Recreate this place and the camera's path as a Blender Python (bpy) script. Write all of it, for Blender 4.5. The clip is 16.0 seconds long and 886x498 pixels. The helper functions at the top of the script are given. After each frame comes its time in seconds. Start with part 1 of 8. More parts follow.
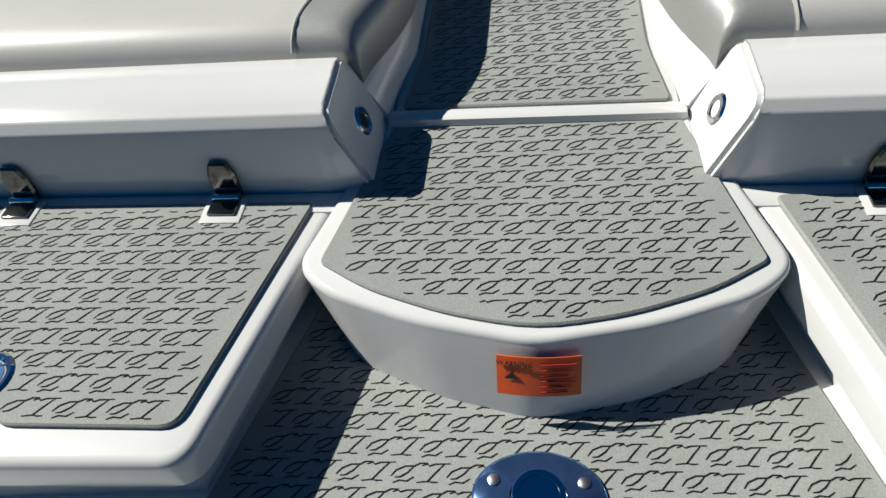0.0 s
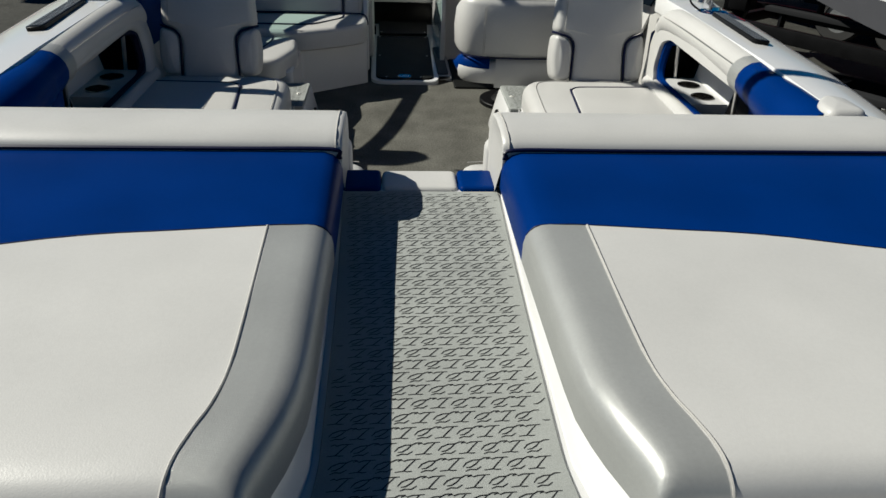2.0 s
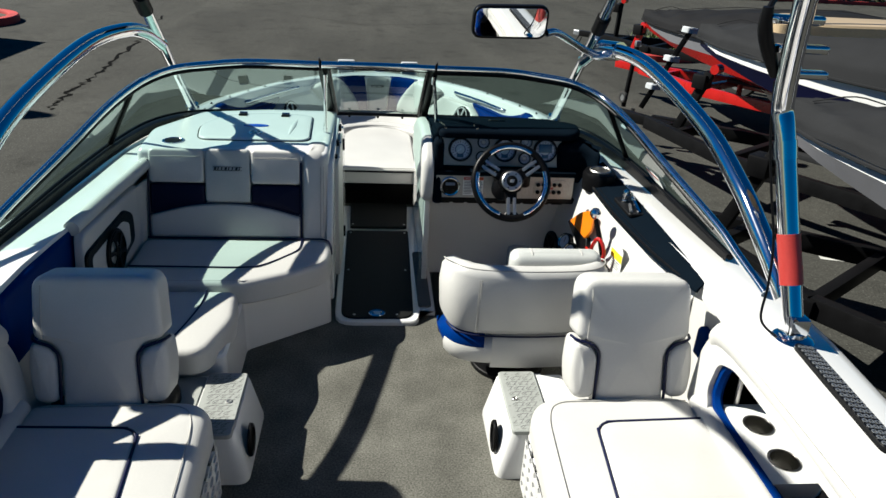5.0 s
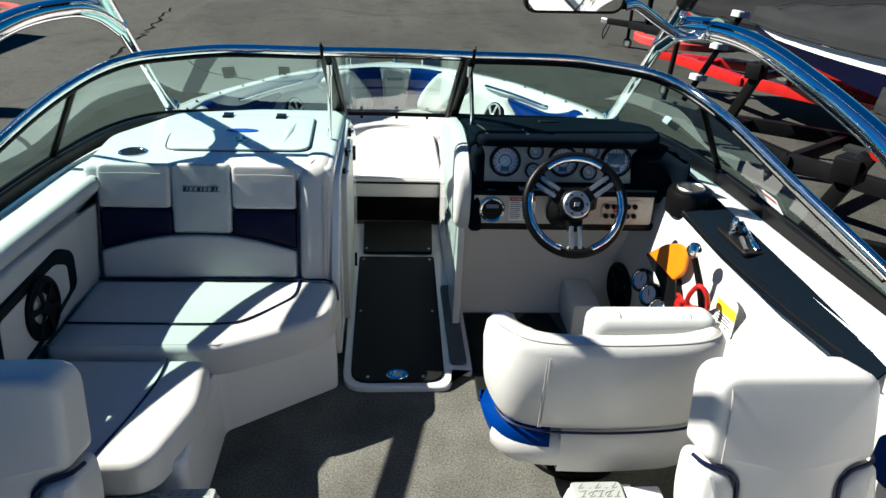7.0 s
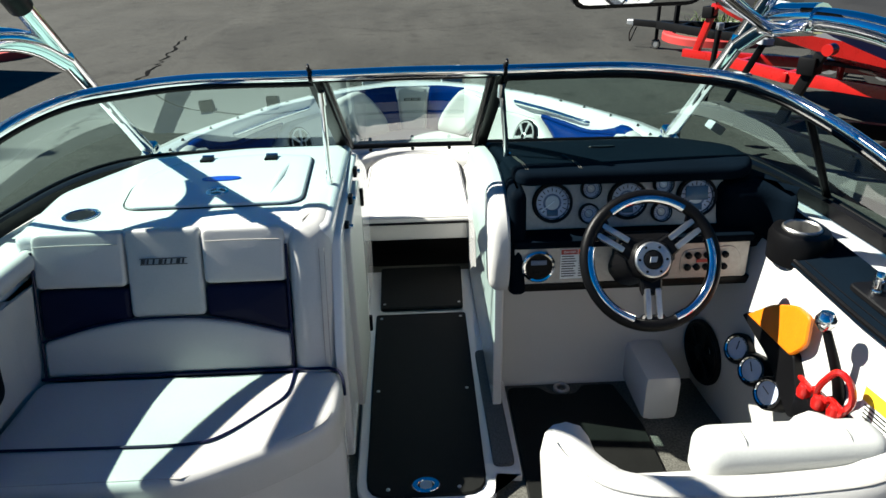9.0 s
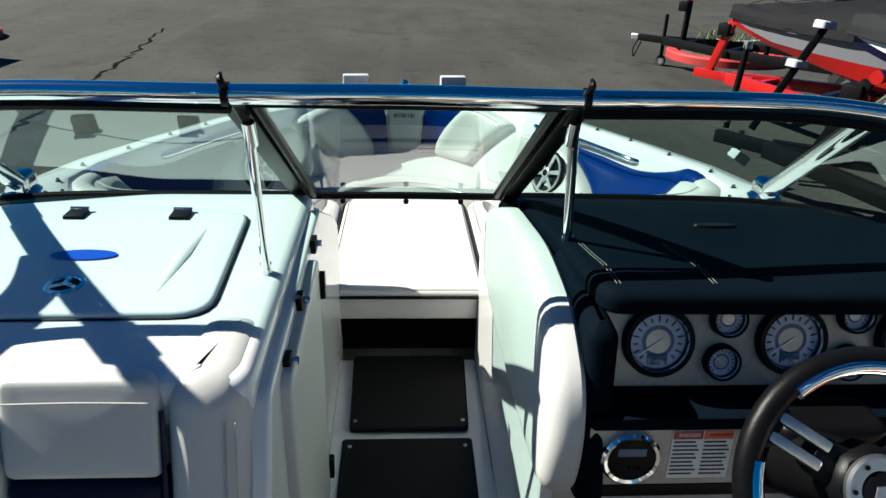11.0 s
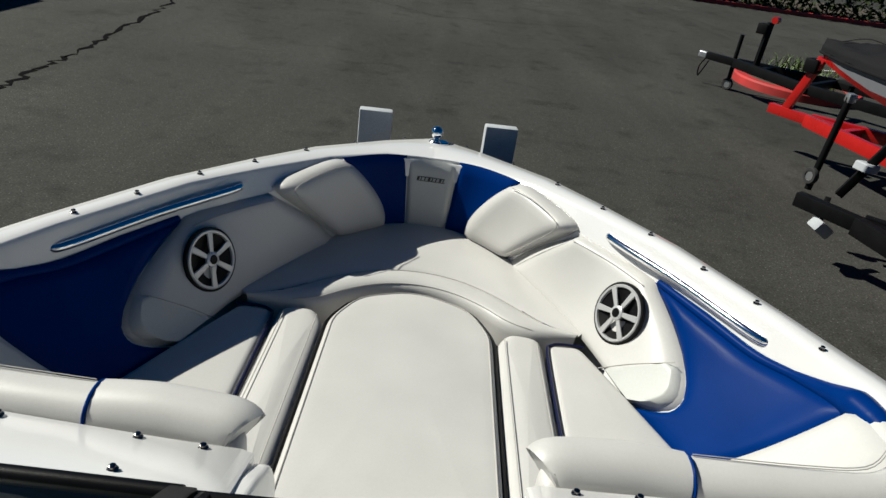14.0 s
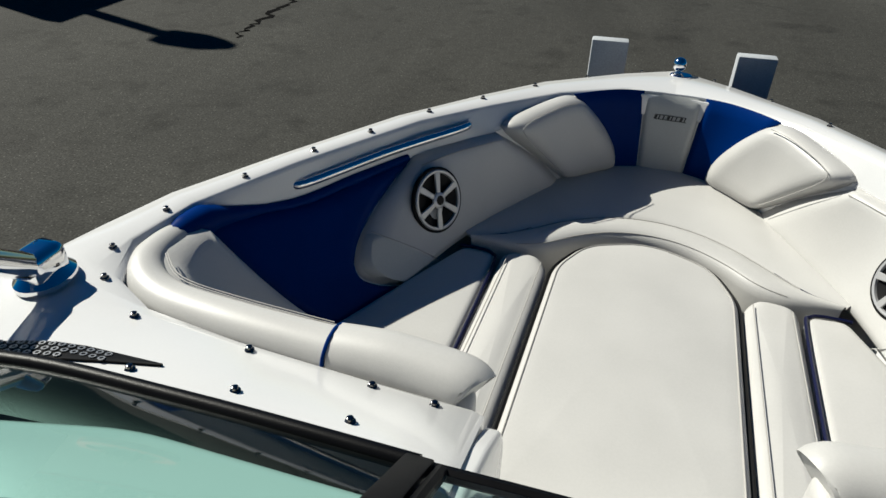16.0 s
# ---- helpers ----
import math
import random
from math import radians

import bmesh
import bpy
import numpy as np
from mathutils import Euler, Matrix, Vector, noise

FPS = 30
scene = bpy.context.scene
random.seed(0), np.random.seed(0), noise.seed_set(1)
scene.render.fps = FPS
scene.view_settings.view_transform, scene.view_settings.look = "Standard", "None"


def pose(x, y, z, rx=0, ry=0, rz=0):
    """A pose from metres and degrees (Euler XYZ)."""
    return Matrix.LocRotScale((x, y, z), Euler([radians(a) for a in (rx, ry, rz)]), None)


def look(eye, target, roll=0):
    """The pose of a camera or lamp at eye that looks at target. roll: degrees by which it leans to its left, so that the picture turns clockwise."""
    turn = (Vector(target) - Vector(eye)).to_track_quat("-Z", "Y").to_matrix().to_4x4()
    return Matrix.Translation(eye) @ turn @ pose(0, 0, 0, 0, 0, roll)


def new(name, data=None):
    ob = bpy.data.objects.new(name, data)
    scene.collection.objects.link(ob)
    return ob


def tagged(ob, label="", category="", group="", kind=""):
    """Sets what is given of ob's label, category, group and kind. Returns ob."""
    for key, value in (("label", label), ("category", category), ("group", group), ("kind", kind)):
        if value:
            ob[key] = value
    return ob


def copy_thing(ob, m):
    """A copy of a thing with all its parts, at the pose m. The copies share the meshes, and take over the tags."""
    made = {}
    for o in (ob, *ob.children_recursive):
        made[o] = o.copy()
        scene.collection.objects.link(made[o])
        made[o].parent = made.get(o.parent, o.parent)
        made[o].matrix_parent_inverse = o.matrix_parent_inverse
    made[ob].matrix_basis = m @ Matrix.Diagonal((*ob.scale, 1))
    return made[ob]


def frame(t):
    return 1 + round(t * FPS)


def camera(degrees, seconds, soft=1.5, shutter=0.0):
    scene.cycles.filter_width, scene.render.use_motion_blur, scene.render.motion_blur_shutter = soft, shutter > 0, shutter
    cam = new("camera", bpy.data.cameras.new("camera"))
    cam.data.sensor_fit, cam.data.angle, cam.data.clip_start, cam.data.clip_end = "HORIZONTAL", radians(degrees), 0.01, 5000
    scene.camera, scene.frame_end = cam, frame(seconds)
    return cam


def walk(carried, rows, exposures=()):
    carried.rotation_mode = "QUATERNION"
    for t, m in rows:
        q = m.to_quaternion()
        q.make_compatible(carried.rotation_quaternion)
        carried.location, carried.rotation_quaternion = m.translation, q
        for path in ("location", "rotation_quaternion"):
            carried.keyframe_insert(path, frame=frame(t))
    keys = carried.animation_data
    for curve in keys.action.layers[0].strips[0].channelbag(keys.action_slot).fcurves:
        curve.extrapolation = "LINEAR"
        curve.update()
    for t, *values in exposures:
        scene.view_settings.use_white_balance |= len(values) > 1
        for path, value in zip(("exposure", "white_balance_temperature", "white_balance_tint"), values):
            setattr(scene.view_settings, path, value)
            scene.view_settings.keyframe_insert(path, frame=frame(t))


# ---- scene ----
cam = camera(65.5, 16.0)
PATH = [
    (0, (-0.002, -0.802, 1.087), (-0.262, 0.524, -0.387), -8.6),
    (0.5, (0.008, -0.756, 1.123), (-0.215, 0.638, -0.294), -7.9),
    (1, (-0.002, -0.701, 1.15), (0.06, 0.876, -0.079), 0.5),
    (1.5, (-0.033, -0.635, 1.171), (0.089, 1.022, 0.057), 2.2),
    (2, (-0.068, -0.515, 1.238), (0.078, 1.196, 0.212), 2.3),
    (2.5, (-0.069, -0.322, 1.277), (0.11, 1.432, 0.332), 2.1),
    (3, (-0.001, -0.055, 1.339), (0.195, 1.723, 0.443), 3.8),
    (3.5, (-0.012, 0.098, 1.509), (0.206, 1.885, 0.637), 3.9),
    (4, (-0.03, 0.238, 1.634), (0.182, 2.029, 0.77), 4.3),
    (4.5, (-0.019, 0.401, 1.71), (0.192, 2.192, 0.845), 4.0),
    (5, (-0.006, 0.662, 1.737), (0.19, 2.451, 0.865), 3.4),
    (7.5, (-0.02, 1.553, 1.539), (0.098, 3.338, 0.645), 1.7),
    (8, (-0.006, 1.678, 1.538), (0.05, 3.47, 0.653), -2.5),
    (10.5, (0.022, 2.646, 1.322), (0.124, 4.454, 0.473), 1.7),
    (11, (-0.009, 2.893, 1.318), (0.109, 4.701, 0.471), 1.8),
    (11.5, (-0.006, 3.128, 1.33), (0.104, 4.937, 0.484), 0.1),
    (12, (0.025, 3.347, 1.373), (0.124, 5.159, 0.533), 0.7),
    (12.5, (0.036, 3.545, 1.379), (0.116, 5.359, 0.556), -0.8),
    (13, (0.004, 3.711, 1.429), (0.07, 5.522, 0.583), 0.3),
    (13.5, (-0.007, 3.828, 1.422), (0.087, 5.621, 0.541), 6.3),
    (14, (0.002, 3.922, 1.415), (0.062, 5.702, 0.504), 8.5),
    (14.5, (-0.076, 3.989, 1.372), (-0.229, 5.743, 0.423), 10.0),
    (15, (-0.096, 3.987, 1.385), (-0.437, 5.685, 0.386), 8.2),
    (15.5, (-0.088, 4.016, 1.384), (-0.522, 5.659, 0.329), 5.6),
    (16, (-0.079, 4.038, 1.379), (-0.568, 5.62, 0.257), 1.6),
]
EXPOSURES = [(0, 0.55, 6700, 4), (1.5, 0.32, 6700, 4), (2.5, 0.6, 6700, 4), (3.5, 0.84, 6700, 4), (5, 1.15, 6700, 4), (8, 1.70, 6700, 4), (11, 1.42, 6700, 4), (12.5, 0.78, 6700, 4), (13.5, 0.50, 6700, 4), (16, 0.56, 6700, 4)]
walk(cam, [(t, look(eye, target, roll)) for t, eye, target, roll in PATH], EXPOSURES)

# world and sun: clear midday sky, sun over the port side
SUN = Vector((-1.04, 0.31, 1.0)).normalized()
world = bpy.data.worlds.new("sky")
scene.world = world
world.use_nodes = True
wn = world.node_tree.nodes
sky = wn.new("ShaderNodeTexSky")
sky.sky_type = "NISHITA"
sky.sun_disc = False
sky.sun_elevation = math.asin(SUN.z)
sky.sun_rotation = math.atan2(SUN.x, SUN.y) % (2 * math.pi)
sky.air_density, sky.dust_density, sky.ozone_density, sky.altitude = 1.0, 0.2, 4.0, 400
wn["Background"].inputs["Strength"].default_value = 0.025
deep = wn.new("ShaderNodeHueSaturation")
deep.inputs["Hue"].default_value = 0.508
deep.inputs["Saturation"].default_value = 1.95
world.node_tree.links.new(sky.outputs["Color"], deep.inputs["Color"])
world.node_tree.links.new(deep.outputs["Color"], wn["Background"].inputs["Color"])
sun = new("sun", bpy.data.lights.new("sun", "SUN"))
sun.data.energy, sun.data.angle, sun.data.color = 5.0, radians(0.5), (1.0, 0.965, 0.915)
sun.matrix_world = look(SUN * 50, (0, 0, 0))


# ---- materials ----
def material(name, color, rough=0.5, metal=0.0, vary=0.12, scale=6.0, bump=0.0, bump_scale=300.0, coat=0.0, grain=0.06, grain_scale=180.0, spec=0.5):
    """A surface with slow stains, fine grain and fine relief."""
    m = bpy.data.materials.new(name)
    m.use_nodes = True
    n, l = m.node_tree.nodes, m.node_tree.links
    b = n["Principled BSDF"]
    tc = n.new("ShaderNodeTexCoord")
    big = n.new("ShaderNodeTexNoise")
    big.inputs["Scale"].default_value, big.inputs["Detail"].default_value = scale, 6
    fine = n.new("ShaderNodeTexNoise")
    fine.inputs["Scale"].default_value, fine.inputs["Detail"].default_value = grain_scale, 3
    l.new(tc.outputs["Object"], big.inputs["Vector"])
    l.new(tc.outputs["Object"], fine.inputs["Vector"])
    r1, r2 = n.new("ShaderNodeMapRange"), n.new("ShaderNodeMapRange")
    r1.inputs["From Min"].default_value, r1.inputs["From Max"].default_value = 0.3, 0.7
    r1.inputs["To Min"].default_value, r1.inputs["To Max"].default_value = 1 - vary, 1 + vary * 0.4
    r2.inputs["From Min"].default_value, r2.inputs["From Max"].default_value = 0.3, 0.7
    r2.inputs["To Min"].default_value, r2.inputs["To Max"].default_value = 1 - grain, 1 + grain
    l.new(big.outputs["Fac"], r1.inputs["Value"])
    l.new(fine.outputs["Fac"], r2.inputs["Value"])
    mul = n.new("ShaderNodeMath")
    mul.operation = "MULTIPLY"
    l.new(r1.outputs["Result"], mul.inputs[0])
    l.new(r2.outputs["Result"], mul.inputs[1])
    mix = n.new("ShaderNodeVectorMath")
    mix.operation = "SCALE"
    mix.inputs[0].default_value = color
    l.new(mul.outputs[0], mix.inputs["Scale"])
    l.new(mix.outputs[0], b.inputs["Base Color"])
    rr = n.new("ShaderNodeMapRange")
    rr.inputs["To Min"].default_value, rr.inputs["To Max"].default_value = rough * 0.85, min(1, rough * 1.15)
    l.new(big.outputs["Fac"], rr.inputs["Value"])
    l.new(rr.outputs["Result"], b.inputs["Roughness"])
    b.inputs["Metallic"].default_value = metal
    b.inputs["Coat Weight"].default_value = coat
    b.inputs["Specular IOR Level"].default_value = spec
    if bump:
        bn = n.new("ShaderNodeTexNoise")
        bn.inputs["Scale"].default_value, bn.inputs["Detail"].default_value = bump_scale, 4
        l.new(tc.outputs["Object"], bn.inputs["Vector"])
        bp = n.new("ShaderNodeBump")
        bp.inputs["Strength"].default_value, bp.inputs["Distance"].default_value = bump, 0.002
        l.new(bn.outputs["Fac"], bp.inputs["Height"])
        l.new(bp.outputs["Normal"], b.inputs["Normal"])
    return m


def woven(m, size=260.0, strength=0.35):
    """Adds the crossed ribs of a carbon-weave vinyl."""
    n, l = m.node_tree.nodes, m.node_tree.links
    tc, bp = n.new("ShaderNodeTexCoord"), n.new("ShaderNodeBump")
    mp = n.new("ShaderNodeMapping")
    mp.inputs["Rotation"].default_value = (0.3, 0.2, radians(45))
    ck = n.new("ShaderNodeTexChecker")
    ck.inputs["Scale"].default_value = size
    l.new(tc.outputs["Object"], mp.inputs["Vector"])
    l.new(mp.outputs["Vector"], ck.inputs["Vector"])
    l.new(ck.outputs["Fac"], bp.inputs["Height"])
    bp.inputs["Strength"].default_value, bp.inputs["Distance"].default_value = strength, 0.0015
    l.new(bp.outputs["Normal"], n["Principled BSDF"].inputs["Normal"])
    return m


CREAM = material("cream_vinyl", (0.452, 0.446, 0.430), 0.42, vary=0.07, scale=4, bump=0.12, bump_scale=420, grain=0.02)
SILVER = woven(material("silver_weave_vinyl", (0.31, 0.315, 0.305), 0.34, metal=0.25, vary=0.08, grain=0.03), 430, 0.22)
PALE = woven(material("pale_grey_weave_vinyl", (0.40, 0.41, 0.395), 0.45, vary=0.06, grain=0.03), 300, 0.2)
BLUE = material("blue_vinyl", (0.0, 0.019, 0.118), 0.34, vary=0.15, scale=5, bump=0.12, bump_scale=420, grain=0.04, spec=0.03)
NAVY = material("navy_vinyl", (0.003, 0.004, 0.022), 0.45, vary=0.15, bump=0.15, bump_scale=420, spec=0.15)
PIPING = material("navy_piping", (0.003, 0.005, 0.030), 0.4, spec=0.2)
STITCH = material("grey_stitching", (0.35, 0.34, 0.32), 0.7)
GEL = material("white_gelcoat", (0.60, 0.60, 0.595), 0.16, vary=0.04, scale=3, grain=0.01, coat=0.3)
GELB = material("blue_gelcoat", (0.01, 0.06, 0.40), 0.15, vary=0.05, coat=0.3)
MAT = material("grey_foam_mat", (0.258, 0.270, 0.258), 0.85, vary=0.12, scale=9, bump=0.35, bump_scale=700, grain=0.12, grain_scale=500)
GROOVE = material("mat_groove", (0.012, 0.012, 0.013), 0.9, spec=0.1)
CARPET = material("grey_carpet", (0.104, 0.102, 0.090), 0.95, vary=0.30, scale=6, bump=1.0, bump_scale=230, grain=0.42, grain_scale=150, spec=0.03)
RUBBER = material("black_rubber_mat", (0.007, 0.0075, 0.007), 0.6, spec=0.12, vary=0.3, scale=7, bump=0.3, bump_scale=500, grain=0.3, grain_scale=300)
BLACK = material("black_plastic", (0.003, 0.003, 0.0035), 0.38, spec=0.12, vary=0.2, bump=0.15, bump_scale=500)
DASH = material("black_padded_vinyl", (0.0015, 0.004, 0.0075), 0.75, spec=0.02, vary=0.2, bump=0.3, bump_scale=380)
STEEL = material("black_painted_steel", (0.0035, 0.0035, 0.004), 0.5, spec=0.12, vary=0.3, scale=8)
CHROME = material("polished_steel", (0.78, 0.78, 0.79), 0.07, metal=1.0, vary=0.04, grain=0.01)
BRUSHED = material("brushed_steel", (0.50, 0.49, 0.47), 0.36, metal=1.0, vary=0.08, grain=0.05)
DARKCHROME = material("dark_polished_steel", (0.16, 0.155, 0.15), 0.12, metal=1.0, vary=0.1, grain=0.02)
PANEL = material("brushed_dash_panel", (0.36, 0.345, 0.32), 0.45, metal=0.45, vary=0.08, grain=0.08, grain_scale=90)
SATIN = material("satin_silver_plastic", (0.46, 0.46, 0.46), 0.3, metal=0.35, vary=0.05, grain=0.02)
ALU = material("galvanised_plate", (0.36, 0.37, 0.38), 0.4, metal=0.8, vary=0.15, scale=20, grain=0.1)
RED = material("red_paint", (0.36, 0.007, 0.006), 0.28, vary=0.12, coat=0.3)
KERB = material("red_kerb_paint", (0.37, 0.020, 0.018), 0.7, vary=0.25, scale=3, bump=0.3, bump_scale=60)
ORANGE = material("orange_label", (0.75, 0.10, 0.02), 0.35, vary=0.03)
AMBER = material("amber_plastic", (0.55, 0.14, 0.005), 0.3, vary=0.08, scale=30)
TAGRED = material("red_label", (0.33, 0.03, 0.025), 0.4, vary=0.08)
YELLOW = material("yellow_label", (0.85, 0.62, 0.03), 0.4, vary=0.04)
PAPER = material("white_label", (0.72, 0.74, 0.72), 0.4, vary=0.05)
CUPSTEEL = material("drawn_steel", (0.34, 0.33, 0.315), 0.21, metal=1.0, vary=0.1, grain=0.03)
INK = material("black_ink", (0.015, 0.015, 0.016), 0.5)
DIAL = material("dial_face", (0.10, 0.14, 0.22), 0.4, metal=0.2, vary=0.1)
DIALPALE = material("dial_number_band", (0.42, 0.47, 0.56), 0.45, vary=0.1)
SCREEN = material("dark_screen", (0.05, 0.10, 0.16), 0.1, vary=0.1)
# plain steel; the blue of the reflected sky is put into its colour
SKY_STEEL = material("sky_tinted_steel", (0.16, 0.30, 0.55), 0.14, metal=0.9, vary=0.2, scale=40)
PADGREY = material("grey_carpet_pad", (0.36, 0.38, 0.40), 0.9, vary=0.1, bump=0.6, bump_scale=300, grain=0.1)
COVER = material("charcoal_canvas", (0.016, 0.0165, 0.018), 0.85, spec=0.1, vary=0.2, scale=3, bump=0.6, bump_scale=120, grain=0.12)
COVER2 = material("black_canvas", (0.009, 0.009, 0.010), 0.8, spec=0.1, vary=0.2, scale=3, bump=0.6, bump_scale=100)
HULLGREY = material("silver_hull", (0.12, 0.122, 0.135), 0.3, vary=0.06, coat=0.2)
LEAF = material("agapanthus_leaf", (0.09, 0.14, 0.03), 0.55, vary=0.3, scale=5)
# leaf green darkened to carry the tree shade over the far bed
HEDGE = material("shaded_hedge_leaf", (0.022, 0.034, 0.010), 0.7, vary=0.3, scale=5, spec=0.1)
SOIL = material("planter_soil", (0.06, 0.045, 0.03), 0.95, vary=0.4, scale=8, bump=0.8, bump_scale=60)
PAINTLINE = material("worn_white_paint", (0.42, 0.42, 0.40), 0.8, vary=0.4, scale=6)
CRACK = material("crack_filler", (0.005, 0.005, 0.005), 0.95, spec=0.02)
TIRE = material("tyre_rubber", (0.018, 0.018, 0.018), 0.75, vary=0.2)

ASPHALT = material("asphalt", (0.0425, 0.0422, 0.038), 0.9, vary=0.18, scale=0.35, bump=1.0, bump_scale=110, grain=0.42, grain_scale=60, spec=0.12)


def weathered(m):
    """Asphalt: long worn drifts, dark oil spots and pale chips of stone over the plain colour."""
    n, l = m.node_tree.nodes, m.node_tree.links
    b = n["Principled BSDF"]
    base = b.inputs["Base Color"].links[0].from_socket
    tc, mp = n.new("ShaderNodeTexCoord"), n.new("ShaderNodeMapping")
    mp.inputs["Scale"].default_value = (0.9, 0.22, 1)
    mp.inputs["Rotation"].default_value = (0, 0, 0.5)
    drift, spot, chip, mottle = n.new("ShaderNodeTexNoise"), n.new("ShaderNodeTexNoise"), n.new("ShaderNodeTexVoronoi"), n.new("ShaderNodeTexNoise")
    mottle.inputs["Scale"].default_value, mottle.inputs["Detail"].default_value, mottle.inputs["Roughness"].default_value = 11.0, 8, 0.75
    l.new(tc.outputs["Object"], mottle.inputs["Vector"])
    drift.inputs["Scale"].default_value, drift.inputs["Detail"].default_value, drift.inputs["Distortion"].default_value = 0.7, 8, 1.2
    spot.inputs["Scale"].default_value, spot.inputs["Detail"].default_value = 2.6, 5
    chip.voronoi_dimensions = "2D"
    chip.inputs["Scale"].default_value = 13.0
    l.new(tc.outputs["Object"], mp.inputs["Vector"])
    l.new(mp.outputs["Vector"], drift.inputs["Vector"])
    l.new(tc.outputs["Object"], spot.inputs["Vector"])
    l.new(tc.outputs["Object"], chip.inputs["Vector"])
    out = base
    for src, lo, hi, a, c in ((drift.outputs["Fac"], 0.3, 0.7, 0.82, 1.14), (spot.outputs["Fac"], 0.28, 0.46, 0.70, 1.0), (mottle.outputs["Fac"], 0.3, 0.7, 0.78, 1.22), (chip.outputs["Distance"], 0.045, 0.085, 2.3, 1.0)):
        r, v = n.new("ShaderNodeMapRange"), n.new("ShaderNodeVectorMath")
        r.inputs["From Min"].default_value, r.inputs["From Max"].default_value = lo, hi
        r.inputs["To Min"].default_value, r.inputs["To Max"].default_value = a, c
        v.operation = "SCALE"
        l.new(src, r.inputs["Value"])
        l.new(out, v.inputs[0])
        l.new(r.outputs["Result"], v.inputs["Scale"])
        out = v.outputs[0]
    l.new(out, b.inputs["Base Color"])
    return m


weathered(ASPHALT)
GLASS = bpy.data.materials.new("tinted_glass")
GLASS.use_nodes = True
gn, gl = GLASS.node_tree.nodes, GLASS.node_tree.links
tr, gs, lw, mx = gn.new("ShaderNodeBsdfTransparent"), gn.new("ShaderNodeBsdfGlossy"), gn.new("ShaderNodeLayerWeight"), gn.new("ShaderNodeMixShader")
pw, ml = gn.new("ShaderNodeMath"), gn.new("ShaderNodeMath")
tr.inputs["Color"].default_value = (0.63, 0.835, 0.795, 1)
gs.inputs["Roughness"].default_value = 0.02
pw.operation, pw.inputs[1].default_value = "POWER", 4.0
ml.operation, ml.inputs[1].default_value, ml.inputs[2].default_value = "MULTIPLY_ADD", 0.8, 0.05
gl.new(lw.outputs["Facing"], pw.inputs[0])
gl.new(pw.outputs[0], ml.inputs[0])
gl.new(ml.outputs[0], mx.inputs[0])
gl.new(tr.outputs[0], mx.inputs[1])
gl.new(gs.outputs[0], mx.inputs[2])
gl.new(mx.outputs[0], gn["Material Output"].inputs["Surface"])


# ---- shapes ----
def part(name, bm, mat, parent=None, label="", smooth=38):
    """Links a bmesh as one mesh object, under a thing or a part."""
    me = bpy.data.meshes.new(name)
    bmesh.ops.recalc_face_normals(bm, faces=bm.faces)
    bm.to_mesh(me)
    bm.free()
    me.materials.append(mat)
    if smooth:
        me.polygons.foreach_set("use_smooth", [True] * len(me.polygons))
        me.set_sharp_from_angle(angle=radians(smooth))
    ob = new(name, me)
    if parent is not None:
        ob.parent = parent
        if parent.type == "EMPTY" or parent.matrix_basis != Matrix():
            ob.matrix_parent_inverse = parent.matrix_basis.inverted()
    if label:
        ob["label"] = label
    return ob


def thing(name, label, category, at=(0, 0, 0), group="", kind=""):
    e = new(name)
    e.empty_display_size = 0.05
    e.location = at
    return tagged(e, label, category, group, kind)


def rounded(outline, r, n=5):
    """A closed outline with its corners rounded; a corner may carry its own radius."""
    out, k = [], len(outline)
    for i, c in enumerate(outline):
        p, a, b = Vector(c[:2]), Vector(outline[i - 1][:2]), Vector(outline[(i + 1) % k][:2])
        rr = c[2] if len(c) > 2 else r
        u, v = (a - p), (b - p)
        d = min(rr, u.length * 0.45, v.length * 0.45)
        if d < 1e-4:
            out.append(p)
            continue
        s, e = p + u.normalized() * d, p + v.normalized() * d
        for j in range(n + 1):
            t = j / n
            out.append(s * (1 - t) ** 2 + p * 2 * t * (1 - t) + e * t * t)
    return out


def area(ol):
    return sum(ol[i - 1][0] * ol[i][1] - ol[i][0] * ol[i - 1][1] for i in range(len(ol))) / 2


def inset(ol, d):
    """An outline moved inwards by d along its corners."""
    if area(ol) < 0:
        ol = ol[::-1]
    out, k = [], len(ol)
    for i in range(k):
        a, p, b = ol[i - 1], ol[i], ol[(i + 1) % k]
        t1, t2 = (p - a), (b - p)
        if t1.length < 1e-7 or t2.length < 1e-7:
            out.append(p.copy())
            continue
        n1 = Vector((-t1.y, t1.x)).normalized()
        n2 = Vector((-t2.y, t2.x)).normalized()
        m = (n1 + n2)
        m = m / max(m.length_squared / 2, 0.5)
        out.append(p + m * d)
    return out


def ringed(rings, close_top=True, close_bottom=True):
    bm = bmesh.new()
    vs = [[bm.verts.new(p) for p in ring] for ring in rings]
    k = len(vs[0])
    for a, b in zip(vs, vs[1:]):
        for i in range(k):
            bm.faces.new((a[i - 1], a[i], b[i], b[i - 1]))
    if close_bottom:
        bm.faces.new(vs[0][::-1])
    if close_top:
        bm.faces.new(vs[-1])
    return bm


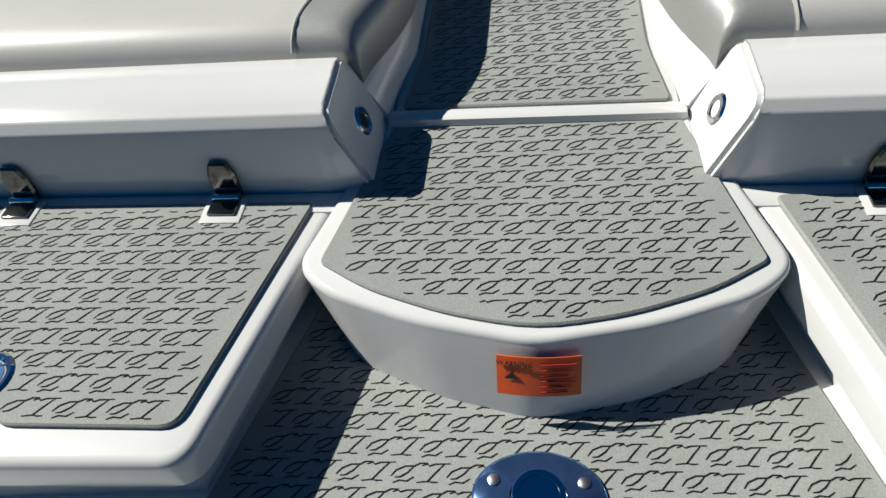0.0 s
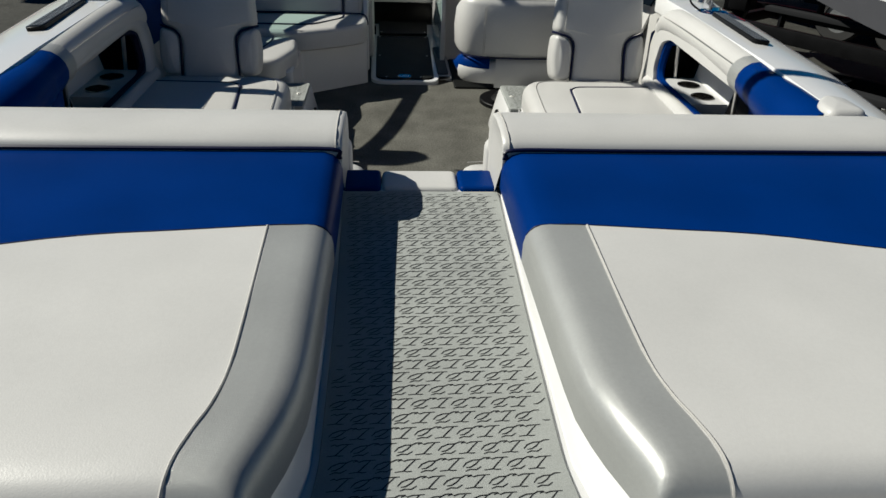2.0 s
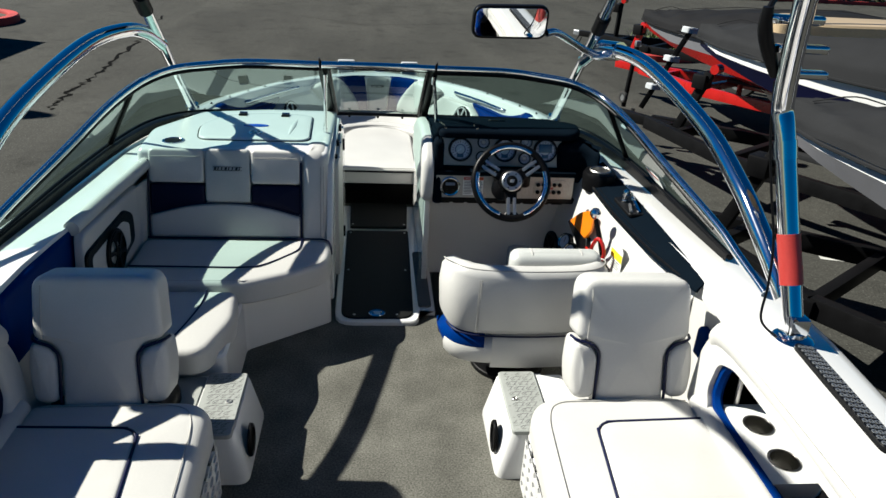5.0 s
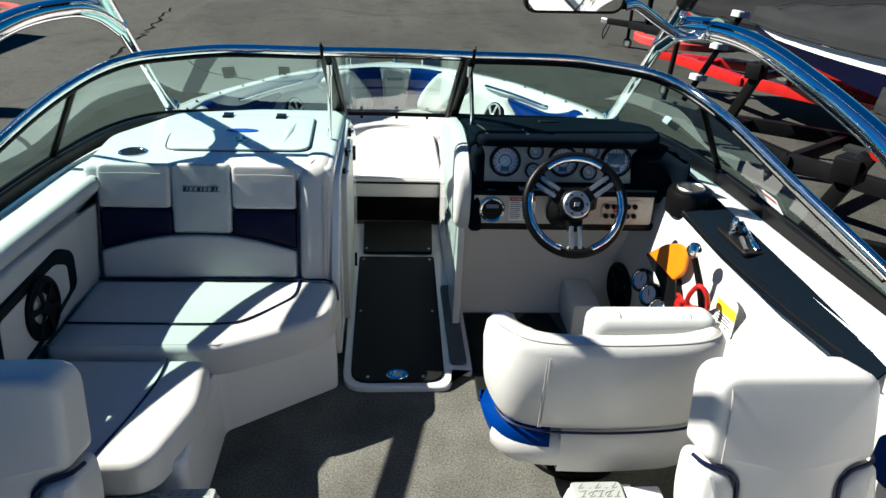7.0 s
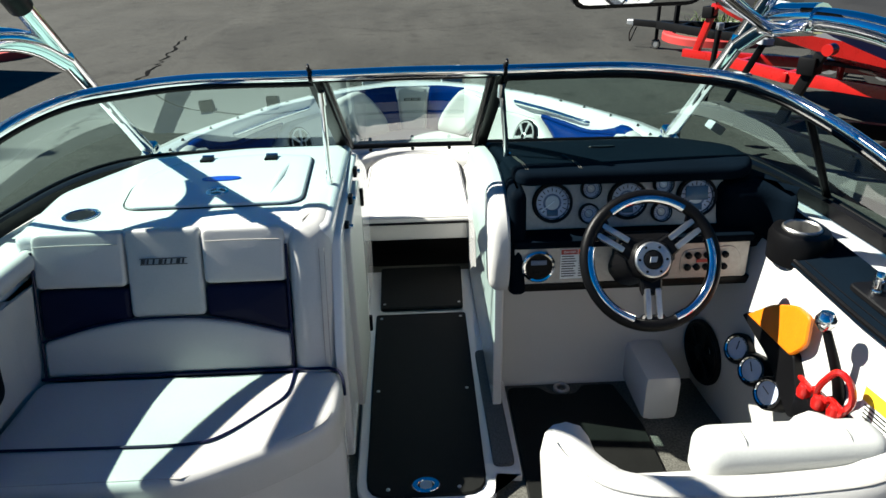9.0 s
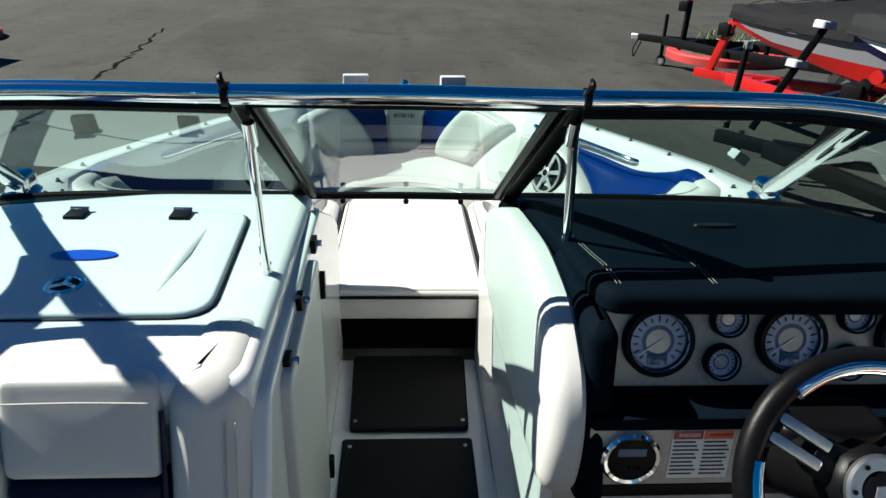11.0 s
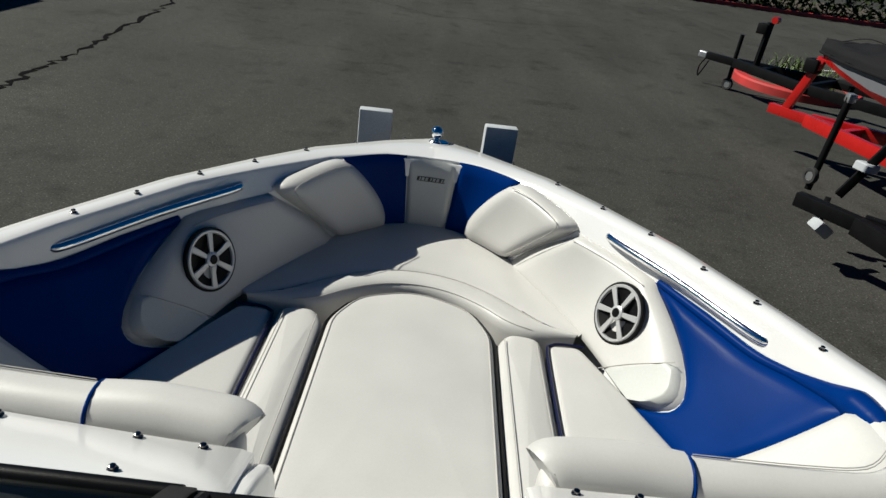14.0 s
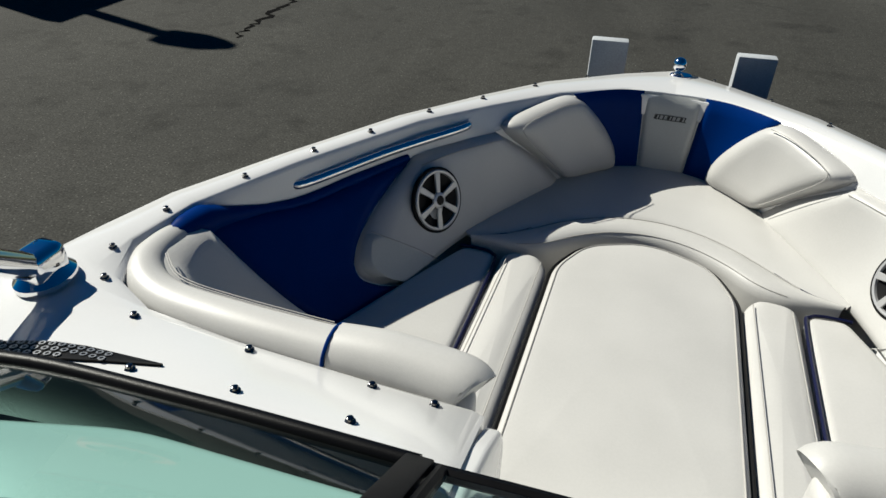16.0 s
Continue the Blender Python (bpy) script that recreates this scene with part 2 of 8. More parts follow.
def cushion(outline, z0, z1, r=0.03, crown=0.008, corner=0.03, m=None, shape=None, n=5):
    """A padded slab: an outline raised from z0 to z1 with a rolled upper edge and a slight crown."""
    ol = rounded([(c[0], c[1], max(c[2] if len(c) > 2 else corner, 1.5 * r)) for c in outline], corner, n)
    if area(ol) < 0:
        ol = ol[::-1]
    rings = [[(p.x, p.y, z0) for p in inset(ol, min(r * 0.3, 0.008))], [(p.x, p.y, z0 + min(r * 0.3, 0.008)) for p in ol]]
    for j in range(5):
        a = j / 4 * math.pi / 2
        last = inset(ol, r * (1 - math.cos(a)))
        rings.append([(p.x, p.y, z1 - r + r * math.sin(a)) for p in last])
    mid = sum(last, Vector((0, 0))) / len(last)
    for k in (0.12, 0.3, 0.55, 0.8, 0.97):
        rings.append([(*p.lerp(mid, k), z1 + crown * math.sin(k * math.pi / 2)) for p in last])
    bm = ringed(rings)
    if shape:
        for v in bm.verts:
            v.co = shape(v.co)
    if m is not None:
        bmesh.ops.transform(bm, matrix=m, verts=bm.verts)
    return bm


def slab(outline, z0, z1, bevel=0.004, corner=0.0, m=None, n=4):
    ol = rounded(outline, corner, n) if corner else [Vector(p[:2]) for p in outline]
    if area(ol) < 0:
        ol = ol[::-1]
    ins = inset(ol, bevel)
    bm = ringed([[(p.x, p.y, z0) for p in ol], [(p.x, p.y, z1 - bevel) for p in ol], [(p.x, p.y, z1) for p in ins]])
    bmesh.ops.triangulate(bm, faces=[f for f in bm.faces if len(f.verts) > 4])
    if m is not None:
        bmesh.ops.transform(bm, matrix=m, verts=bm.verts)
    return bm


def box(x0, x1, y0, y1, z0, z1, bevel=0.006, m=None, seg=2):
    bm = bmesh.new()
    bmesh.ops.create_cube(bm, size=1)
    for v in bm.verts:
        v.co = Vector(((x0 + x1) / 2 + v.co.x * (x1 - x0), (y0 + y1) / 2 + v.co.y * (y1 - y0), (z0 + z1) / 2 + v.co.z * (z1 - z0)))
    if bevel:
        bmesh.ops.bevel(bm, geom=bm.edges[:], offset=min(bevel, 0.45 * min(abs(x1 - x0), abs(y1 - y0), abs(z1 - z0))), segments=seg, affect="EDGES", profile=0.6)
    if m is not None:
        bmesh.ops.transform(bm, matrix=m, verts=bm.verts)
    return bm


def glide(points, n=8, closed=False):
    """A smooth line through the given points."""
    ps = [Vector(p) for p in points]
    k, out = len(ps), []
    for i in range(k if closed else k - 1):
        if closed:
            a, b, c, d = ps[i - 1], ps[i], ps[(i + 1) % k], ps[(i + 2) % k]
        else:
            a, b, c, d = ps[max(i - 1, 0)], ps[i], ps[i + 1], ps[min(i + 2, k - 1)]
        for j in range(n):
            t = j / n
            out.append(0.5 * ((2 * b) + (c - a) * t + (2 * a - 5 * b + 4 * c - d) * t * t + (3 * b - a - 3 * c + d) * t**3))
    if not closed:
        out.append(ps[-1])
    return out


def tube(points, r, n=8, sides=12, closed=False, smooth=True, flat=1.0):
    """A round bar along a line; r may be a list of radii, one for each given point."""
    line = glide(points, n, closed) if smooth else [Vector(p) for p in points]
    k = len(line)
    up, rings = None, []
    for i, p in enumerate(line):
        if closed:
            t = (line[(i + 1) % k] - line[i - 1]).normalized()
        else:
            t = (line[min(i + 1, k - 1)] - line[max(i - 1, 0)]).normalized()
        if up is None:
            up = t.orthogonal().normalized() if abs(t.z) > 0.9 else (Vector((0, 0, 1)) - t * t.z).normalized()
        up = (up - t * up.dot(t)).normalized()
        side = t.cross(up)
        if isinstance(r, (list, tuple)):
            f = i / (k - 1) * (len(r) - 1)
            rr = r[int(f)] + (r[min(int(f) + 1, len(r) - 1)] - r[int(f)]) * (f - int(f))
        else:
            rr = r
        rings.append([p + (up * math.cos(a) * flat + side * math.sin(a)) * rr for a in (2 * math.pi * j / sides for j in range(sides))])
    if closed:
        rings.append(rings[0])
        bm = ringed(rings, False, False)
        bmesh.ops.remove_doubles(bm, verts=bm.verts, dist=1e-6)
        return bm
    return ringed(rings)


def disc(r, h, bevel=0.002, sides=32, m=None, hole=0.0):
    """A round plate of height h on z = 0, with a bevelled rim; with a hole it is a ring."""
    prof = [(r, 0), (r, h - bevel), (r - bevel, h)]
    if hole:
        prof += [(hole + bevel, h), (hole, h - bevel), (hole, 0)]
    return turned(prof, sides, m, close=not hole)


def turned(prof, sides=24, m=None, close=True):
    """A profile of (radius, height) turned about z."""
    rings = [[(a * math.cos(2 * math.pi * j / sides), a * math.sin(2 * math.pi * j / sides), b) for j in range(sides)] for a, b in prof]
    if close:
        bm = ringed(rings)
    else:
        rings.append(rings[0])
        bm = ringed(rings, False, False)
        bmesh.ops.remove_doubles(bm, verts=bm.verts, dist=1e-6)
    if m is not None:
        bmesh.ops.transform(bm, matrix=m, verts=bm.verts)
    return bm


def grid(rows, thick=0.0, closed=False):
    """A sheet through rows of points; thick gives it a second face."""
    bm = bmesh.new()
    vs = [[bm.verts.new(p) for p in row] for row in rows]
    for a, b in zip(vs, vs[1:]):
        for i in range(len(a) - 1):
            bm.faces.new((a[i], a[i + 1], b[i + 1], b[i]))
    if thick:
        bmesh.ops.recalc_face_normals(bm, faces=bm.faces)
        bmesh.ops.solidify(bm, geom=bm.faces[:], thickness=thick)
    return bm


def joined(*bms):
    out = bms[0]
    for b in bms[1:]:
        me = bpy.data.meshes.new("tmp")
        b.to_mesh(me)
        b.free()
        out.from_mesh(me)
        bpy.data.meshes.remove(me)
    return out


def inside(p, ol):
    hit = False
    for i in range(len(ol)):
        a, b = ol[i - 1], ol[i]
        if (a[1] > p[1]) != (b[1] > p[1]) and p[0] < (b[0] - a[0]) * (p[1] - a[1]) / (b[1] - a[1]) + a[0]:
            hit = not hit
    return hit


STROKES = [
    [(0.00, 0.32), (0.06, 0.62), (0.20, 0.82), (0.36, 0.84), (0.44, 0.98), (0.58, 1.00)],
    [(0.35, 0.82), (0.28, 0.52), (0.18, 0.30), (0.08, 0.26)],
    [(0.08, 0.00), (0.18, 0.13), (0.32, 0.10), (0.42, 0.32)],
    [(0.49, 0.86), (0.57, 0.96), (0.63, 0.86), (0.72, 0.96), (0.99, 1.00)],
    [(0.88, 0.96), (0.78, 0.55), (0.69, 0.12), (0.50, 0.05)],
    [(0.69, 0.12), (0.78, 0.08), (0.88, 0.10)],
]


def grooves(outline, z, pitch=0.061, row=0.030, w=0.0016, corner=0.02):
    """The pressed pattern of the foam mats: short strokes in staggered rows."""
    ol = inset(rounded(outline, corner), 0.006)
    xs, ys = [p.x for p in ol], [p.y for p in ol]
    verts, faces = [], []
    j, y = 0, min(ys) - row
    while y < max(ys):
        x = min(xs) - pitch + (j * 0.47 % 1) * pitch
        while x < max(xs):
            for st in STROKES:
                pts = [Vector((x + (u + 0.10 * v) * pitch, y + (0.08 + 0.78 * v) * row)) for u, v in st]
                if not all(inside(p, ol) for p in pts):
                    continue
                base = len(verts)
                for i, p in enumerate(pts):
                    t = (pts[min(i + 1, len(pts) - 1)] - pts[max(i - 1, 0)]).normalized()
                    s = Vector((-t.y, t.x)) * w / 2 * (0.6 if i in (0, len(pts) - 1) else 1.0)
                    verts += [(p.x + s.x, p.y + s.y, z), (p.x - s.x, p.y - s.y, z)]
                for i in range(len(pts) - 1):
                    b = base + 2 * i
                    faces.append((b, b + 1, b + 3, b + 2))
            x += pitch
        y += row
        j += 1
    bm = bmesh.new()
    vv = [bm.verts.new(p) for p in verts]
    for f in faces:
        bm.faces.new([vv[i] for i in f])
    return bm


def mat_piece(name, label, outline, z, h=0.006, corner=0.02, pitch=0.061, row=0.030):
    """A grey foam mat with its pressed pattern."""
    t = part(name, slab(outline, z, z + h, 0.002, corner), MAT)
    tagged(t, label, "deck mat")
    g = part("groove_pattern", grooves(outline, z + h + 0.0007, pitch, row, corner=corner), GROOVE, t, "dark pressed strokes", smooth=0)
    tagged(g, kind="stuff")
    return t


def mirrored(outline, s):
    return [(p[0] * s, *p[1:]) for p in outline] if s > 0 else [(-p[0], *p[1:]) for p in outline][::-1]


def writing(name, text, size, m, mat, parent=None, depth=0.0006, shear=0.0):
    """Raised letters in the built-in face, their middle at the pose m, reading along its x."""
    cu = bpy.data.curves.new(name, "FONT")
    cu.body, cu.size, cu.extrude, cu.shear = text, size, depth, shear
    cu.align_x, cu.align_y = "CENTER", "CENTER"
    cu.resolution_u = 2
    tmp = bpy.data.objects.new("tmp", cu)
    me = bpy.data.meshes.new_from_object(tmp)
    bpy.data.objects.remove(tmp)
    bm = bmesh.new()
    bm.from_mesh(me)
    bpy.data.meshes.remove(me)
    bmesh.ops.transform(bm, matrix=m, verts=bm.verts)
    return part(name, bm, mat, parent, smooth=0)


def frame_m(o, x, y):
    """A pose with its origin at o, its x along x and its y in the plane of x and y."""
    X = Vector(x).normalized()
    Z = X.cross(Vector(y)).normalized()
    Y = Z.cross(X)
    return Matrix.Translation(o) @ Matrix((X, Y, Z)).transposed().to_4x4()

# ---- ground ----
def ground_sheet():
    bm = bmesh.new()
    bmesh.ops.create_grid(bm, x_segments=60, y_segments=60, size=400)
    return bm


GZ = -1.0
bm = ground_sheet()
bmesh.ops.transform(bm, matrix=Matrix.Translation((0, 0, GZ)), verts=bm.verts)
ground = tagged(part("ground", bm, ASPHALT), "worn grey asphalt of an open boat yard", "ground", kind="structure")


def crack(name, pts, w):
    rnd = random.Random(len(pts) * 7 + int(w * 1e4))
    line = []
    for a, b in zip(pts, pts[1:]):
        for i in range(14):
            t = i / 14
            line.append((a[0] + (b[0] - a[0]) * t + rnd.uniform(-0.07, 0.07), a[1] + (b[1] - a[1]) * t + rnd.uniform(-0.07, 0.07)))
    bm = bmesh.new()
    prev = None
    for i, p in enumerate(line):
        q = line[min(i + 1, len(line) - 1)] if i < len(line) - 1 else (p[0] + p[0] - line[i - 1][0], p[1] + p[1] - line[i - 1][1])
        t = (Vector(q) - Vector(p)).normalized()
        s = Vector((-t.y, t.x)) * w * rnd.uniform(0.3, 1.0)
        cur = (bm.verts.new((p[0] + s.x, p[1] + s.y, GZ + 0.004)), bm.verts.new((p[0] - s.x, p[1] - s.y, GZ + 0.004)))
        if prev:
            bm.faces.new((prev[0], prev[1], cur[1], cur[0]))
        prev = cur
    return tagged(part(name, bm, CRACK, smooth=0), "jagged dark crack across the asphalt", "crack", kind="structure")


crack("pavement_crack", [(-5.55, 19.9), (-5.1, 16.7), (-4.83, 14.1), (-4.71, 12.5), (-4.66, 11.4), (-4.55, 10.45)], 0.046)
crack("pavement_crack", [(-2.2, 21.0), (-0.4, 19.8), (1.6, 20.4), (3.4, 21.5)], 0.010)


# ---- boat: hull and deck ----
STATIONS = [  # outer edge (y, x, z), inner edge (y, x, z)
    ((-0.16, 1.10, 0.55), (-0.16, 0.98, 0.575)),
    ((0.50, 1.22, 0.60), (0.50, 1.10, 0.63)),
    ((1.10, 1.285, 0.62), (1.10, 1.10, 0.650)),
    ((1.60, 1.345, 0.63), (1.60, 1.105, 0.665)),
    ((2.30, 1.39, 0.635), (2.30, 1.11, 0.672)),
    ((2.80, 1.39, 0.63), (2.70, 1.115, 0.668)),
    ((3.40, 1.37, 0.62), (3.30, 1.08, 0.66)),
    ((3.90, 1.33, 0.61), (3.90, 1.06, 0.670)),
    ((4.25, 1.29, 0.60), (4.25, 0.95, 0.670)),
    ((4.50, 1.262, 0.597), (4.42, 0.65, 0.668)),
    ((4.62, 1.24, 0.594), (4.548, 0.222, 0.662)),
    ((4.72, 1.215, 0.592), (4.795, 0.235, 0.540)),
    ((4.78, 1.20, 0.590), (4.797, 0.55, 0.542)),
    ((4.84, 1.182, 0.588), (4.80, 0.84, 0.552)),
    ((4.90, 1.166, 0.586), (4.865, 0.98, 0.566)),
    ((5.00, 1.144, 0.583), (4.98, 1.035, 0.568), (4.98, 1.045, 0.578)),
    ((5.175, 1.098, 0.578), (5.15, 1.005, 0.535), (5.15, 1.02, 0.572)),
    ((5.457, 0.962, 0.572), (5.40, 0.885, 0.480), (5.42, 0.895, 0.572)),
    ((5.81, 0.785, 0.562), (5.80, 0.68, 0.470), (5.80, 0.70, 0.560)),
    ((6.10, 0.61, 0.545), (6.01, 0.515, 0.470), (6.03, 0.545, 0.543)),
    ((6.36, 0.45, 0.523), (6.255, 0.34, 0.505), (6.27, 0.37, 0.522)),
    ((6.62, 0.20, 0.500), (6.405, 0.175, 0.500), (6.43, 0.18, 0.506)),
    ((6.775, 0.0, 0.490), (6.455, 0.0, 0.494), (6.47, 0.0, 0.496)),
]


def deck_rows(s):
    rows = []
    for edges in STATIONS:
        (yo, xo, zo), (yi, xi, zi) = edges[:2]
        o, i = Vector((s * xo, yo, zo)), Vector((s * xi, yi, zi))
        row = [i + Vector((0, 0, -0.07)), i + Vector((0, 0, -0.008))]
        if len(edges) > 2:
            yl, xl, zl = edges[2]
            lip = Vector((s * xl, yl, zl))
            row += [i.lerp(lip, 0.1), i.lerp(lip, 0.88), i.lerp(lip, 0.97) + Vector((0, 0, 0.002)), lip.lerp(o, 0.06) + Vector((0, 0, 0.004)), lip.lerp(o, 0.45) + Vector((0, 0, 0.006)), lip.lerp(o, 0.88) + Vector((0, 0, 0.002))]
        else:
            for t in (0.02, 0.12, 0.35, 0.6, 0.82, 0.93):
                p = i.lerp(o, t)
                p.z += 0.012 * math.sin(math.pi * t)
                row.append(p)
        row += [o + Vector((0, 0, -0.012)), o + Vector((s * 0.006 if xo else 0, 0.006 if yo > 6 else 0, -0.05))]
        rows.append(row)
    return rows


def hull_rows(s):
    rows = []
    for yo, xo, zo in [e[0] for e in STATIONS]:
        k = max(0.0, (yo - 3.8) / 2.94)
        rise = k * k * 0.55
        row = [Vector((s * (xo + 0.012), yo + 0.005, zo - 0.04))]
        row.append(Vector((s * xo * (0.97 - 0.05 * k), yo - 0.06 * k, zo - 0.22)))
        row.append(Vector((s * xo * (0.90 - 0.22 * k), yo - 0.22 * k, zo - 0.55 + rise * 0.1)))
        row.append(Vector((s * xo * (0.80 - 0.40 * k), yo - 0.45 * k, -0.28 + rise * 0.45)))
        row.append(Vector((0, yo - 0.55 * k, -0.55 + rise)))
        rows.append(row)
    return rows


boat = thing("boat", "white fibreglass wakeboard boat on a trailer, blue and cream inside", "boat")
for s in (1, -1):
    part("side_deck", grid(deck_rows(s)), GEL, boat, smooth=50)
    part("hull_side", grid(hull_rows(s)), GEL, boat, smooth=50)
    part("rub_rail", tube([(s * (xo + 0.016), yo + 0.005, zo - 0.045) for yo, xo, zo in [e[0] for e in STATIONS]], 0.014, 3, 8), BLACK, boat)
# transom and closing walls
part("transom", box(-1.09, 1.09, -0.19, -0.15, -0.5, 0.48, 0.01), GEL, boat)
part("cockpit_floor", box(-1.14, 1.14, 1.05, 4.9, -0.03, 0.0, 0.002), CARPET, boat, "grey-brown carpeted floor")
# black colour stands for the deep shade below the bow seats
part("bow_floor", box(-1.0, 1.0, 4.6, 6.5, -0.12, -0.031, 0.002), RUBBER, boat, "bow floor under the seats, blackened for the shade there")
for s in (1, -1):
    part("side_liner", grid([[Vector((s * x, y, z)) for z in (0.0, 0.3, 0.6 if y < 4 else 0.5)] for y, x in ((2.44, 1.13), (2.8, 1.13), (3.3, 1.09), (3.8, 1.02), (4.3, 0.98), (4.75, 0.9))], 0.01), CREAM, boat)
    part("low_liner", grid([[Vector((s * x, y, z)) for z in (0.0, 0.15, 0.3)] for y, x in ((1.1, 1.12), (1.8, 1.13), (2.44, 1.13))], 0.01), CREAM, boat)
    # pocket ends are coloured black for the shade in the open compartment
    for a, b, mt, words in ((1.15, 1.985, BLACK, "side pocket wall, blackened for the shade inside"), (1.987, 2.34, GEL, "white side pocket"), (2.342, 2.45, BLACK, "side pocket wall, blackened for the shade inside")):
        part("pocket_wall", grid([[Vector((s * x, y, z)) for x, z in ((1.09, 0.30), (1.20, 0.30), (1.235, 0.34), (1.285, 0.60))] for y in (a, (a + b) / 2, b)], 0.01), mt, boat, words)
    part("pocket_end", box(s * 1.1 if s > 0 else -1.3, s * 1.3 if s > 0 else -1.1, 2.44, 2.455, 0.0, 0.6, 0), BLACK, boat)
    # block under the sunpad with its sloped inner side
    part("engine_box", grid([[Vector((s * x, y, z)) for x, z in ((a, 0.0), (a, 0.47), (a + 0.012, 0.505), (b, 0.555), (b + 0.02, 0.57), (1.12, 0.57))] for y, a, b in ((-0.016, 0.196, 0.235), (0.05, 0.19, 0.232), (0.14, 0.172, 0.20), (0.5, 0.175, 0.195), (1.0, 0.19, 0.205), (1.08, 0.19, 0.205))], 0.006), GEL, boat)
part("walkway_base", box(-0.2, 0.2, -0.012, 1.05, 0.0, 0.494, 0.01), GEL, boat)
part("threshold", box(-0.205, 0.205, -0.035, -0.008, 0.40, 0.503, 0.008), GEL, boat)

# stern step and swim platform
STEP = [(-0.215, -0.03), (-0.285, -0.285), (-0.24, -0.327), (-0.13, -0.368), (0.0, -0.394), (0.13, -0.368), (0.24, -0.327), (0.285, -0.285), (0.215, -0.03)]


PZ = 0.372


def step_block():
    ol = rounded(STEP, 0.03)
    if area(ol) < 0:
        ol = ol[::-1]
    low = [Vector((p.x * 0.84, p.y - 0.032 if p.y < -0.2 else p.y)) for p in ol]
    rings = [[(p.x, p.y, PZ - 0.01) for p in low], [(p.x, p.y, 0.44) for p in [q.lerp(o, 0.6) for q, o in zip(low, ol)]]]
    for j in range(5):
        a = j / 4 * math.pi / 2
        rings.append([(p.x, p.y, 0.477 + 0.009 * math.sin(a)) for p in inset(ol, 0.009 * (1 - math.cos(a)))])
    return ringed(rings[:3], False, True), ringed(rings[2:], True, False)


step = thing("stern_step", "white moulded step with a curved front face", "boat step", (0, -0.2, PZ))
riser_mesh, tread_mesh = step_block()
part("riser", riser_mesh, GEL, step)
part("tread", tread_mesh, GEL, step)
platform = part("swim_platform", slab([(-1.1, -0.15), (-1.05, -0.75), (-0.6, -0.95), (0.6, -0.95), (1.05, -0.75), (1.1, -0.15)], PZ - 0.09, PZ, 0.02, 0.08), GEL)
tagged(platform, "white fibreglass swim platform behind the transom", "swim platform")
mat_piece("step_mat", "grey foam mat with a dark pressed pattern on the step", [(-0.196, -0.026, 0.008), (-0.254, -0.284, 0.008), (-0.19, -0.325, 0.03), (-0.10, -0.358, 0.03), (0.0, -0.378, 0.05), (0.10, -0.358, 0.03), (0.19, -0.325, 0.03), (0.254, -0.284, 0.008), (0.196, -0.026, 0.008)], 0.4855)
mat_piece("walkway_mat", "grey foam mat with a dark pressed pattern between the sunpads", [(-0.187, 0.0, 0.01), (-0.170, 0.14, 0.03), (-0.172, 0.5, 0.1), (-0.186, 0.99, 0.01), (0.190, 0.99, 0.01), (0.176, 0.5, 0.1), (0.170, 0.14, 0.03), (0.187, 0.0, 0.01)], 0.4935)
mat_piece("platform_mat", "grey foam mat with a dark pressed pattern on the swim platform", [(-0.265, -0.20, 0.01), (-0.385, -0.62, 0.02), (-0.36, -0.90, 0.03), (0.36, -0.90, 0.03), (0.385, -0.62, 0.02), (0.265, -0.20, 0.01)], PZ - 0.001)
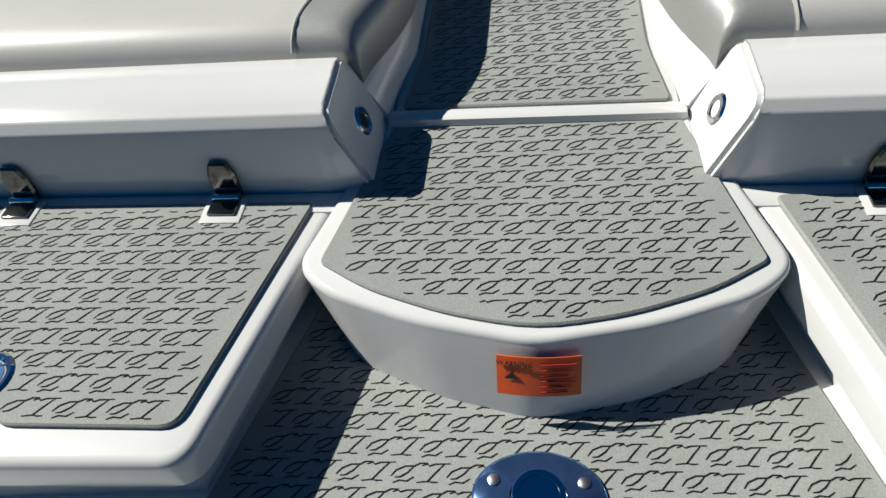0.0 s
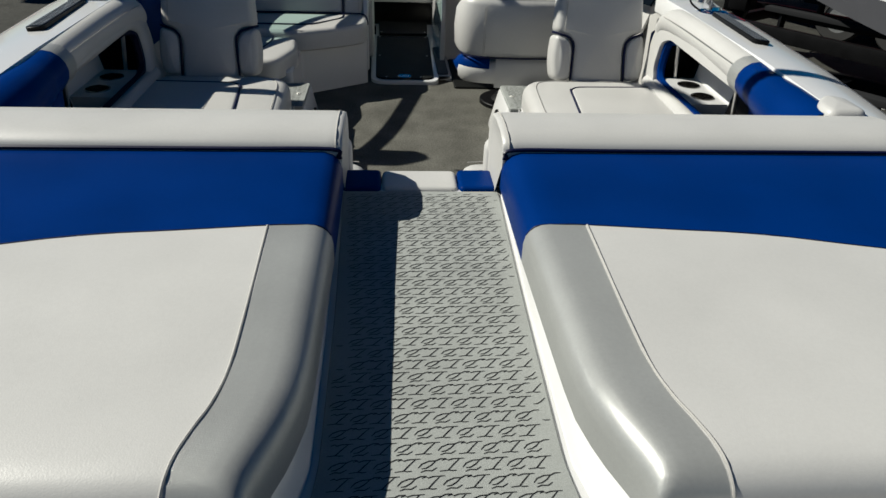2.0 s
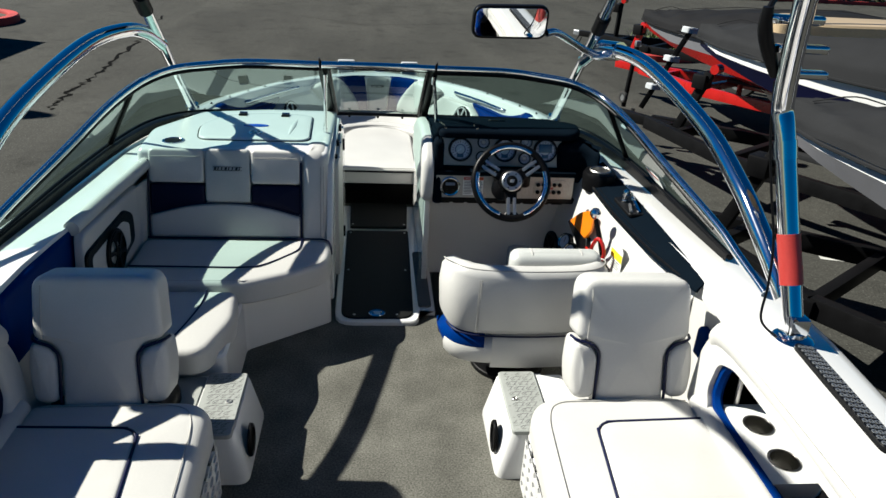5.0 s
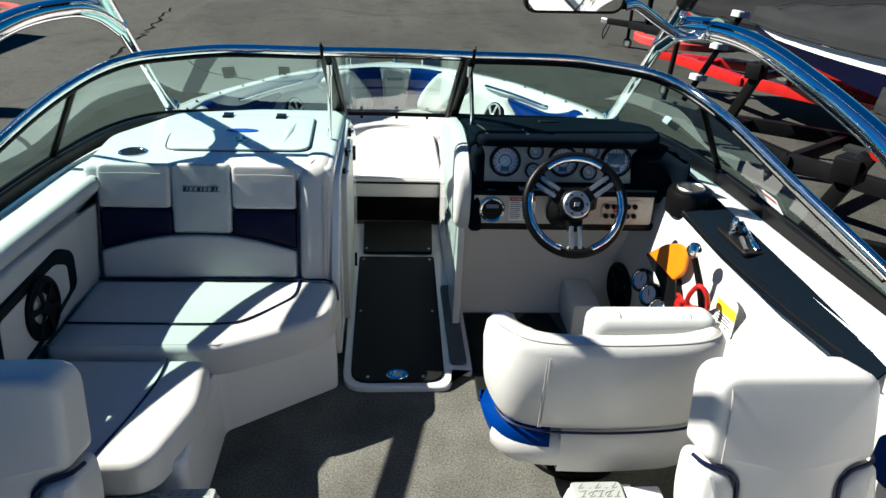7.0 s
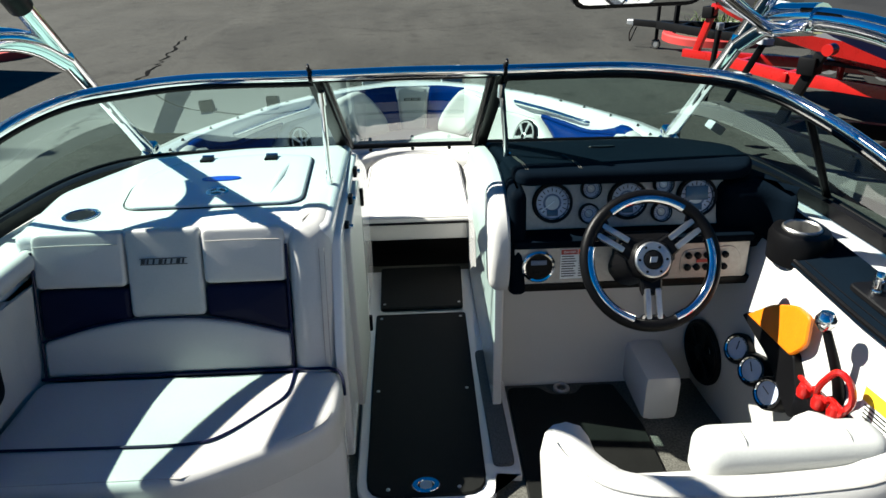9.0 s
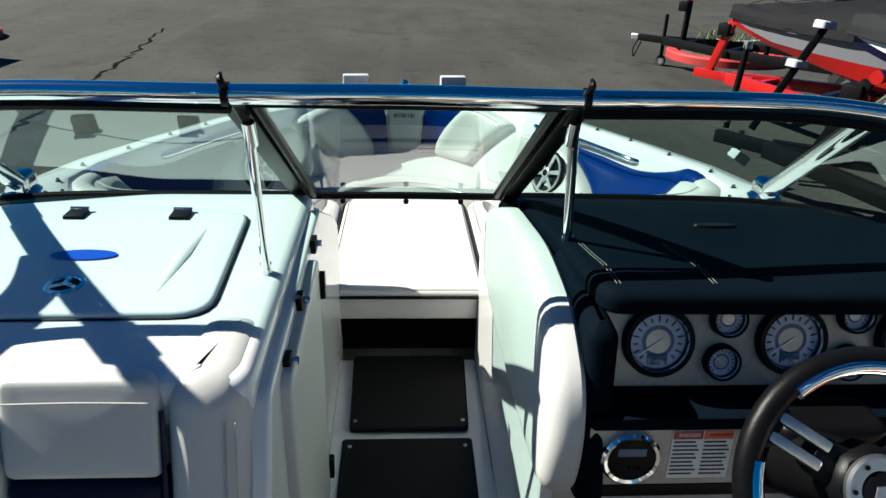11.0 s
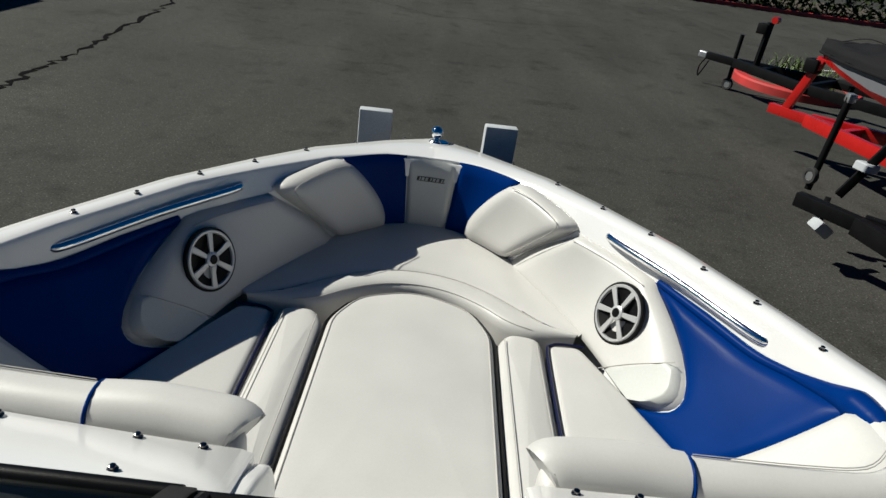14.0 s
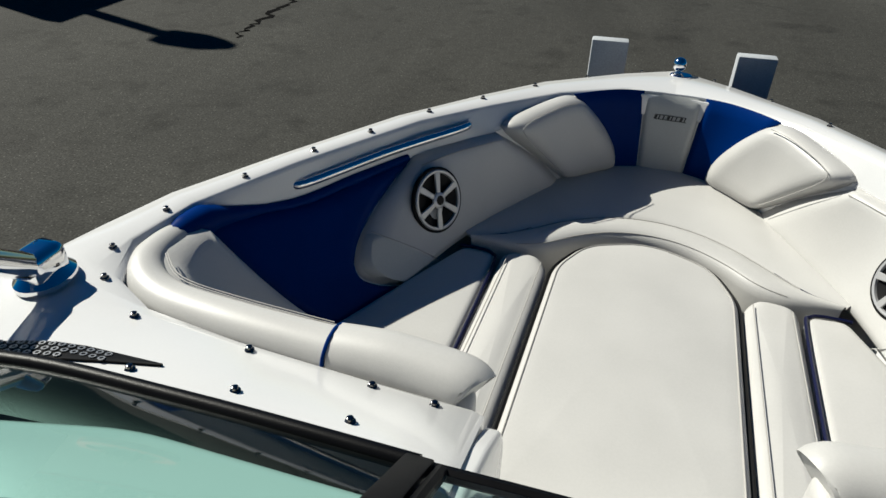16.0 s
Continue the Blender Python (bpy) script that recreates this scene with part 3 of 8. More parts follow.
for s in (1, -1):
    hatch = thing("platform_locker", "raised white locker beside the step of the platform", "locker", (s * 0.6, -0.35, PZ), group="platform lockers")
    part("body", cushion(mirrored([(0.255, -0.165, 0.02), (0.342, -0.535, 0.03), (0.62, -0.545, 0.05), (1.03, -0.50, 0.08), (1.07, -0.165, 0.02)], s), 0.425, 0.476, 0.012, 0.0, 0.04), GEL, hatch)
    part("lower_body", slab(mirrored([(0.285, -0.155), (0.362, -0.515), (0.62, -0.535), (1.0, -0.49), (1.06, -0.155)], s), PZ - 0.01, 0.430, 0.002), GEL, hatch)
    mat_piece("locker_mat", "grey foam mat with a dark pressed pattern on the locker lid", mirrored([(0.285, -0.172, 0.012), (0.362, -0.497, 0.02), (0.565, -0.50, 0.02), (0.60, -0.43, 0.02), (0.68, -0.50, 0.02), (1.0, -0.49, 0.05), (1.03, -0.172, 0.02)], s), 0.4765)
    # transom box
    tb = thing("transom_box", "glossy white moulded box along the transom", "transom box", (s * 0.6, -0.09, 0.48), group="transom boxes")
    ends = [(0.200, 0.252, 0.0), (0.215, 0.262, 0.004), (0.6, 0.6, 0.004), (1.08, 1.08, 0.004)]
    rows = []
    for lo_x, hi_x, grow in ends:
        ring = []
        for yy, zz in ((-0.150, 0.470), (-0.150 - grow * 0.5, 0.575), (-0.146, 0.592), (-0.132, 0.602), (-0.030, 0.604), (-0.018, 0.598), (-0.012, 0.585), (-0.006, 0.470)):
            ring.append(Vector((s * (lo_x + (hi_x - lo_x) * (zz - 0.470) / 0.134), yy, zz)))
        rows.append(ring)
    bm = grid(rows, closed=True)
    bm.verts.ensure_lookup_table()
    bm.faces.new([bm.verts[i] for i in range(8)])
    bmesh.ops.bevel(bm, geom=[e for e in bm.edges if all(v.index < 8 for v in e.verts)], offset=0.006, segments=2, affect="EDGES")
    part("body", bm, GEL, tb, smooth=50)
    part("end_fillet", tube([(s * 0.205, -0.148, 0.478), (s * 0.203, -0.08, 0.480), (s * 0.203, -0.01, 0.482)], 0.010, 2, 8), GEL, tb)
    lamp_m = frame_m((s * 0.2285, -0.075, 0.535), (0, -s, 0), (s * 0.375, 0, 1))
    dl = part("courtesy_light", turned([(0.021, -0.004), (0.021, 0.003), (0.018, 0.006), (0.012, 0.006), (0.010, 0.002), (0.0005, 0.002)], 24, lamp_m), CHROME, tb, "round chrome-rimmed light")
    part("lens", disc(0.011, 0.005, 0.002, 20, lamp_m), BLACK if s < 0 else PAPER, dl)
    for x in ((0.405, 0.62) if s > 0 else (0.405, 0.70)):
        hg = part("hinge", tube([(s * x - 0.018, -0.169, 0.489), (s * x + 0.018, -0.169, 0.489)], 0.0055, 1, 10), CHROME, hatch, "polished steel hinge")
        part("upright_leaf", slab([(-0.019, 0.0), (0.019, 0.0), (0.019, 0.035), (0.012, 0.056), (-0.012, 0.056), (-0.019, 0.035)], 0.0, 0.007, 0.003, 0.004, m=frame_m((s * x, -0.157, 0.483), (1, 0, 0), (0, 0.05, 1))), DARKCHROME, hg)
        part("flat_leaf", box(s * x - 0.019, s * x + 0.019, -0.200, -0.166, 0.4835, 0.4885, 0.002), DARKCHROME, hg)
        part("mount_pad", box(s * x - 0.028, s * x + 0.028, -0.212, -0.165, 0.477, 0.4845, 0.003), GEL, hg)
    lk = thing("flush_latch", "round chrome latch set into the locker lid", "latch", (s * 0.60, -0.445, 0.483))
    lm = Matrix.Translation((s * 0.605, -0.445, 0.478))
    part("ring", disc(0.034, 0.008, 0.003, 32, lm, hole=0.024), CHROME, lk)
    part("lever", disc(0.024, 0.005, 0.002, 24, lm), SKY_STEEL, lk)

cap = thing("deck_socket", "oval steel plate with reflected sky blue coloured in, and a deep socket", "deck plate", (0.0, -0.51, PZ))
cm = Matrix.Translation((0.002, -0.512, PZ + 0.005)) @ Matrix.Scale(0.76, 4)
part("plate", turned([(0.092, 0.0), (0.092, 0.004), (0.086, 0.008), (0.04, 0.008), (0.036, 0.003), (0.034, -0.02), (0.092, -0.02)], 40, cm @ Matrix.Diagonal((1, 0.72, 1, 1)), close=False), SKY_STEEL, cap)
part("socket", turned([(0.038, 0.008), (0.036, 0.011), (0.029, 0.011), (0.027, 0.002), (0.0005, -0.0)], 32, cm), CHROME, cap)
part("stem", disc(0.018, 0.004, 0.001, 20, cm), PAPER, cap)
for sx in (-1, 1):
    part("screw", turned([(0.0085, 0.007), (0.0085, 0.010), (0.005, 0.0115), (0.0005, 0.0115)], 16, cm @ Matrix.Translation((sx * 0.062, 0.02, 0))), BRUSHED, cap)
lab = thing("warning_label", "orange warning label with black print on the step", "label", (0, -0.40, 0.40))
LM = frame_m((0.002, -0.4090, 0.446), (1, 0, 0), (0, 0.40, 1))
part("sheet", grid([[LM @ Vector((x, v, 0.0015 - 2.6 * x * x)) for v in (-0.025, 0.025)] for x in (-0.044, -0.03, -0.015, 0.0, 0.015, 0.03, 0.046)], 0.001), ORANGE, lab)
writing("heading", "WARNING", 0.008, LM @ Matrix.Translation((-0.0245, 0.017, 0.0014)) @ Matrix.Rotation(math.radians(-7.4), 4, "Y"), INK, lab)
tri = bmesh.new()
tri.faces.new([tri.verts.new(LM @ Vector((x, y, 0.0028 - 2.6 * x * x))) for x, y in ((-0.036, -0.003), (-0.020, -0.003), (-0.0275, 0.007))])
part("hazard_triangle", tri, INK, lab, smooth=0)
for i in range(6):
    part("print_line", box(-0.018, 0.019 - (i % 3) * 0.004, 0.016 - i * 0.007, 0.0172 - i * 0.007, 0.0, 0.0012, 0, m=LM @ Matrix.Translation((0.021, 0, 0.0010)) @ Matrix.Rotation(math.radians(6.2), 4, "Y")), KERB, lab, smooth=0)

# ---- upholstery ----
def lerp_list(tab, v):
    for (a, p), (b, q) in zip(tab, tab[1:]):
        if v <= b:
            return p + (q - p) * max(0.0, min(1.0, (v - a) / (b - a)))
    return tab[-1][1]


def seam(points, r=0.0035, mat=PIPING, parent=None, name="piping", closed=False, n=5):
    return part(name, tube(points, r, n, 6, closed), mat, parent)


def emblem(parent, m, w, h, mat):
    """A raised maker's emblem drawn as a row of slanted strokes between two rules."""
    n = 8
    strokes = [slab([(-w / 2 + w * (i + 0.12) / n, -h * 0.32), (-w / 2 + w * (i + (0.42 if i % 3 else 0.75)) / n, -h * 0.32), (-w / 2 + w * (i + (0.62 if i % 3 else 0.95)) / n, h * 0.32), (-w / 2 + w * (i + 0.32) / n, h * 0.32)], 0.0, 0.0015, 0.0, m=m) for i in range(n)]
    strokes += [slab([(-w / 2, y - h * 0.05), (w / 2, y - h * 0.05), (w / 2 + h * 0.1, y + h * 0.05), (-w / 2 + h * 0.1, y + h * 0.05)], 0.0, 0.0014, 0.0, m=m) for y in (-h * 0.40, h * 0.40)]
    part("emblem_strokes", joined(*strokes), mat, parent, "dark raised emblem", smooth=0)


PAD_IN = [(-0.012, 0.232), (0.02, 0.226), (0.10, 0.197), (0.18, 0.181), (0.58, 0.176), (0.95, 0.178)]
PAD_SEAM = [(-0.012, 0.318), (0.05, 0.309), (0.13, 0.286), (0.2, 0.279), (0.35, 0.281), (0.60, 0.287)]
BLUE_Y = [(0.17, 0.585), (0.285, 0.580), (0.6, 0.545), (0.87, 0.478), (1.15, 0.40)]


def sunpad(s):
    t = thing("sunpad", "cream and silver sunpad with a blue band and a cream bolster", "sun pad", (s * 0.6, 0.5, 0.57), group="sunpads")
    r = 0.042

    def top(x, y):
        d = min(x - lerp_list(PAD_IN, y), y + 0.012)
        e = max(0.0, r - max(0.0, d))
        puff = 0.006 * math.sin(min(1.0, max(0.0, (y + 0.012) / 0.6)) * math.pi)
        return 0.612 + 0.035 * y + puff + 0.016 * math.exp(-(((y - 0.06) / 0.14) ** 2)) - (r - math.sqrt(max(0.0, r * r - e * e)))

    def sheet(us, vs, xa, xb, ya, yb, skirt_u=False, skirt_v=False):
        rows = []
        for v in vs:
            row = []
            for u in us:
                yn = -0.012 + v * 0.6
                for _ in range(2):
                    x = xa(yn) + u * (xb(yn) - xa(yn))
                    yn = ya(x) + v * (yb(x) - ya(x))
                row.append(Vector((s * x, yn, top(x, yn))))
            if skirt_u:
                row.insert(0, Vector((row[0].x, row[0].y, 0.552)))
            rows.append(row)
        if skirt_v:
            rows.insert(0, [Vector((p.x, p.y, 0.552)) for p in rows[0]])
        return grid(rows)

    us = [0, 0.03, 0.08, 0.16, 0.27, 0.4, 0.6, 0.8, 1.0]
    vs = [0, 0.008, 0.02, 0.04, 0.07, 0.11, 0.16, 0.22, 0.3, 0.4, 0.55, 0.7, 0.85, 1.0]
    inn, sm, out = (lambda y: lerp_list(PAD_IN, y)), (lambda y: lerp_list(PAD_SEAM, y)), (lambda y: 1.13)
    rear, bl, far = (lambda x: -0.012), (lambda x: lerp_list(BLUE_Y, x)), (lambda x: 0.90)
    part("side_strip", sheet(us, vs, inn, sm, rear, bl, True, True), SILVER, t, "silver carbon-weave side strip", smooth=60)
    part("main_panel", sheet([i / 10 for i in range(11)], vs, sm, out, rear, bl, False, True), CREAM, t, "cream vinyl panel", smooth=60)
    part("blue_band", sheet([0, 0.008, 0.02, 0.04, 0.08, 0.12, 0.2, 0.3, 0.4, 0.5, 0.6, 0.7, 0.8, 0.9, 1.0], [0, 0.02, 0.2, 0.4, 0.6, 0.8, 1.0], inn, out, bl, far, True), BLUE, t, "royal blue vinyl band", smooth=60)
    line = [(s * (sm(y) + 0.004), y, top(sm(y), y) + 0.0005) for y in (-0.008, 0.0, 0.02, 0.05, 0.09, 0.13, 0.2, 0.35, 0.5, 0.578)]
    seam(line, 0.0022, STITCH, t, "stitched_seam")
    seam([(s * x, bl(x), top(x, bl(x))) for x in (0.18, 0.2, 0.25, 0.29, 0.45, 0.6, 0.75, 0.9, 1.1)], 0.0016, NAVY, t, "stitched_seam")
    prof = [(0.893, 0.60), (0.890, 0.645), (0.905, 0.664), (0.95, 0.675), (1.02, 0.677), (1.085, 0.667), (1.118, 0.64), (1.13, 0.60), (1.13, 0.36)]
    rows = []
    for x, k in ((0.182, 0.80), (0.1765, 0.93), (0.178, 0.97), (0.188, 0.995), (0.21, 1.0), (0.5, 1.0), (0.9, 1.0), (1.15, 1.0)):
        rows.append([Vector((s * x, 1.01 + (y - 1.01) * k, z if z < 0.5 else 0.60 + (z - 0.60) * k)) for y, z in prof])
    bm = grid(rows)
    bm.verts.ensure_lookup_table()
    bm.faces.new([bm.verts[i] for i in range(len(prof))])
    part("bolster", bm, CREAM, t, "rolled cream bolster", smooth=55)
    seam([(s * x, 0.892, 0.648 if x > 0.19 else 0.63) for x in (0.178, 0.186, 0.2, 0.4, 0.7, 1.12)], 0.005, PIPING, t)
    seam([(s * 0.191, y, z + 0.0006) for y, z in ((0.893, 0.64), (0.905, 0.663), (0.95, 0.674), (1.02, 0.676), (1.085, 0.666), (1.117, 0.64))], 0.0022, STITCH, t, "stitched_seam")


for s in (1, -1):
    sunpad(s)

# padded threshold between walkway and cockpit
thr = thing("threshold_pad", "cream threshold pad with blue ends", "pad", (0, 1.05, 0.5))
part("middle", cushion([(-0.094, 0.998), (0.094, 0.998), (0.094, 1.108), (-0.094, 1.108)], 0.3, 0.503, 0.012, 0.0, 0.002), CREAM, thr)
for s in (1, -1):
    part("end", cushion(mirrored([(0.096, 0.998), (0.188, 0.998), (0.188, 1.108), (0.096, 1.108)], s), 0.3, 0.505, 0.010, 0.0, 0.002), BLUE, thr, "blue vinyl end")
part("front_face", box(-0.18, 0.18, 1.07, 1.10, 0.0, 0.46, 0.01), CREAM, thr)
mat_piece("companion_mat", "grey foam mat on the step down into the cockpit", [(-0.15, 1.11), (-0.15, 1.555), (0.155, 1.555), (0.155, 1.11)], 0.196, corner=0.015, pitch=0.04, row=0.026)
cst = part("companion_step", box(-0.16, 0.165, 1.10, 1.565, 0.0, 0.196, 0.015), GEL)
tagged(cst, "white step down into the cockpit", "boat step")


def rear_seat(s):
    t = thing("rear_bench", "cream vinyl rear bench half with navy piping", "boat seat", (s * 0.55, 1.35, 0.0), group="rear seats")
    part("base", slab(mirrored([(0.17, 1.10), (0.17, 1.53), (0.60, 1.53), (1.08, 1.53), (1.08, 1.10)], s), 0.0, 0.2, 0.01, 0.03), GEL, t)
    part("cushion", cushion(mirrored([(0.15, 1.13, 0.01), (0.145, 1.555, 0.06), (0.63, 1.575, 0.09), (0.63, 1.13, 0.01)], s), 0.19, 0.335, 0.045, 0.012), CREAM, t)
    part("corner_cushion", cushion(mirrored([(0.64, 1.13, 0.01), (0.64, 1.565, 0.02), (1.08, 1.565, 0.02), (1.08, 1.13, 0.01)], s), 0.19, 0.335, 0.02, 0.008), CREAM, t)
    seam([(s * x, y, z) for x, y, z in ((0.152, 1.415, 0.312), (0.165, 1.435, 0.333), (0.20, 1.446, 0.344), (0.35, 1.448, 0.347), (0.52, 1.448, 0.346), (0.60, 1.452, 0.343), (0.632, 1.475, 0.334), (0.638, 1.53, 0.330))], 0.0042, PIPING, t)
    seam([(s * x, y, z) for x, y, z in ((0.175, 1.53, 0.338), (0.35, 1.545, 0.341), (0.56, 1.545, 0.340))], 0.0016, STITCH, t, "stitched_seam")
    part("backrest", cushion(mirrored([(0.17, 1.11, 0.02), (0.17, 1.17, 0.02), (1.08, 1.17, 0.02), (1.08, 1.11, 0.02)], s), 0.30, 0.58, 0.03, 0.0), CREAM, t)


def hole_cell(x, y, w, h, k=0.36):
    """One cell of a perforated panel, lying in its own xy-plane."""
    bm = bmesh.new()
    outer = [(-0.5, -0.5), (0, -0.5), (0.5, -0.5), (0.5, 0), (0.5, 0.5), (0, 0.5), (-0.5, 0.5), (-0.5, 0)]
    a = [bm.verts.new((x + u * w, y + v * h, 0)) for u, v in outer]
    ang = [225, 270, 315, 0, 45, 90, 135, 180]
    b = [bm.verts.new((x + math.cos(radians(t)) * k * w, y + math.sin(radians(t)) * k * h * 1.1, 0)) for t in ang]
    c = [bm.verts.new((v.co.x, v.co.y, -0.012)) for v in b]
    for i in range(8):
        bm.faces.new((a[i - 1], a[i], b[i], b[i - 1]))
        bm.faces.new((b[i - 1], b[i], c[i], c[i - 1]))
    return bm


def holed_plate(x0, x1, y0, y1, z, c, r, n=32):
    """A flat rectangle with a round hole at c."""
    bm = bmesh.new()
    a, b, d = [], [], []
    for i in range(n):
        th = 2 * math.pi * (i + 0.5) / n
        ux, uy = math.cos(th), math.sin(th)
        k = min((x1 - c[0]) / ux if ux > 1e-6 else 9, (x0 - c[0]) / ux if ux < -1e-6 else 9, (y1 - c[1]) / uy if uy > 1e-6 else 9, (y0 - c[1]) / uy if uy < -1e-6 else 9)
        a.append(bm.verts.new((c[0] + ux * k, c[1] + uy * k, z)))
        b.append(bm.verts.new((c[0] + ux * r, c[1] + uy * r, z)))
        d.append(bm.verts.new((c[0] + ux * r, c[1] + uy * r, z - 0.02)))
    for i in range(n):
        bm.faces.new((a[i - 1], a[i], b[i], b[i - 1]))
        bm.faces.new((b[i - 1], b[i], d[i], d[i - 1]))
    for x, y in ((x0, y0), (x1, y0), (x1, y1), (x0, y1)):
        near = sorted(a, key=lambda v: (v.co.x - x) ** 2 + (v.co.y - y) ** 2)[:2]
        bm.faces.new((near[0], near[1], bm.verts.new((x, y, z))))
    return bm


def lounge(s):
    t = thing("side_lounge", "cream vinyl side lounge seat with a navy-piped inset panel", "boat seat", (s * 0.8, 2.0, 0.0), group="side lounges")
    body = slab(mirrored([(0.50, 1.58), (0.50, 2.40), (1.12, 2.40), (1.12, 1.58)], s), 0.0, 0.23, 0.01, 0.02)
    part("base", body, GEL, t)
    part("cushion", cushion(mirrored([(0.475, 1.585, 0.03), (0.472, 1.85, 0.2), (0.500, 2.455, 0.11), (0.80, 2.462, 0.2), (1.06, 2.455, 0.03), (1.07, 1.585, 0.03)], s), 0.232, 0.336, 0.050, 0.010, n=8), CREAM, t)
    ins = [(0.625, 1.592, 0.02), (0.638, 1.8, 0.2), (0.685, 2.300, 0.06), (1.045, 2.312, 0.02), (1.05, 1.592, 0.02)]
    part("inset_panel", cushion(mirrored(ins, s), 0.32, 0.349, 0.010, 0.006, 0.04), CREAM, t)
    ol = inset(rounded(mirrored(ins, s), 0.04), -0.002)
    seam([(p.x, p.y, 0.3455) for p in ol if abs(p.x) < 1.04 and p.y > 1.60], 0.0046, PIPING, t, n=2)
    seam([(s * x, y, z) for x, y, z in ((0.522, 1.60, 0.337), (0.518, 1.85, 0.3385), (0.533, 2.20, 0.339), (0.548, 2.34, 0.338), (0.59, 2.405, 0.337), (0.70, 2.415, 0.338), (1.02, 2.412, 0.337))], 0.0018, STITCH, t, "stitched_seam")
    m = frame_m((s * 0.484, 1.60, 0.03), (0, 1, 0), (0, 0, 1)) if s < 0 else frame_m((s * 0.484, 2.36, 0.03), (0, -1, 0), (0, 0, 1))
    cells = [hole_cell(0.035 + i * 0.062 + (j % 2) * 0.0, 0.03 + j * 0.0385, 0.062, 0.0385) for i in range(12) for j in range(5)]
    g = joined(*cells)
    bmesh.ops.remove_doubles(g, verts=g.verts, dist=1e-4)
    bmesh.ops.transform(g, matrix=m, verts=g.verts)
    part("perforated_panel", g, GEL, t, "white perforated vent panel", smooth=0)
    part("panel_backing", box(s * 0.4985 - 0.001, s * 0.4985 + 0.001, 1.6, 2.37, 0.02, 0.215, 0), BLACK, t)


def jump_seat(s):
    t = thing("step_box", "white moulded step box with a grey foam top", "step box", (s * 0.55, 2.6, 0.0), group="step boxes")
    ol = rounded(mirrored([(0.45, 2.44, 0.04), (0.45, 2.765, 0.03), (0.63, 2.765, 0.01), (0.63, 2.44, 0.01)], s), 0.03)
    if area(ol) < 0:
        ol = ol[::-1]
    low = [Vector((p.x - s * 0.035 if abs(p.x) < 0.5 else p.x, p.y + (0.02 if p.y > 2.6 else -0.02))) for p in ol]
    part("body", ringed([[(p.x, p.y, 0.0) for p in low], [(p.x, p.y, 0.02) for p in low], [(p.x, p.y, 0.185) for p in ol], [(p.x, p.y, 0.193) for p in inset(ol, 0.005)]]), GEL, t)
    g = mirrored([(0.458, 2.425, 0.015), (0.458, 2.760, 0.015), (0.595, 2.760, 0.015), (0.595, 2.425, 0.015)], s)
    top = part("foam_top", slab(g, 0.190, 0.206, 0.003, 0.015), MAT, t, "pale grey foam top")
    tagged(part("groove_pattern", grooves(g, 0.2065, 0.045, 0.03, 0.0016, 0.015), GROOVE, top, smooth=0), kind="stuff")
    part("bolt_cup", disc(0.011, 0.004, 0.001, 16, Matrix.Translation((s * 0.495, 2.596, 0.205)), hole=0.005), BRUSHED, t)
    g2 = mirrored([(0.602, 2.50), (0.602, 2.75), (0.70, 2.75), (0.70, 2.50)], s)
    part("side_top", slab(g2, 0.02, 0.198, 0.004, 0.01), MAT if s < 0 else GEL, t)
    sp = frame_m((s * 0.421, 2.52, 0.105), (0, s, 0), (0, 0, 1))
    spk = part("speaker_ring", disc(0.062, 0.012, 0.004, 28, sp @ Matrix.Diagonal((0.75, 1, -1, 1)), hole=0.048), BLACK, t, "black oval speaker grille")
    part("speaker_cone", disc(0.050, 0.004, 0.001, 24, sp @ Matrix.Diagonal((0.75, 1, -1, 1))), STEEL, spk)


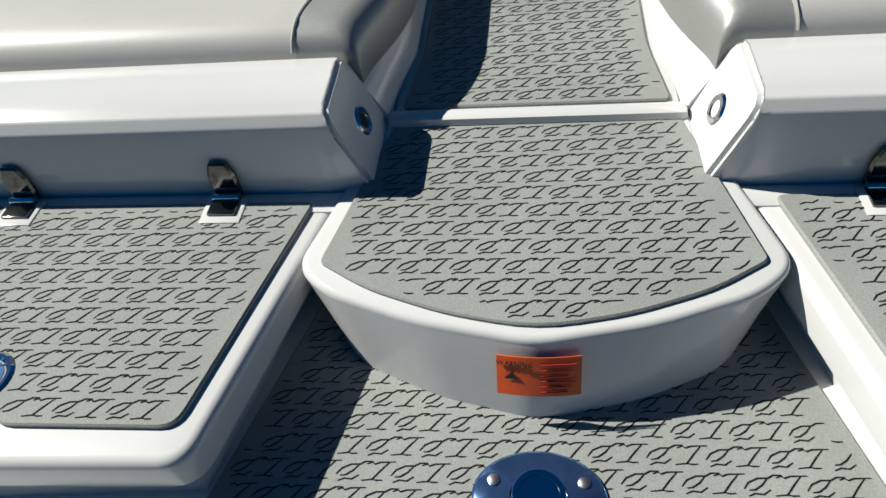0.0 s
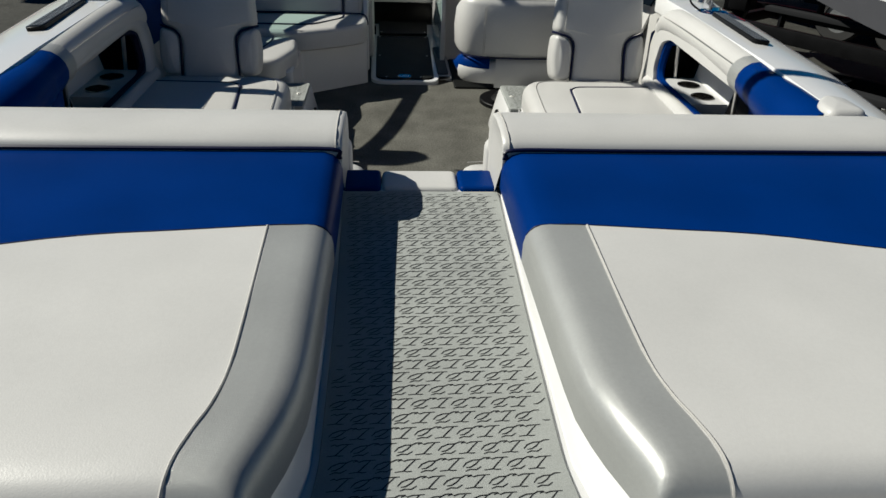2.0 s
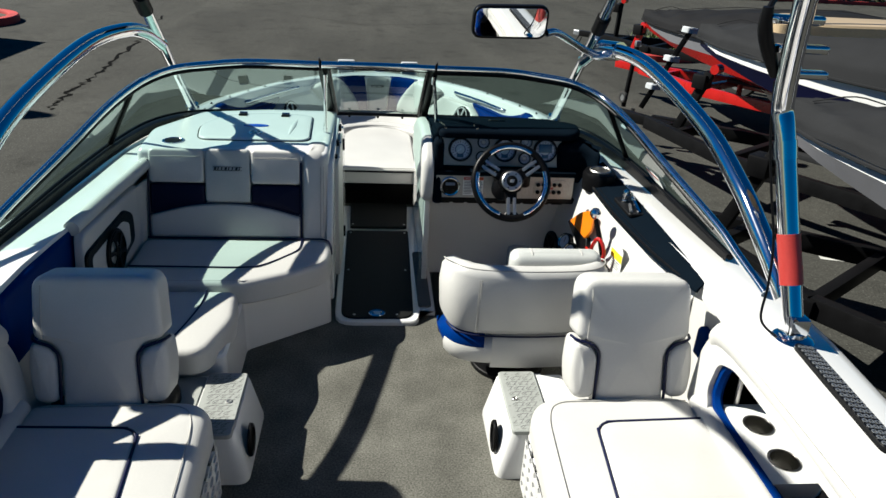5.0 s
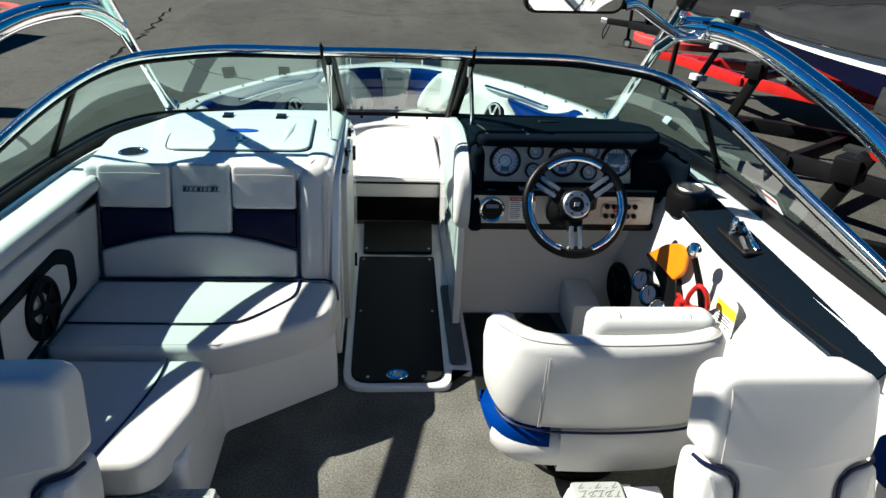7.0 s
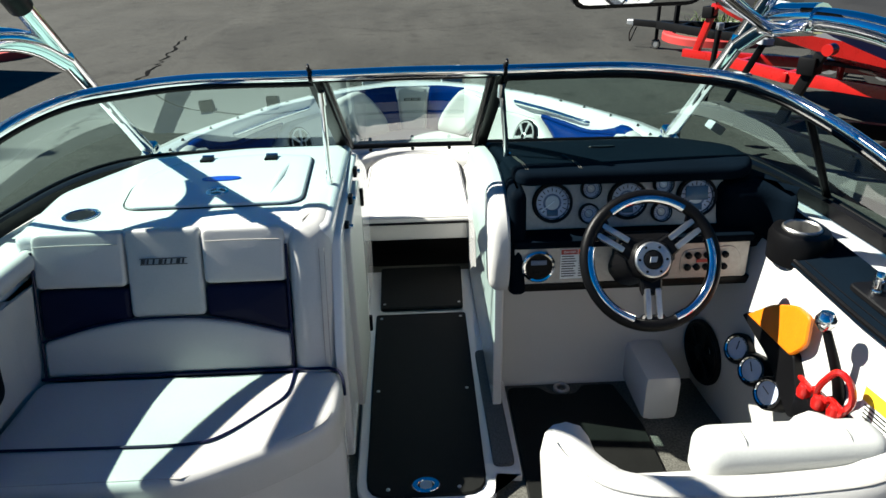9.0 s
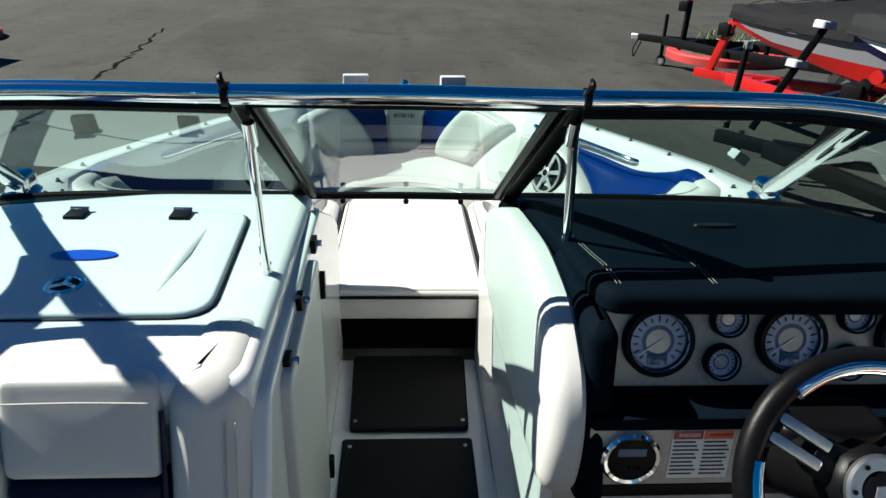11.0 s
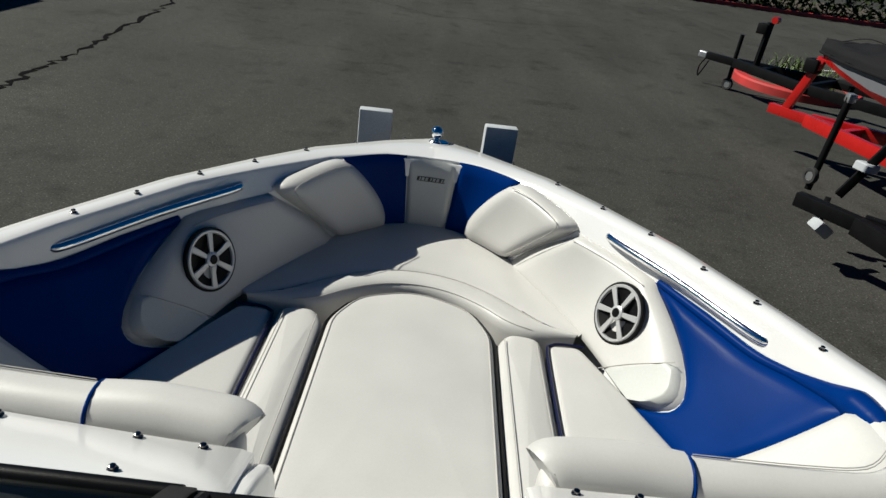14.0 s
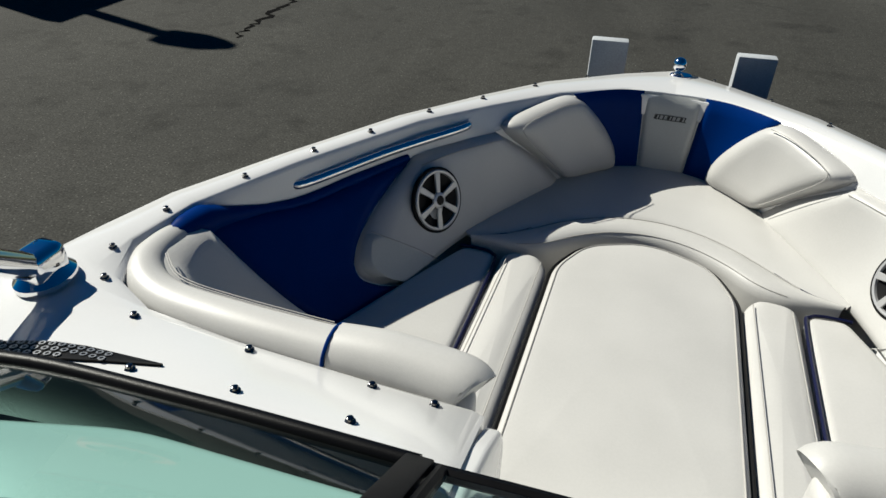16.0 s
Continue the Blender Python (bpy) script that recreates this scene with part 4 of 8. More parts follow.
def jump_back(s):
    t = thing("jump_seat", "cream vinyl jump seat with a navy-piped winged back", "boat seat", (s * 0.83, 2.5, 0.0), group="jump seats")
    m = frame_m((s * 0.835, 2.475, 0.30), (1, 0, 0), (0, 0.25, 1))
    part("pad", cushion([(-0.118, -0.02, 0.02), (-0.112, 0.17, 0.04), (-0.135, 0.212, 0.03), (-0.190, 0.228, 0.02), (-0.180, 0.425, 0.05), (0.180, 0.425, 0.05), (0.190, 0.228, 0.02), (0.135, 0.212, 0.03), (0.112, 0.17, 0.04), (0.118, -0.02, 0.02)], -0.06, 0.050, 0.022, 0.010, m=m), CREAM, t)
    part("core", cushion([(-0.165, 0.03, 0.03), (-0.165, 0.40, 0.04), (0.165, 0.40, 0.04), (0.165, 0.03, 0.03)], -0.055, 0.02, 0.02, 0.0, m=m), CREAM, t)
    for k in (1, -1):
        w = mirrored([(0.120, 0.022, 0.03), (0.115, 0.165, 0.04), (0.138, 0.206, 0.03), (0.196, 0.222, 0.02), (0.208, 0.12, 0.2), (0.196, 0.022, 0.05)], k)
        part("wing", cushion(w, -0.06, 0.060, 0.026, 0.006, m=m), CREAM, t)
        seam([m @ Vector((k * x, y, z)) for x, y, z in ((0.121, -0.01, 0.030), (0.119, 0.03, 0.046), (0.114, 0.165, 0.050), (0.126, 0.196, 0.050), (0.142, 0.209, 0.050), (0.17, 0.218, 0.048), (0.190, 0.224, 0.038), (0.201, 0.228, 0.010))], 0.0050, PIPING, t)
    seam([m @ Vector((x, y, z)) for x, y, z in ((-0.158, 0.23, 0.055), (-0.15, 0.38, 0.053), (-0.155, 0.41, 0.03))], 0.0018, STITCH, t, "stitched_seam")
    for k in (1, -1):
        part("support_rod", tube([(s * 0.835 + k * 0.1, 2.52, 0.05), (s * 0.835 + k * 0.1, 2.50, 0.36)], 0.008, 1, 8), CHROME, t)
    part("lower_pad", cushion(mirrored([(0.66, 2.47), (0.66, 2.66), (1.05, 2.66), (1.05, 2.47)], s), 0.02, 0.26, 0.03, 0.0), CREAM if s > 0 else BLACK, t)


for s in (1, -1):
    rear_seat(s)
    lounge(s)
    jump_seat(s)
    jump_back(s)


# ---- helm seat ----
def helm_seat():
    t = thing("captain_chair", "cream bucket helm seat with a blue corner panel, seen from behind", "boat seat", (0.57, 3.05, 0.0))
    arc = glide([(0.275, 3.16), (0.262, 3.02), (0.288, 2.90), (0.36, 2.848), (0.50, 2.832), (0.64, 2.832), (0.78, 2.848), (0.852, 2.90), (0.88, 3.02), (0.868, 3.16)], 5)

    def shell(z_lo, z_hi, a, b, puff=0.0, lean=0.0):
        pts = arc[a:b]
        rows = []
        n = len(pts)
        for i, p in enumerate(pts):
            q, o = pts[min(i + 1, n - 1)], pts[max(i - 1, 0)]
            tt = (q - o).normalized()
            nn = Vector((tt.y, -tt.x, 0)) * -1
            top = z_hi - 0.10 * max(0.0, (p.y - 2.9) / 0.26) ** 1.2
            prof = [(-0.0, z_lo), (-0.010 - puff, z_lo + 0.02), (-0.015 - puff, (z_lo + top) / 2), (-0.008 - puff, top - 0.03), (0.008, top - 0.006), (0.035, top + 0.004), (0.065, top - 0.006), (0.085, top - 0.035), (0.09, z_lo + 0.02), (0.08, z_lo)]
            rows.append([Vector((p.x, p.y, 0)) + nn * d + Vector((0, -lean * (z - 0.3), z)) for d, z in prof])
        bm = grid(rows)
        bm.verts.ensure_lookup_table()
        k = 10
        bm.faces.new([bm.verts[i] for i in range(k)])
        bm.faces.new([bm.verts[(n - 1) * k + i] for i in range(k)][::-1])
        return bm

    part("backrest_shell", shell(0.325, 0.597, 0, len(arc), lean=0.06), CREAM, t, smooth=50)
    part("blue_panel", shell(0.215, 0.324, 2, 18, 0.0), BLUE, t, "blue vinyl corner panel", smooth=50)
    part("lower_back", shell(0.17, 0.318, 18, 36, -0.004), CREAM, t, smooth=50)
    part("wrap_pad", shell(0.19, 0.30, 9, 19, 0.006), CREAM, t, smooth=50)
    seam([(p.x, p.y - 0.016, 0.322) for p in arc[8:38]], 0.004, PIPING, t, n=1)
    part("seat_cushion", cushion([(0.33, 2.92), (0.32, 3.10), (0.36, 3.18), (0.78, 3.18), (0.82, 3.10), (0.81, 2.92)], 0.22, 0.335, 0.04, 0.012, 0.06), CREAM, t)
    part("flip_bolster", cushion([(0.50, 2.90), (0.50, 3.0), (0.85, 3.0), (0.85, 2.90)], 0.53, 0.616, 0.03, 0.006, 0.03), PALE, t, "ribbed pale grey bolster")
    for x in (0.58, 0.77):
        seam([(x, 2.905, 0.599), (x, 2.93, 0.618), (x, 2.97, 0.618), (x, 2.995, 0.599)], 0.002, STITCH, t, "stitched_seam")
    seam([(p.x, p.y - 0.004, 0.594 - 0.10 * max(0.0, (p.y - 2.9) / 0.26) ** 1.2) for p in arc[4:-4]], 0.0025, STITCH, t, "stitched_seam", n=1)
    for dx in (0.0, 0.007):
        seam([(0.372 + dx, 2.8295 + 0.0003 / 0.007 * dx - 0.06 * (z - 0.3) - 0.0005, z) for z in (0.335, 0.42, 0.50, 0.565)], 0.0013, STITCH, t, "stitched_seam")
    part("pedestal", turned([(0.10, 0.02), (0.07, 0.05), (0.05, 0.06), (0.05, 0.2), (0.12, 0.22), (0.12, 0.24)], 24, Matrix.Translation((0.57, 3.12, 0))), STEEL, t)
    part("base_plate", disc(0.16, 0.022, 0.004, 32, Matrix.Translation((0.57, 3.12, 0))), STEEL, t)
    part("lever", tube([(0.30, 2.93, 0.19), (0.33, 2.98, 0.20), (0.5, 3.1, 0.21)], 0.006, 3, 8), STEEL, t)


helm_seat()


# ---- port bench ----
def bench():
    t = thing("observer_bench", "cream L-shaped bench with navy piping and a white base", "boat seat", (-0.6, 3.3, 0.0))
    part("base", slab([(-1.1, 3.62), (-0.222, 3.62), (-0.205, 3.435, 0.02), (-0.55, 3.205, 0.02), (-0.545, 2.80, 0.03), (-1.1, 2.80)], 0.0, 0.25, 0.01, 0.01), GEL, t)
    part("seat_cushion", cushion([(-1.045, 3.60, 0.01), (-0.35, 3.60, 0.01), (-0.225, 3.60, 0.02), (-0.205, 3.52, 0.03), (-0.208, 3.37, 0.06), (-0.34, 3.275, 0.10), (-0.535, 3.175, 0.08), (-1.045, 3.175, 0.02)], 0.24, 0.348, 0.028, 0.006), CREAM, t)
    part("aft_cushion", cushion([(-1.045, 3.165, 0.01), (-0.56, 3.165, 0.03), (-0.535, 2.95, 0.05), (-0.60, 2.72, 0.06), (-1.045, 2.72, 0.02)], 0.22, 0.322, 0.028, 0.008), CREAM, t)
    seam([(-1.03, 3.31, 0.352), (-0.75, 3.30, 0.355), (-0.56, 3.30, 0.355), (-0.48, 3.325, 0.355), (-0.38, 3.43, 0.354), (-0.345, 3.49, 0.354), (-0.343, 3.59, 0.352)], 0.004, PIPING, t)
    seam([(-0.68, 3.155, 0.325), (-0.675, 3.05, 0.328), (-0.70, 2.9, 0.328), (-0.74, 2.75, 0.325)], 0.004, PIPING, t)
    seam([(-1.03, 3.59, 0.353), (-0.345, 3.59, 0.353), (-0.24, 3.585, 0.352), (-0.212, 3.56, 0.34), (-0.204, 3.52, 0.31)], 0.0045, PIPING, t)
    seam([(-1.04, 3.197, 0.345), (-0.60, 3.197, 0.346), (-0.52, 3.208, 0.344), (-0.34, 3.30, 0.344), (-0.235, 3.38, 0.344), (-0.228, 3.5, 0.344)], 0.002, STITCH, t, "stitched_seam")
    m = frame_m((-0.685, 3.612, 0.348), (1, 0, 0), (0, 0.11, 0.39))
    mm = m @ Matrix.Diagonal((1, 1, 1, 1))

    def back(name, ol, d, mat, label=""):
        part(name, cushion(ol, -0.05, d, 0.012, 0.004, 0.012, m=mm), mat, t, label)

    arch = [(0.335, 0.0), (0.335, 0.100), (0.2, 0.136), (0.1, 0.152), (0.0, 0.156), (-0.1, 0.152), (-0.2, 0.136), (-0.335, 0.100), (-0.335, 0.0)]
    back("lower_pad", arch, 0.016, CREAM)
    back("navy_band", [(-0.335, 0.104), (-0.2, 0.140), (-0.1, 0.156), (-0.093, 0.156), (-0.093, 0.244), (-0.335, 0.244)], 0.012, NAVY, "navy vinyl band")
    back("navy_band", [(0.335, 0.104), (0.2, 0.140), (0.113, 0.156), (0.113, 0.244), (0.335, 0.244)], 0.012, NAVY, "navy vinyl band")
    back("centre_panel", [(-0.09, 0.160), (0.11, 0.160), (0.11, 0.402, 0.02), (-0.09, 0.402, 0.02)], 0.014, PALE, "pale grey centre panel")
    back("upper_pad", [(-0.335, 0.248), (-0.094, 0.248), (-0.094, 0.400, 0.02), (-0.335, 0.400, 0.03)], 0.018, CREAM)
    back("upper_pad", [(0.335, 0.248), (0.114, 0.248), (0.114, 0.400, 0.02), (0.335, 0.400, 0.03)], 0.018, CREAM)
    seam([mm @ Vector((x, y, 0.016)) for x, y in ((-0.335, 0.103), (-0.2, 0.139), (-0.1, 0.155), (0.0, 0.159), (0.1, 0.155), (0.2, 0.139), (0.335, 0.103))], 0.003, PIPING, t)
    for x in (-0.337, 0.338):
        seam([mm @ Vector((x, y, 0.014)) for y in (0.0, 0.1, 0.2, 0.3, 0.35)], 0.004, PIPING, t)
    for a, b in ((-0.325, -0.104), (0.124, 0.325)):
        seam([mm @ Vector((a, 0.365, 0.0225)), mm @ Vector(((a + b) / 2, 0.367, 0.0235)), mm @ Vector((b, 0.365, 0.0225))], 0.0016, STITCH, t, "stitched_seam")
    part("corner_column", cushion([(-0.345, 3.58, 0.02), (-0.345, 3.80, 0.01), (-0.225, 3.80, 0.01), (-0.225, 3.60, 0.05)], 0.33, 0.735, 0.045, 0.0, shape=lambda c: Vector((c.x, c.y + 0.11 * (c.z - 0.35) / 0.39, c.z))), CREAM, t, "tall cream corner pad")
    for dx in (0.0, 0.014):
        seam([(-0.244 - dx, 3.60 + 0.11 * (z - 0.35) / 0.39 - 0.008, z) for z in (0.36, 0.45, 0.55, 0.62, 0.675)], 0.0014, STITCH, t, "stitched_seam")
    emblem(t, mm @ Matrix.Translation((0.012, 0.315, 0.0195)), 0.125, 0.020, INK)
    return t


bench()

# ---- cockpit sides ----
def side_pod(s):
    t = thing("coaming", "cream padded cockpit side with blue panels and an open pocket", "coaming", (s * 1.1, 1.9, 0.3), group="cockpit sides")

    def pts(rows):
        return [(s * x, y, z) for x, y, z in rows]

    part("bolster", tube(pts([(1.098, 2.435, 0.560), (1.104, 2.40, 0.596), (1.110, 2.33, 0.613), (1.112, 2.25, 0.616), (1.115, 2.0, 0.614), (1.11, 1.665, 0.605)]), [0.040, 0.050, 0.055, 0.055, 0.054, 0.056], 7, 18), CREAM, t, "rolled cream bolster")
    side = [(2.452, 0.32, 0.02), (2.465, 0.50, 0.06), (2.425, 0.605, 0.06), (1.668, 0.600, 0.01), (1.668, 0.552, 0.01), (2.27, 0.562, 0.03), (2.352, 0.53, 0.03), (2.362, 0.425, 0.03), (2.325, 0.378, 0.02), (2.32, 0.32, 0.01)]
    part("arch_panel", slab(side, -0.022, 0.022, 0.013, 0.02, m=frame_m((s * 1.038, 0, 0), (0, 1, 0), (s * 0.085, 0, 1))), CREAM, t, "flat cream panel round the pocket opening", smooth=60)
    part("silver_band", tube(pts([(1.10, 1.668, 0.60), (1.097, 1.60, 0.598)]), 0.062, 3, 16), SILVER, t, "silver carbon-weave band")
    part("blue_bolster", tube(pts([(1.097, 1.602, 0.598), (1.09, 1.5, 0.592), (1.08, 1.35, 0.585), (1.08, 1.15, 0.575)]), [0.0615, 0.064, 0.075, 0.08], 6, 16), BLUE, t, "blue vinyl bolster")
    front = [(0.0, 1.60), (0.12, 1.515), (0.3, 1.475), (0.55, 1.485), (0.8, 1.535), (1.0, 1.60)]
    rows = []
    for k in (0, 0.06, 0.15, 0.3, 0.45, 0.6, 0.75, 0.88, 1.0):
        y0 = lerp_list(front, k)
        row = []
        for f in (0, 0.06, 0.2, 0.45, 0.7, 1.0):
            y = y0 + (1.12 - y0) * f
            b, a = Vector((s * 1.035, y, 0.345)), Vector((s * 1.075, y, 0.60 - 0.02 * f))
            q = b.lerp(a, k) + Vector((-s * 0.02 * math.sin(math.pi * k) * (1 - 0.5 * f), 0, 0))
            if f == 0:
                q += Vector((s * 0.03, 0.0, -0.004))
            row.append(q)
        rows.append(row)
    part("blue_panel", grid(rows, -0.02 * s), BLUE, t, "blue vinyl panel sweeping down to the seat", smooth=60)
    part("rear_cream_pad", cushion(mirrored([(1.06, 1.12, 0.02), (1.06, 1.19, 0.03), (1.12, 1.27, 0.04), (1.17, 1.24, 0.02), (1.17, 1.12, 0.02)], s), 0.5, 0.668, 0.02, 0.004), CREAM, t)
    part("rail", tube(pts([(1.06, 2.40, 0.345), (1.058, 2.1, 0.343), (1.055, 1.80, 0.342)]), 0.034, 5, 14), CREAM, t)
    part("rail_band", tube(pts([(1.055, 1.80, 0.342), (1.053, 1.72, 0.341)]), 0.0355, 3, 14), SILVER, t, "silver band")
    part("rail_end", tube(pts([(1.053, 1.72, 0.341), (1.05, 1.6, 0.34), (1.04, 1.5, 0.34)]), 0.036, 4, 14), BLUE, t, "blue end")
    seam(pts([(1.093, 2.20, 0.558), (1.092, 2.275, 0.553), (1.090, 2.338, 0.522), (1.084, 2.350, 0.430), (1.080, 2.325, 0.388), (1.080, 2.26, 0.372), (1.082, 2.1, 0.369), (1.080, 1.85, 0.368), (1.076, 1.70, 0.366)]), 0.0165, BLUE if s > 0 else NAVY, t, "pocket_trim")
    for y in (2.33, 1.76):
        part("support_rod", tube(pts([(1.16, y + 0.02, 0.30), (1.115, y - 0.03, 0.56)]), 0.008, 1, 10), BRUSHED, t)
    plates = joined(holed_plate(1.085, 1.25, 2.154, 2.33, 0.385, (1.166, 2.229), 0.040), holed_plate(1.085, 1.25, 1.99, 2.154, 0.385, (1.166, 2.079), 0.040))
    skirt = grid([[Vector((x, y, z)) for z in (0.385, 0.379, 0.335)] for x, y in ((1.25, 1.99), (1.085, 1.99), (1.085, 2.33), (1.25, 2.33))])
    tray_mesh = joined(plates, skirt)
    bmesh.ops.transform(tray_mesh, matrix=Matrix.Diagonal((s, 1, 1, 1)), verts=tray_mesh.verts)
    bmesh.ops.remove_doubles(tray_mesh, verts=tray_mesh.verts, dist=1e-4)
    bmesh.ops.recalc_face_normals(tray_mesh, faces=tray_mesh.faces)
    tray = part("cup_tray", tray_mesh, GEL, t, "white tray with two steel cup holders")
    for y in (2.229, 2.079):
        m = Matrix.Translation((s * 1.166, y, 0.385))
        part("cup_holder", turned([(0.046, 0.0), (0.046, 0.003), (0.042, 0.005), (0.0395, 0.003), (0.0385, -0.02), (0.036, -0.085), (0.001, -0.085), (0.001, -0.088), (0.042, -0.088)], 32, m, close=False), CUPSTEEL, tray)
    seam(pts([(1.056, 2.36, 0.632), (1.055, 2.1, 0.637), (1.052, 1.67, 0.632)]), 0.0016, STITCH, t, "stitched_seam")


def vent_strip(s):
    t = thing("deck_vent", "dark perforated air vent set into the white gunwale", "vent", (s * 1.21, 2.0, 0.67), group="deck vents")
    m = Matrix.Translation((s * 1.213, 2.005, 0.6745)) @ pose(0, 0, 0, 0, s * 7, s * -3.3)
    part("frame", slab([(-0.030, -0.212, 0.028), (-0.030, 0.235, 0.028), (0.030, 0.235, 0.028), (0.030, -0.212, 0.028)], -0.01, 0.004, 0.002, 0.03, m=m), BLACK, t)
    cells = []
    for i in range(21):
        for j in range(3):
            cells.append(turned([(0.0078, 0.0045), (0.0078, 0.006), (0.0042, 0.006), (0.0042, 0.0045)], 8, m @ Matrix.Translation(((j - 1) * 0.0172, -0.188 + i * 0.02, 0)), close=False))
    tagged(part("perforation", joined(*cells), ALU, t), kind="stuff")


for s in (1, -1):
    side_pod(s)
    vent_strip(s)
    bp = part("blue_cushion", cushion(mirrored([(1.095, 2.50, 0.02), (1.09, 3.06 if s < 0 else 2.58, 0.04), (1.14, 3.06 if s < 0 else 2.58, 0.02), (1.14, 2.50, 0.02)], s), 0.42, 0.655 if s < 0 else 0.53, 0.02, 0.0), BLUE)
    tagged(bp, "blue vinyl pad along the cockpit side", "cushion", group="blue side pads")


# port side panel with its loudspeaker
def spoked_speaker(name, m, r, parent, mat=CHROME):
    """A round loudspeaker with a spoked grille, facing along the z of m."""
    cone = part(name, turned([(r * 0.93, -0.012), (r * 0.93, 0.002), (r * 0.35, -0.010), (r * 0.05, -0.008)], 32, m), STEEL, parent, "black cone behind a spoked grille")
    part("surround", turned([(r * 1.09, -0.006), (r * 1.09, 0.002), (r * 1.06, 0.005), (r * 0.97, 0.005), (r * 0.97, -0.004)], 36, m, close=False), STEEL, cone, "black surround")
    part("rim", turned([(r, -0.004), (r, 0.006), (r * 0.97, 0.009), (r * 0.90, 0.008), (r * 0.88, 0.0)], 36, m, close=False), mat, cone)
    for i in range(6):
        a = i * math.pi / 3 + 0.3
        mm = m @ Matrix.Rotation(a, 4, "Z")
        part("spoke", slab([(r * 0.2, -r * 0.075), (r * 0.92, -r * 0.115), (r * 0.92, r * 0.115), (r * 0.2, r * 0.075)], 0.004, 0.009, 0.0015, m=mm), mat, cone)
    part("hub", turned([(r * 0.26, 0.003), (r * 0.26, 0.010), (r * 0.2, 0.013), (0.001, 0.013)], 24, m), mat, cone)
    part("hub_cap", turned([(r * 0.17, 0.012), (r * 0.15, 0.0145), (0.001, 0.0148)], 20, m), BLACK, cone)
    return cone


psp = thing("speaker_liner", "cream side panel with a black-framed loudspeaker opening", "side panel", (-1.06, 3.3, 0.35))
pm = frame_m((-1.050, 3.65, 0.34), (0, -1, 0.0), (0.0, 0, 1)) @ Matrix.Diagonal((1, 1, -1, 1))
part("panel", cushion([(0.04, 0.0), (0.04, 0.26), (0.56, 0.30), (0.66, 0.30), (0.74, 0.0)], -0.03, 0.006, 0.012, 0.0, 0.03, m=pm), CREAM, psp)
part("roll", tube([(-1.03, 3.78, 0.665), (-1.055, 3.5, 0.66), (-1.075, 3.2, 0.66), (-1.085, 3.0, 0.66)], 0.028, 6, 12), CREAM, psp, "rolled cream top edge")
frame_ol = [(0.20, 0.07, 0.03), (0.185, 0.185, 0.03), (0.27, 0.235, 0.03), (0.68, 0.235, 0.03), (0.72, 0.0, 0.03), (0.50, 0.015, 0.03)]
part("opening_frame", slab(frame_ol, 0.004, 0.016, 0.004, 0.03, m=pm), BLACK, psp, "black angular frame")
part("pocket", slab([(u * 0.80 + 0.10, v * 0.72 + 0.034) for u, v, *_ in frame_ol], 0.0, 0.0175, 0.001, 0.02, m=pm), CREAM, psp)
spoked_speaker("loudspeaker", pm @ Matrix.Translation((0.44, 0.125, 0.024)), 0.088, psp, STEEL)


# ---- walk-through floor ----
sole = part("walkway_sole", slab([(-0.19, 3.402, 0.09), (0.20, 3.402, 0.09), (0.212, 3.50), (0.285, 3.49, 0.01), (0.285, 4.2), (0.235, 4.25), (0.235, 4.80), (-0.215, 4.80)], 0.0, 0.022, 0.005, 0.01), GEL)
tagged(sole, "white moulded floor of the walk-through", "floor sole", kind="structure")
wm = thing("rubber_mat", "black rubber mat on the walk-through floor", "floor mat", (0, 3.9, 0.02), group="rubber mats")
part("sheet", slab([(-0.162, 3.425, 0.07), (-0.172, 4.405, 0.012), (0.187, 4.405, 0.012), (0.178, 3.425, 0.07)], 0.02, 0.031, 0.004, 0.02), RUBBER, wm)
part("maker_disc", disc(0.036, 0.005, 0.002, 28, Matrix.Translation((0.006, 3.462, 0.030)) @ Matrix.Diagonal((1.1, 0.8, 1, 1)), hole=0.02), CHROME, wm, "oval chrome emblem")
part("emblem_centre", disc(0.018, 0.004, 0.001, 20, Matrix.Translation((0.006, 3.462, 0.030))), BRUSHED, wm)
for x, y in ((-0.10, 3.45), (0.10, 3.45), (-0.145, 3.9), (0.155, 3.9), (-0.15, 4.37), (0.165, 4.37)):
    part("screw", turned([(0.006, 0.0), (0.006, 0.002), (0.003, 0.0035), (0.0005, 0.0035)], 10, Matrix.Translation((x, y, 0.031))), BRUSHED, wm)
um = thing("rubber_mat", "black rubber mat on the step to the bow", "floor mat", (0, 4.6, 0.02), group="rubber mats")
part("sheet", slab([(-0.155, 4.43), (-0.165, 4.79), (0.195, 4.79), (0.180, 4.43)], 0.03, 0.045, 0.004, 0.015), RUBBER, um)
for x in (-0.14, 0.165):
    part("screw", turned([(0.006, 0.0), (0.006, 0.002), (0.003, 0.0035), (0.0005, 0.0035)], 10, Matrix.Translation((x, 4.46, 0.045))), BRUSHED, um)
hm = part("heel_mat", slab([(0.205, 3.53, 0.02), (0.200, 4.12, 0.02), (0.263, 4.12, 0.02), (0.268, 3.53, 0.02)], 0.022, 0.034, 0.003, 0.02), material("dark_speckled_mat", (0.07, 0.075, 0.078), 0.8, vary=0.2, bump=0.6, bump_scale=260, grain=0.5, grain_scale=240))
tagged(hm, "dark speckled grey strip mat beside the walkway", "floor mat")
dm = thing("foot_mat", "black mat in the helm footwell with a drain", "floor mat", (0.45, 3.6, 0))
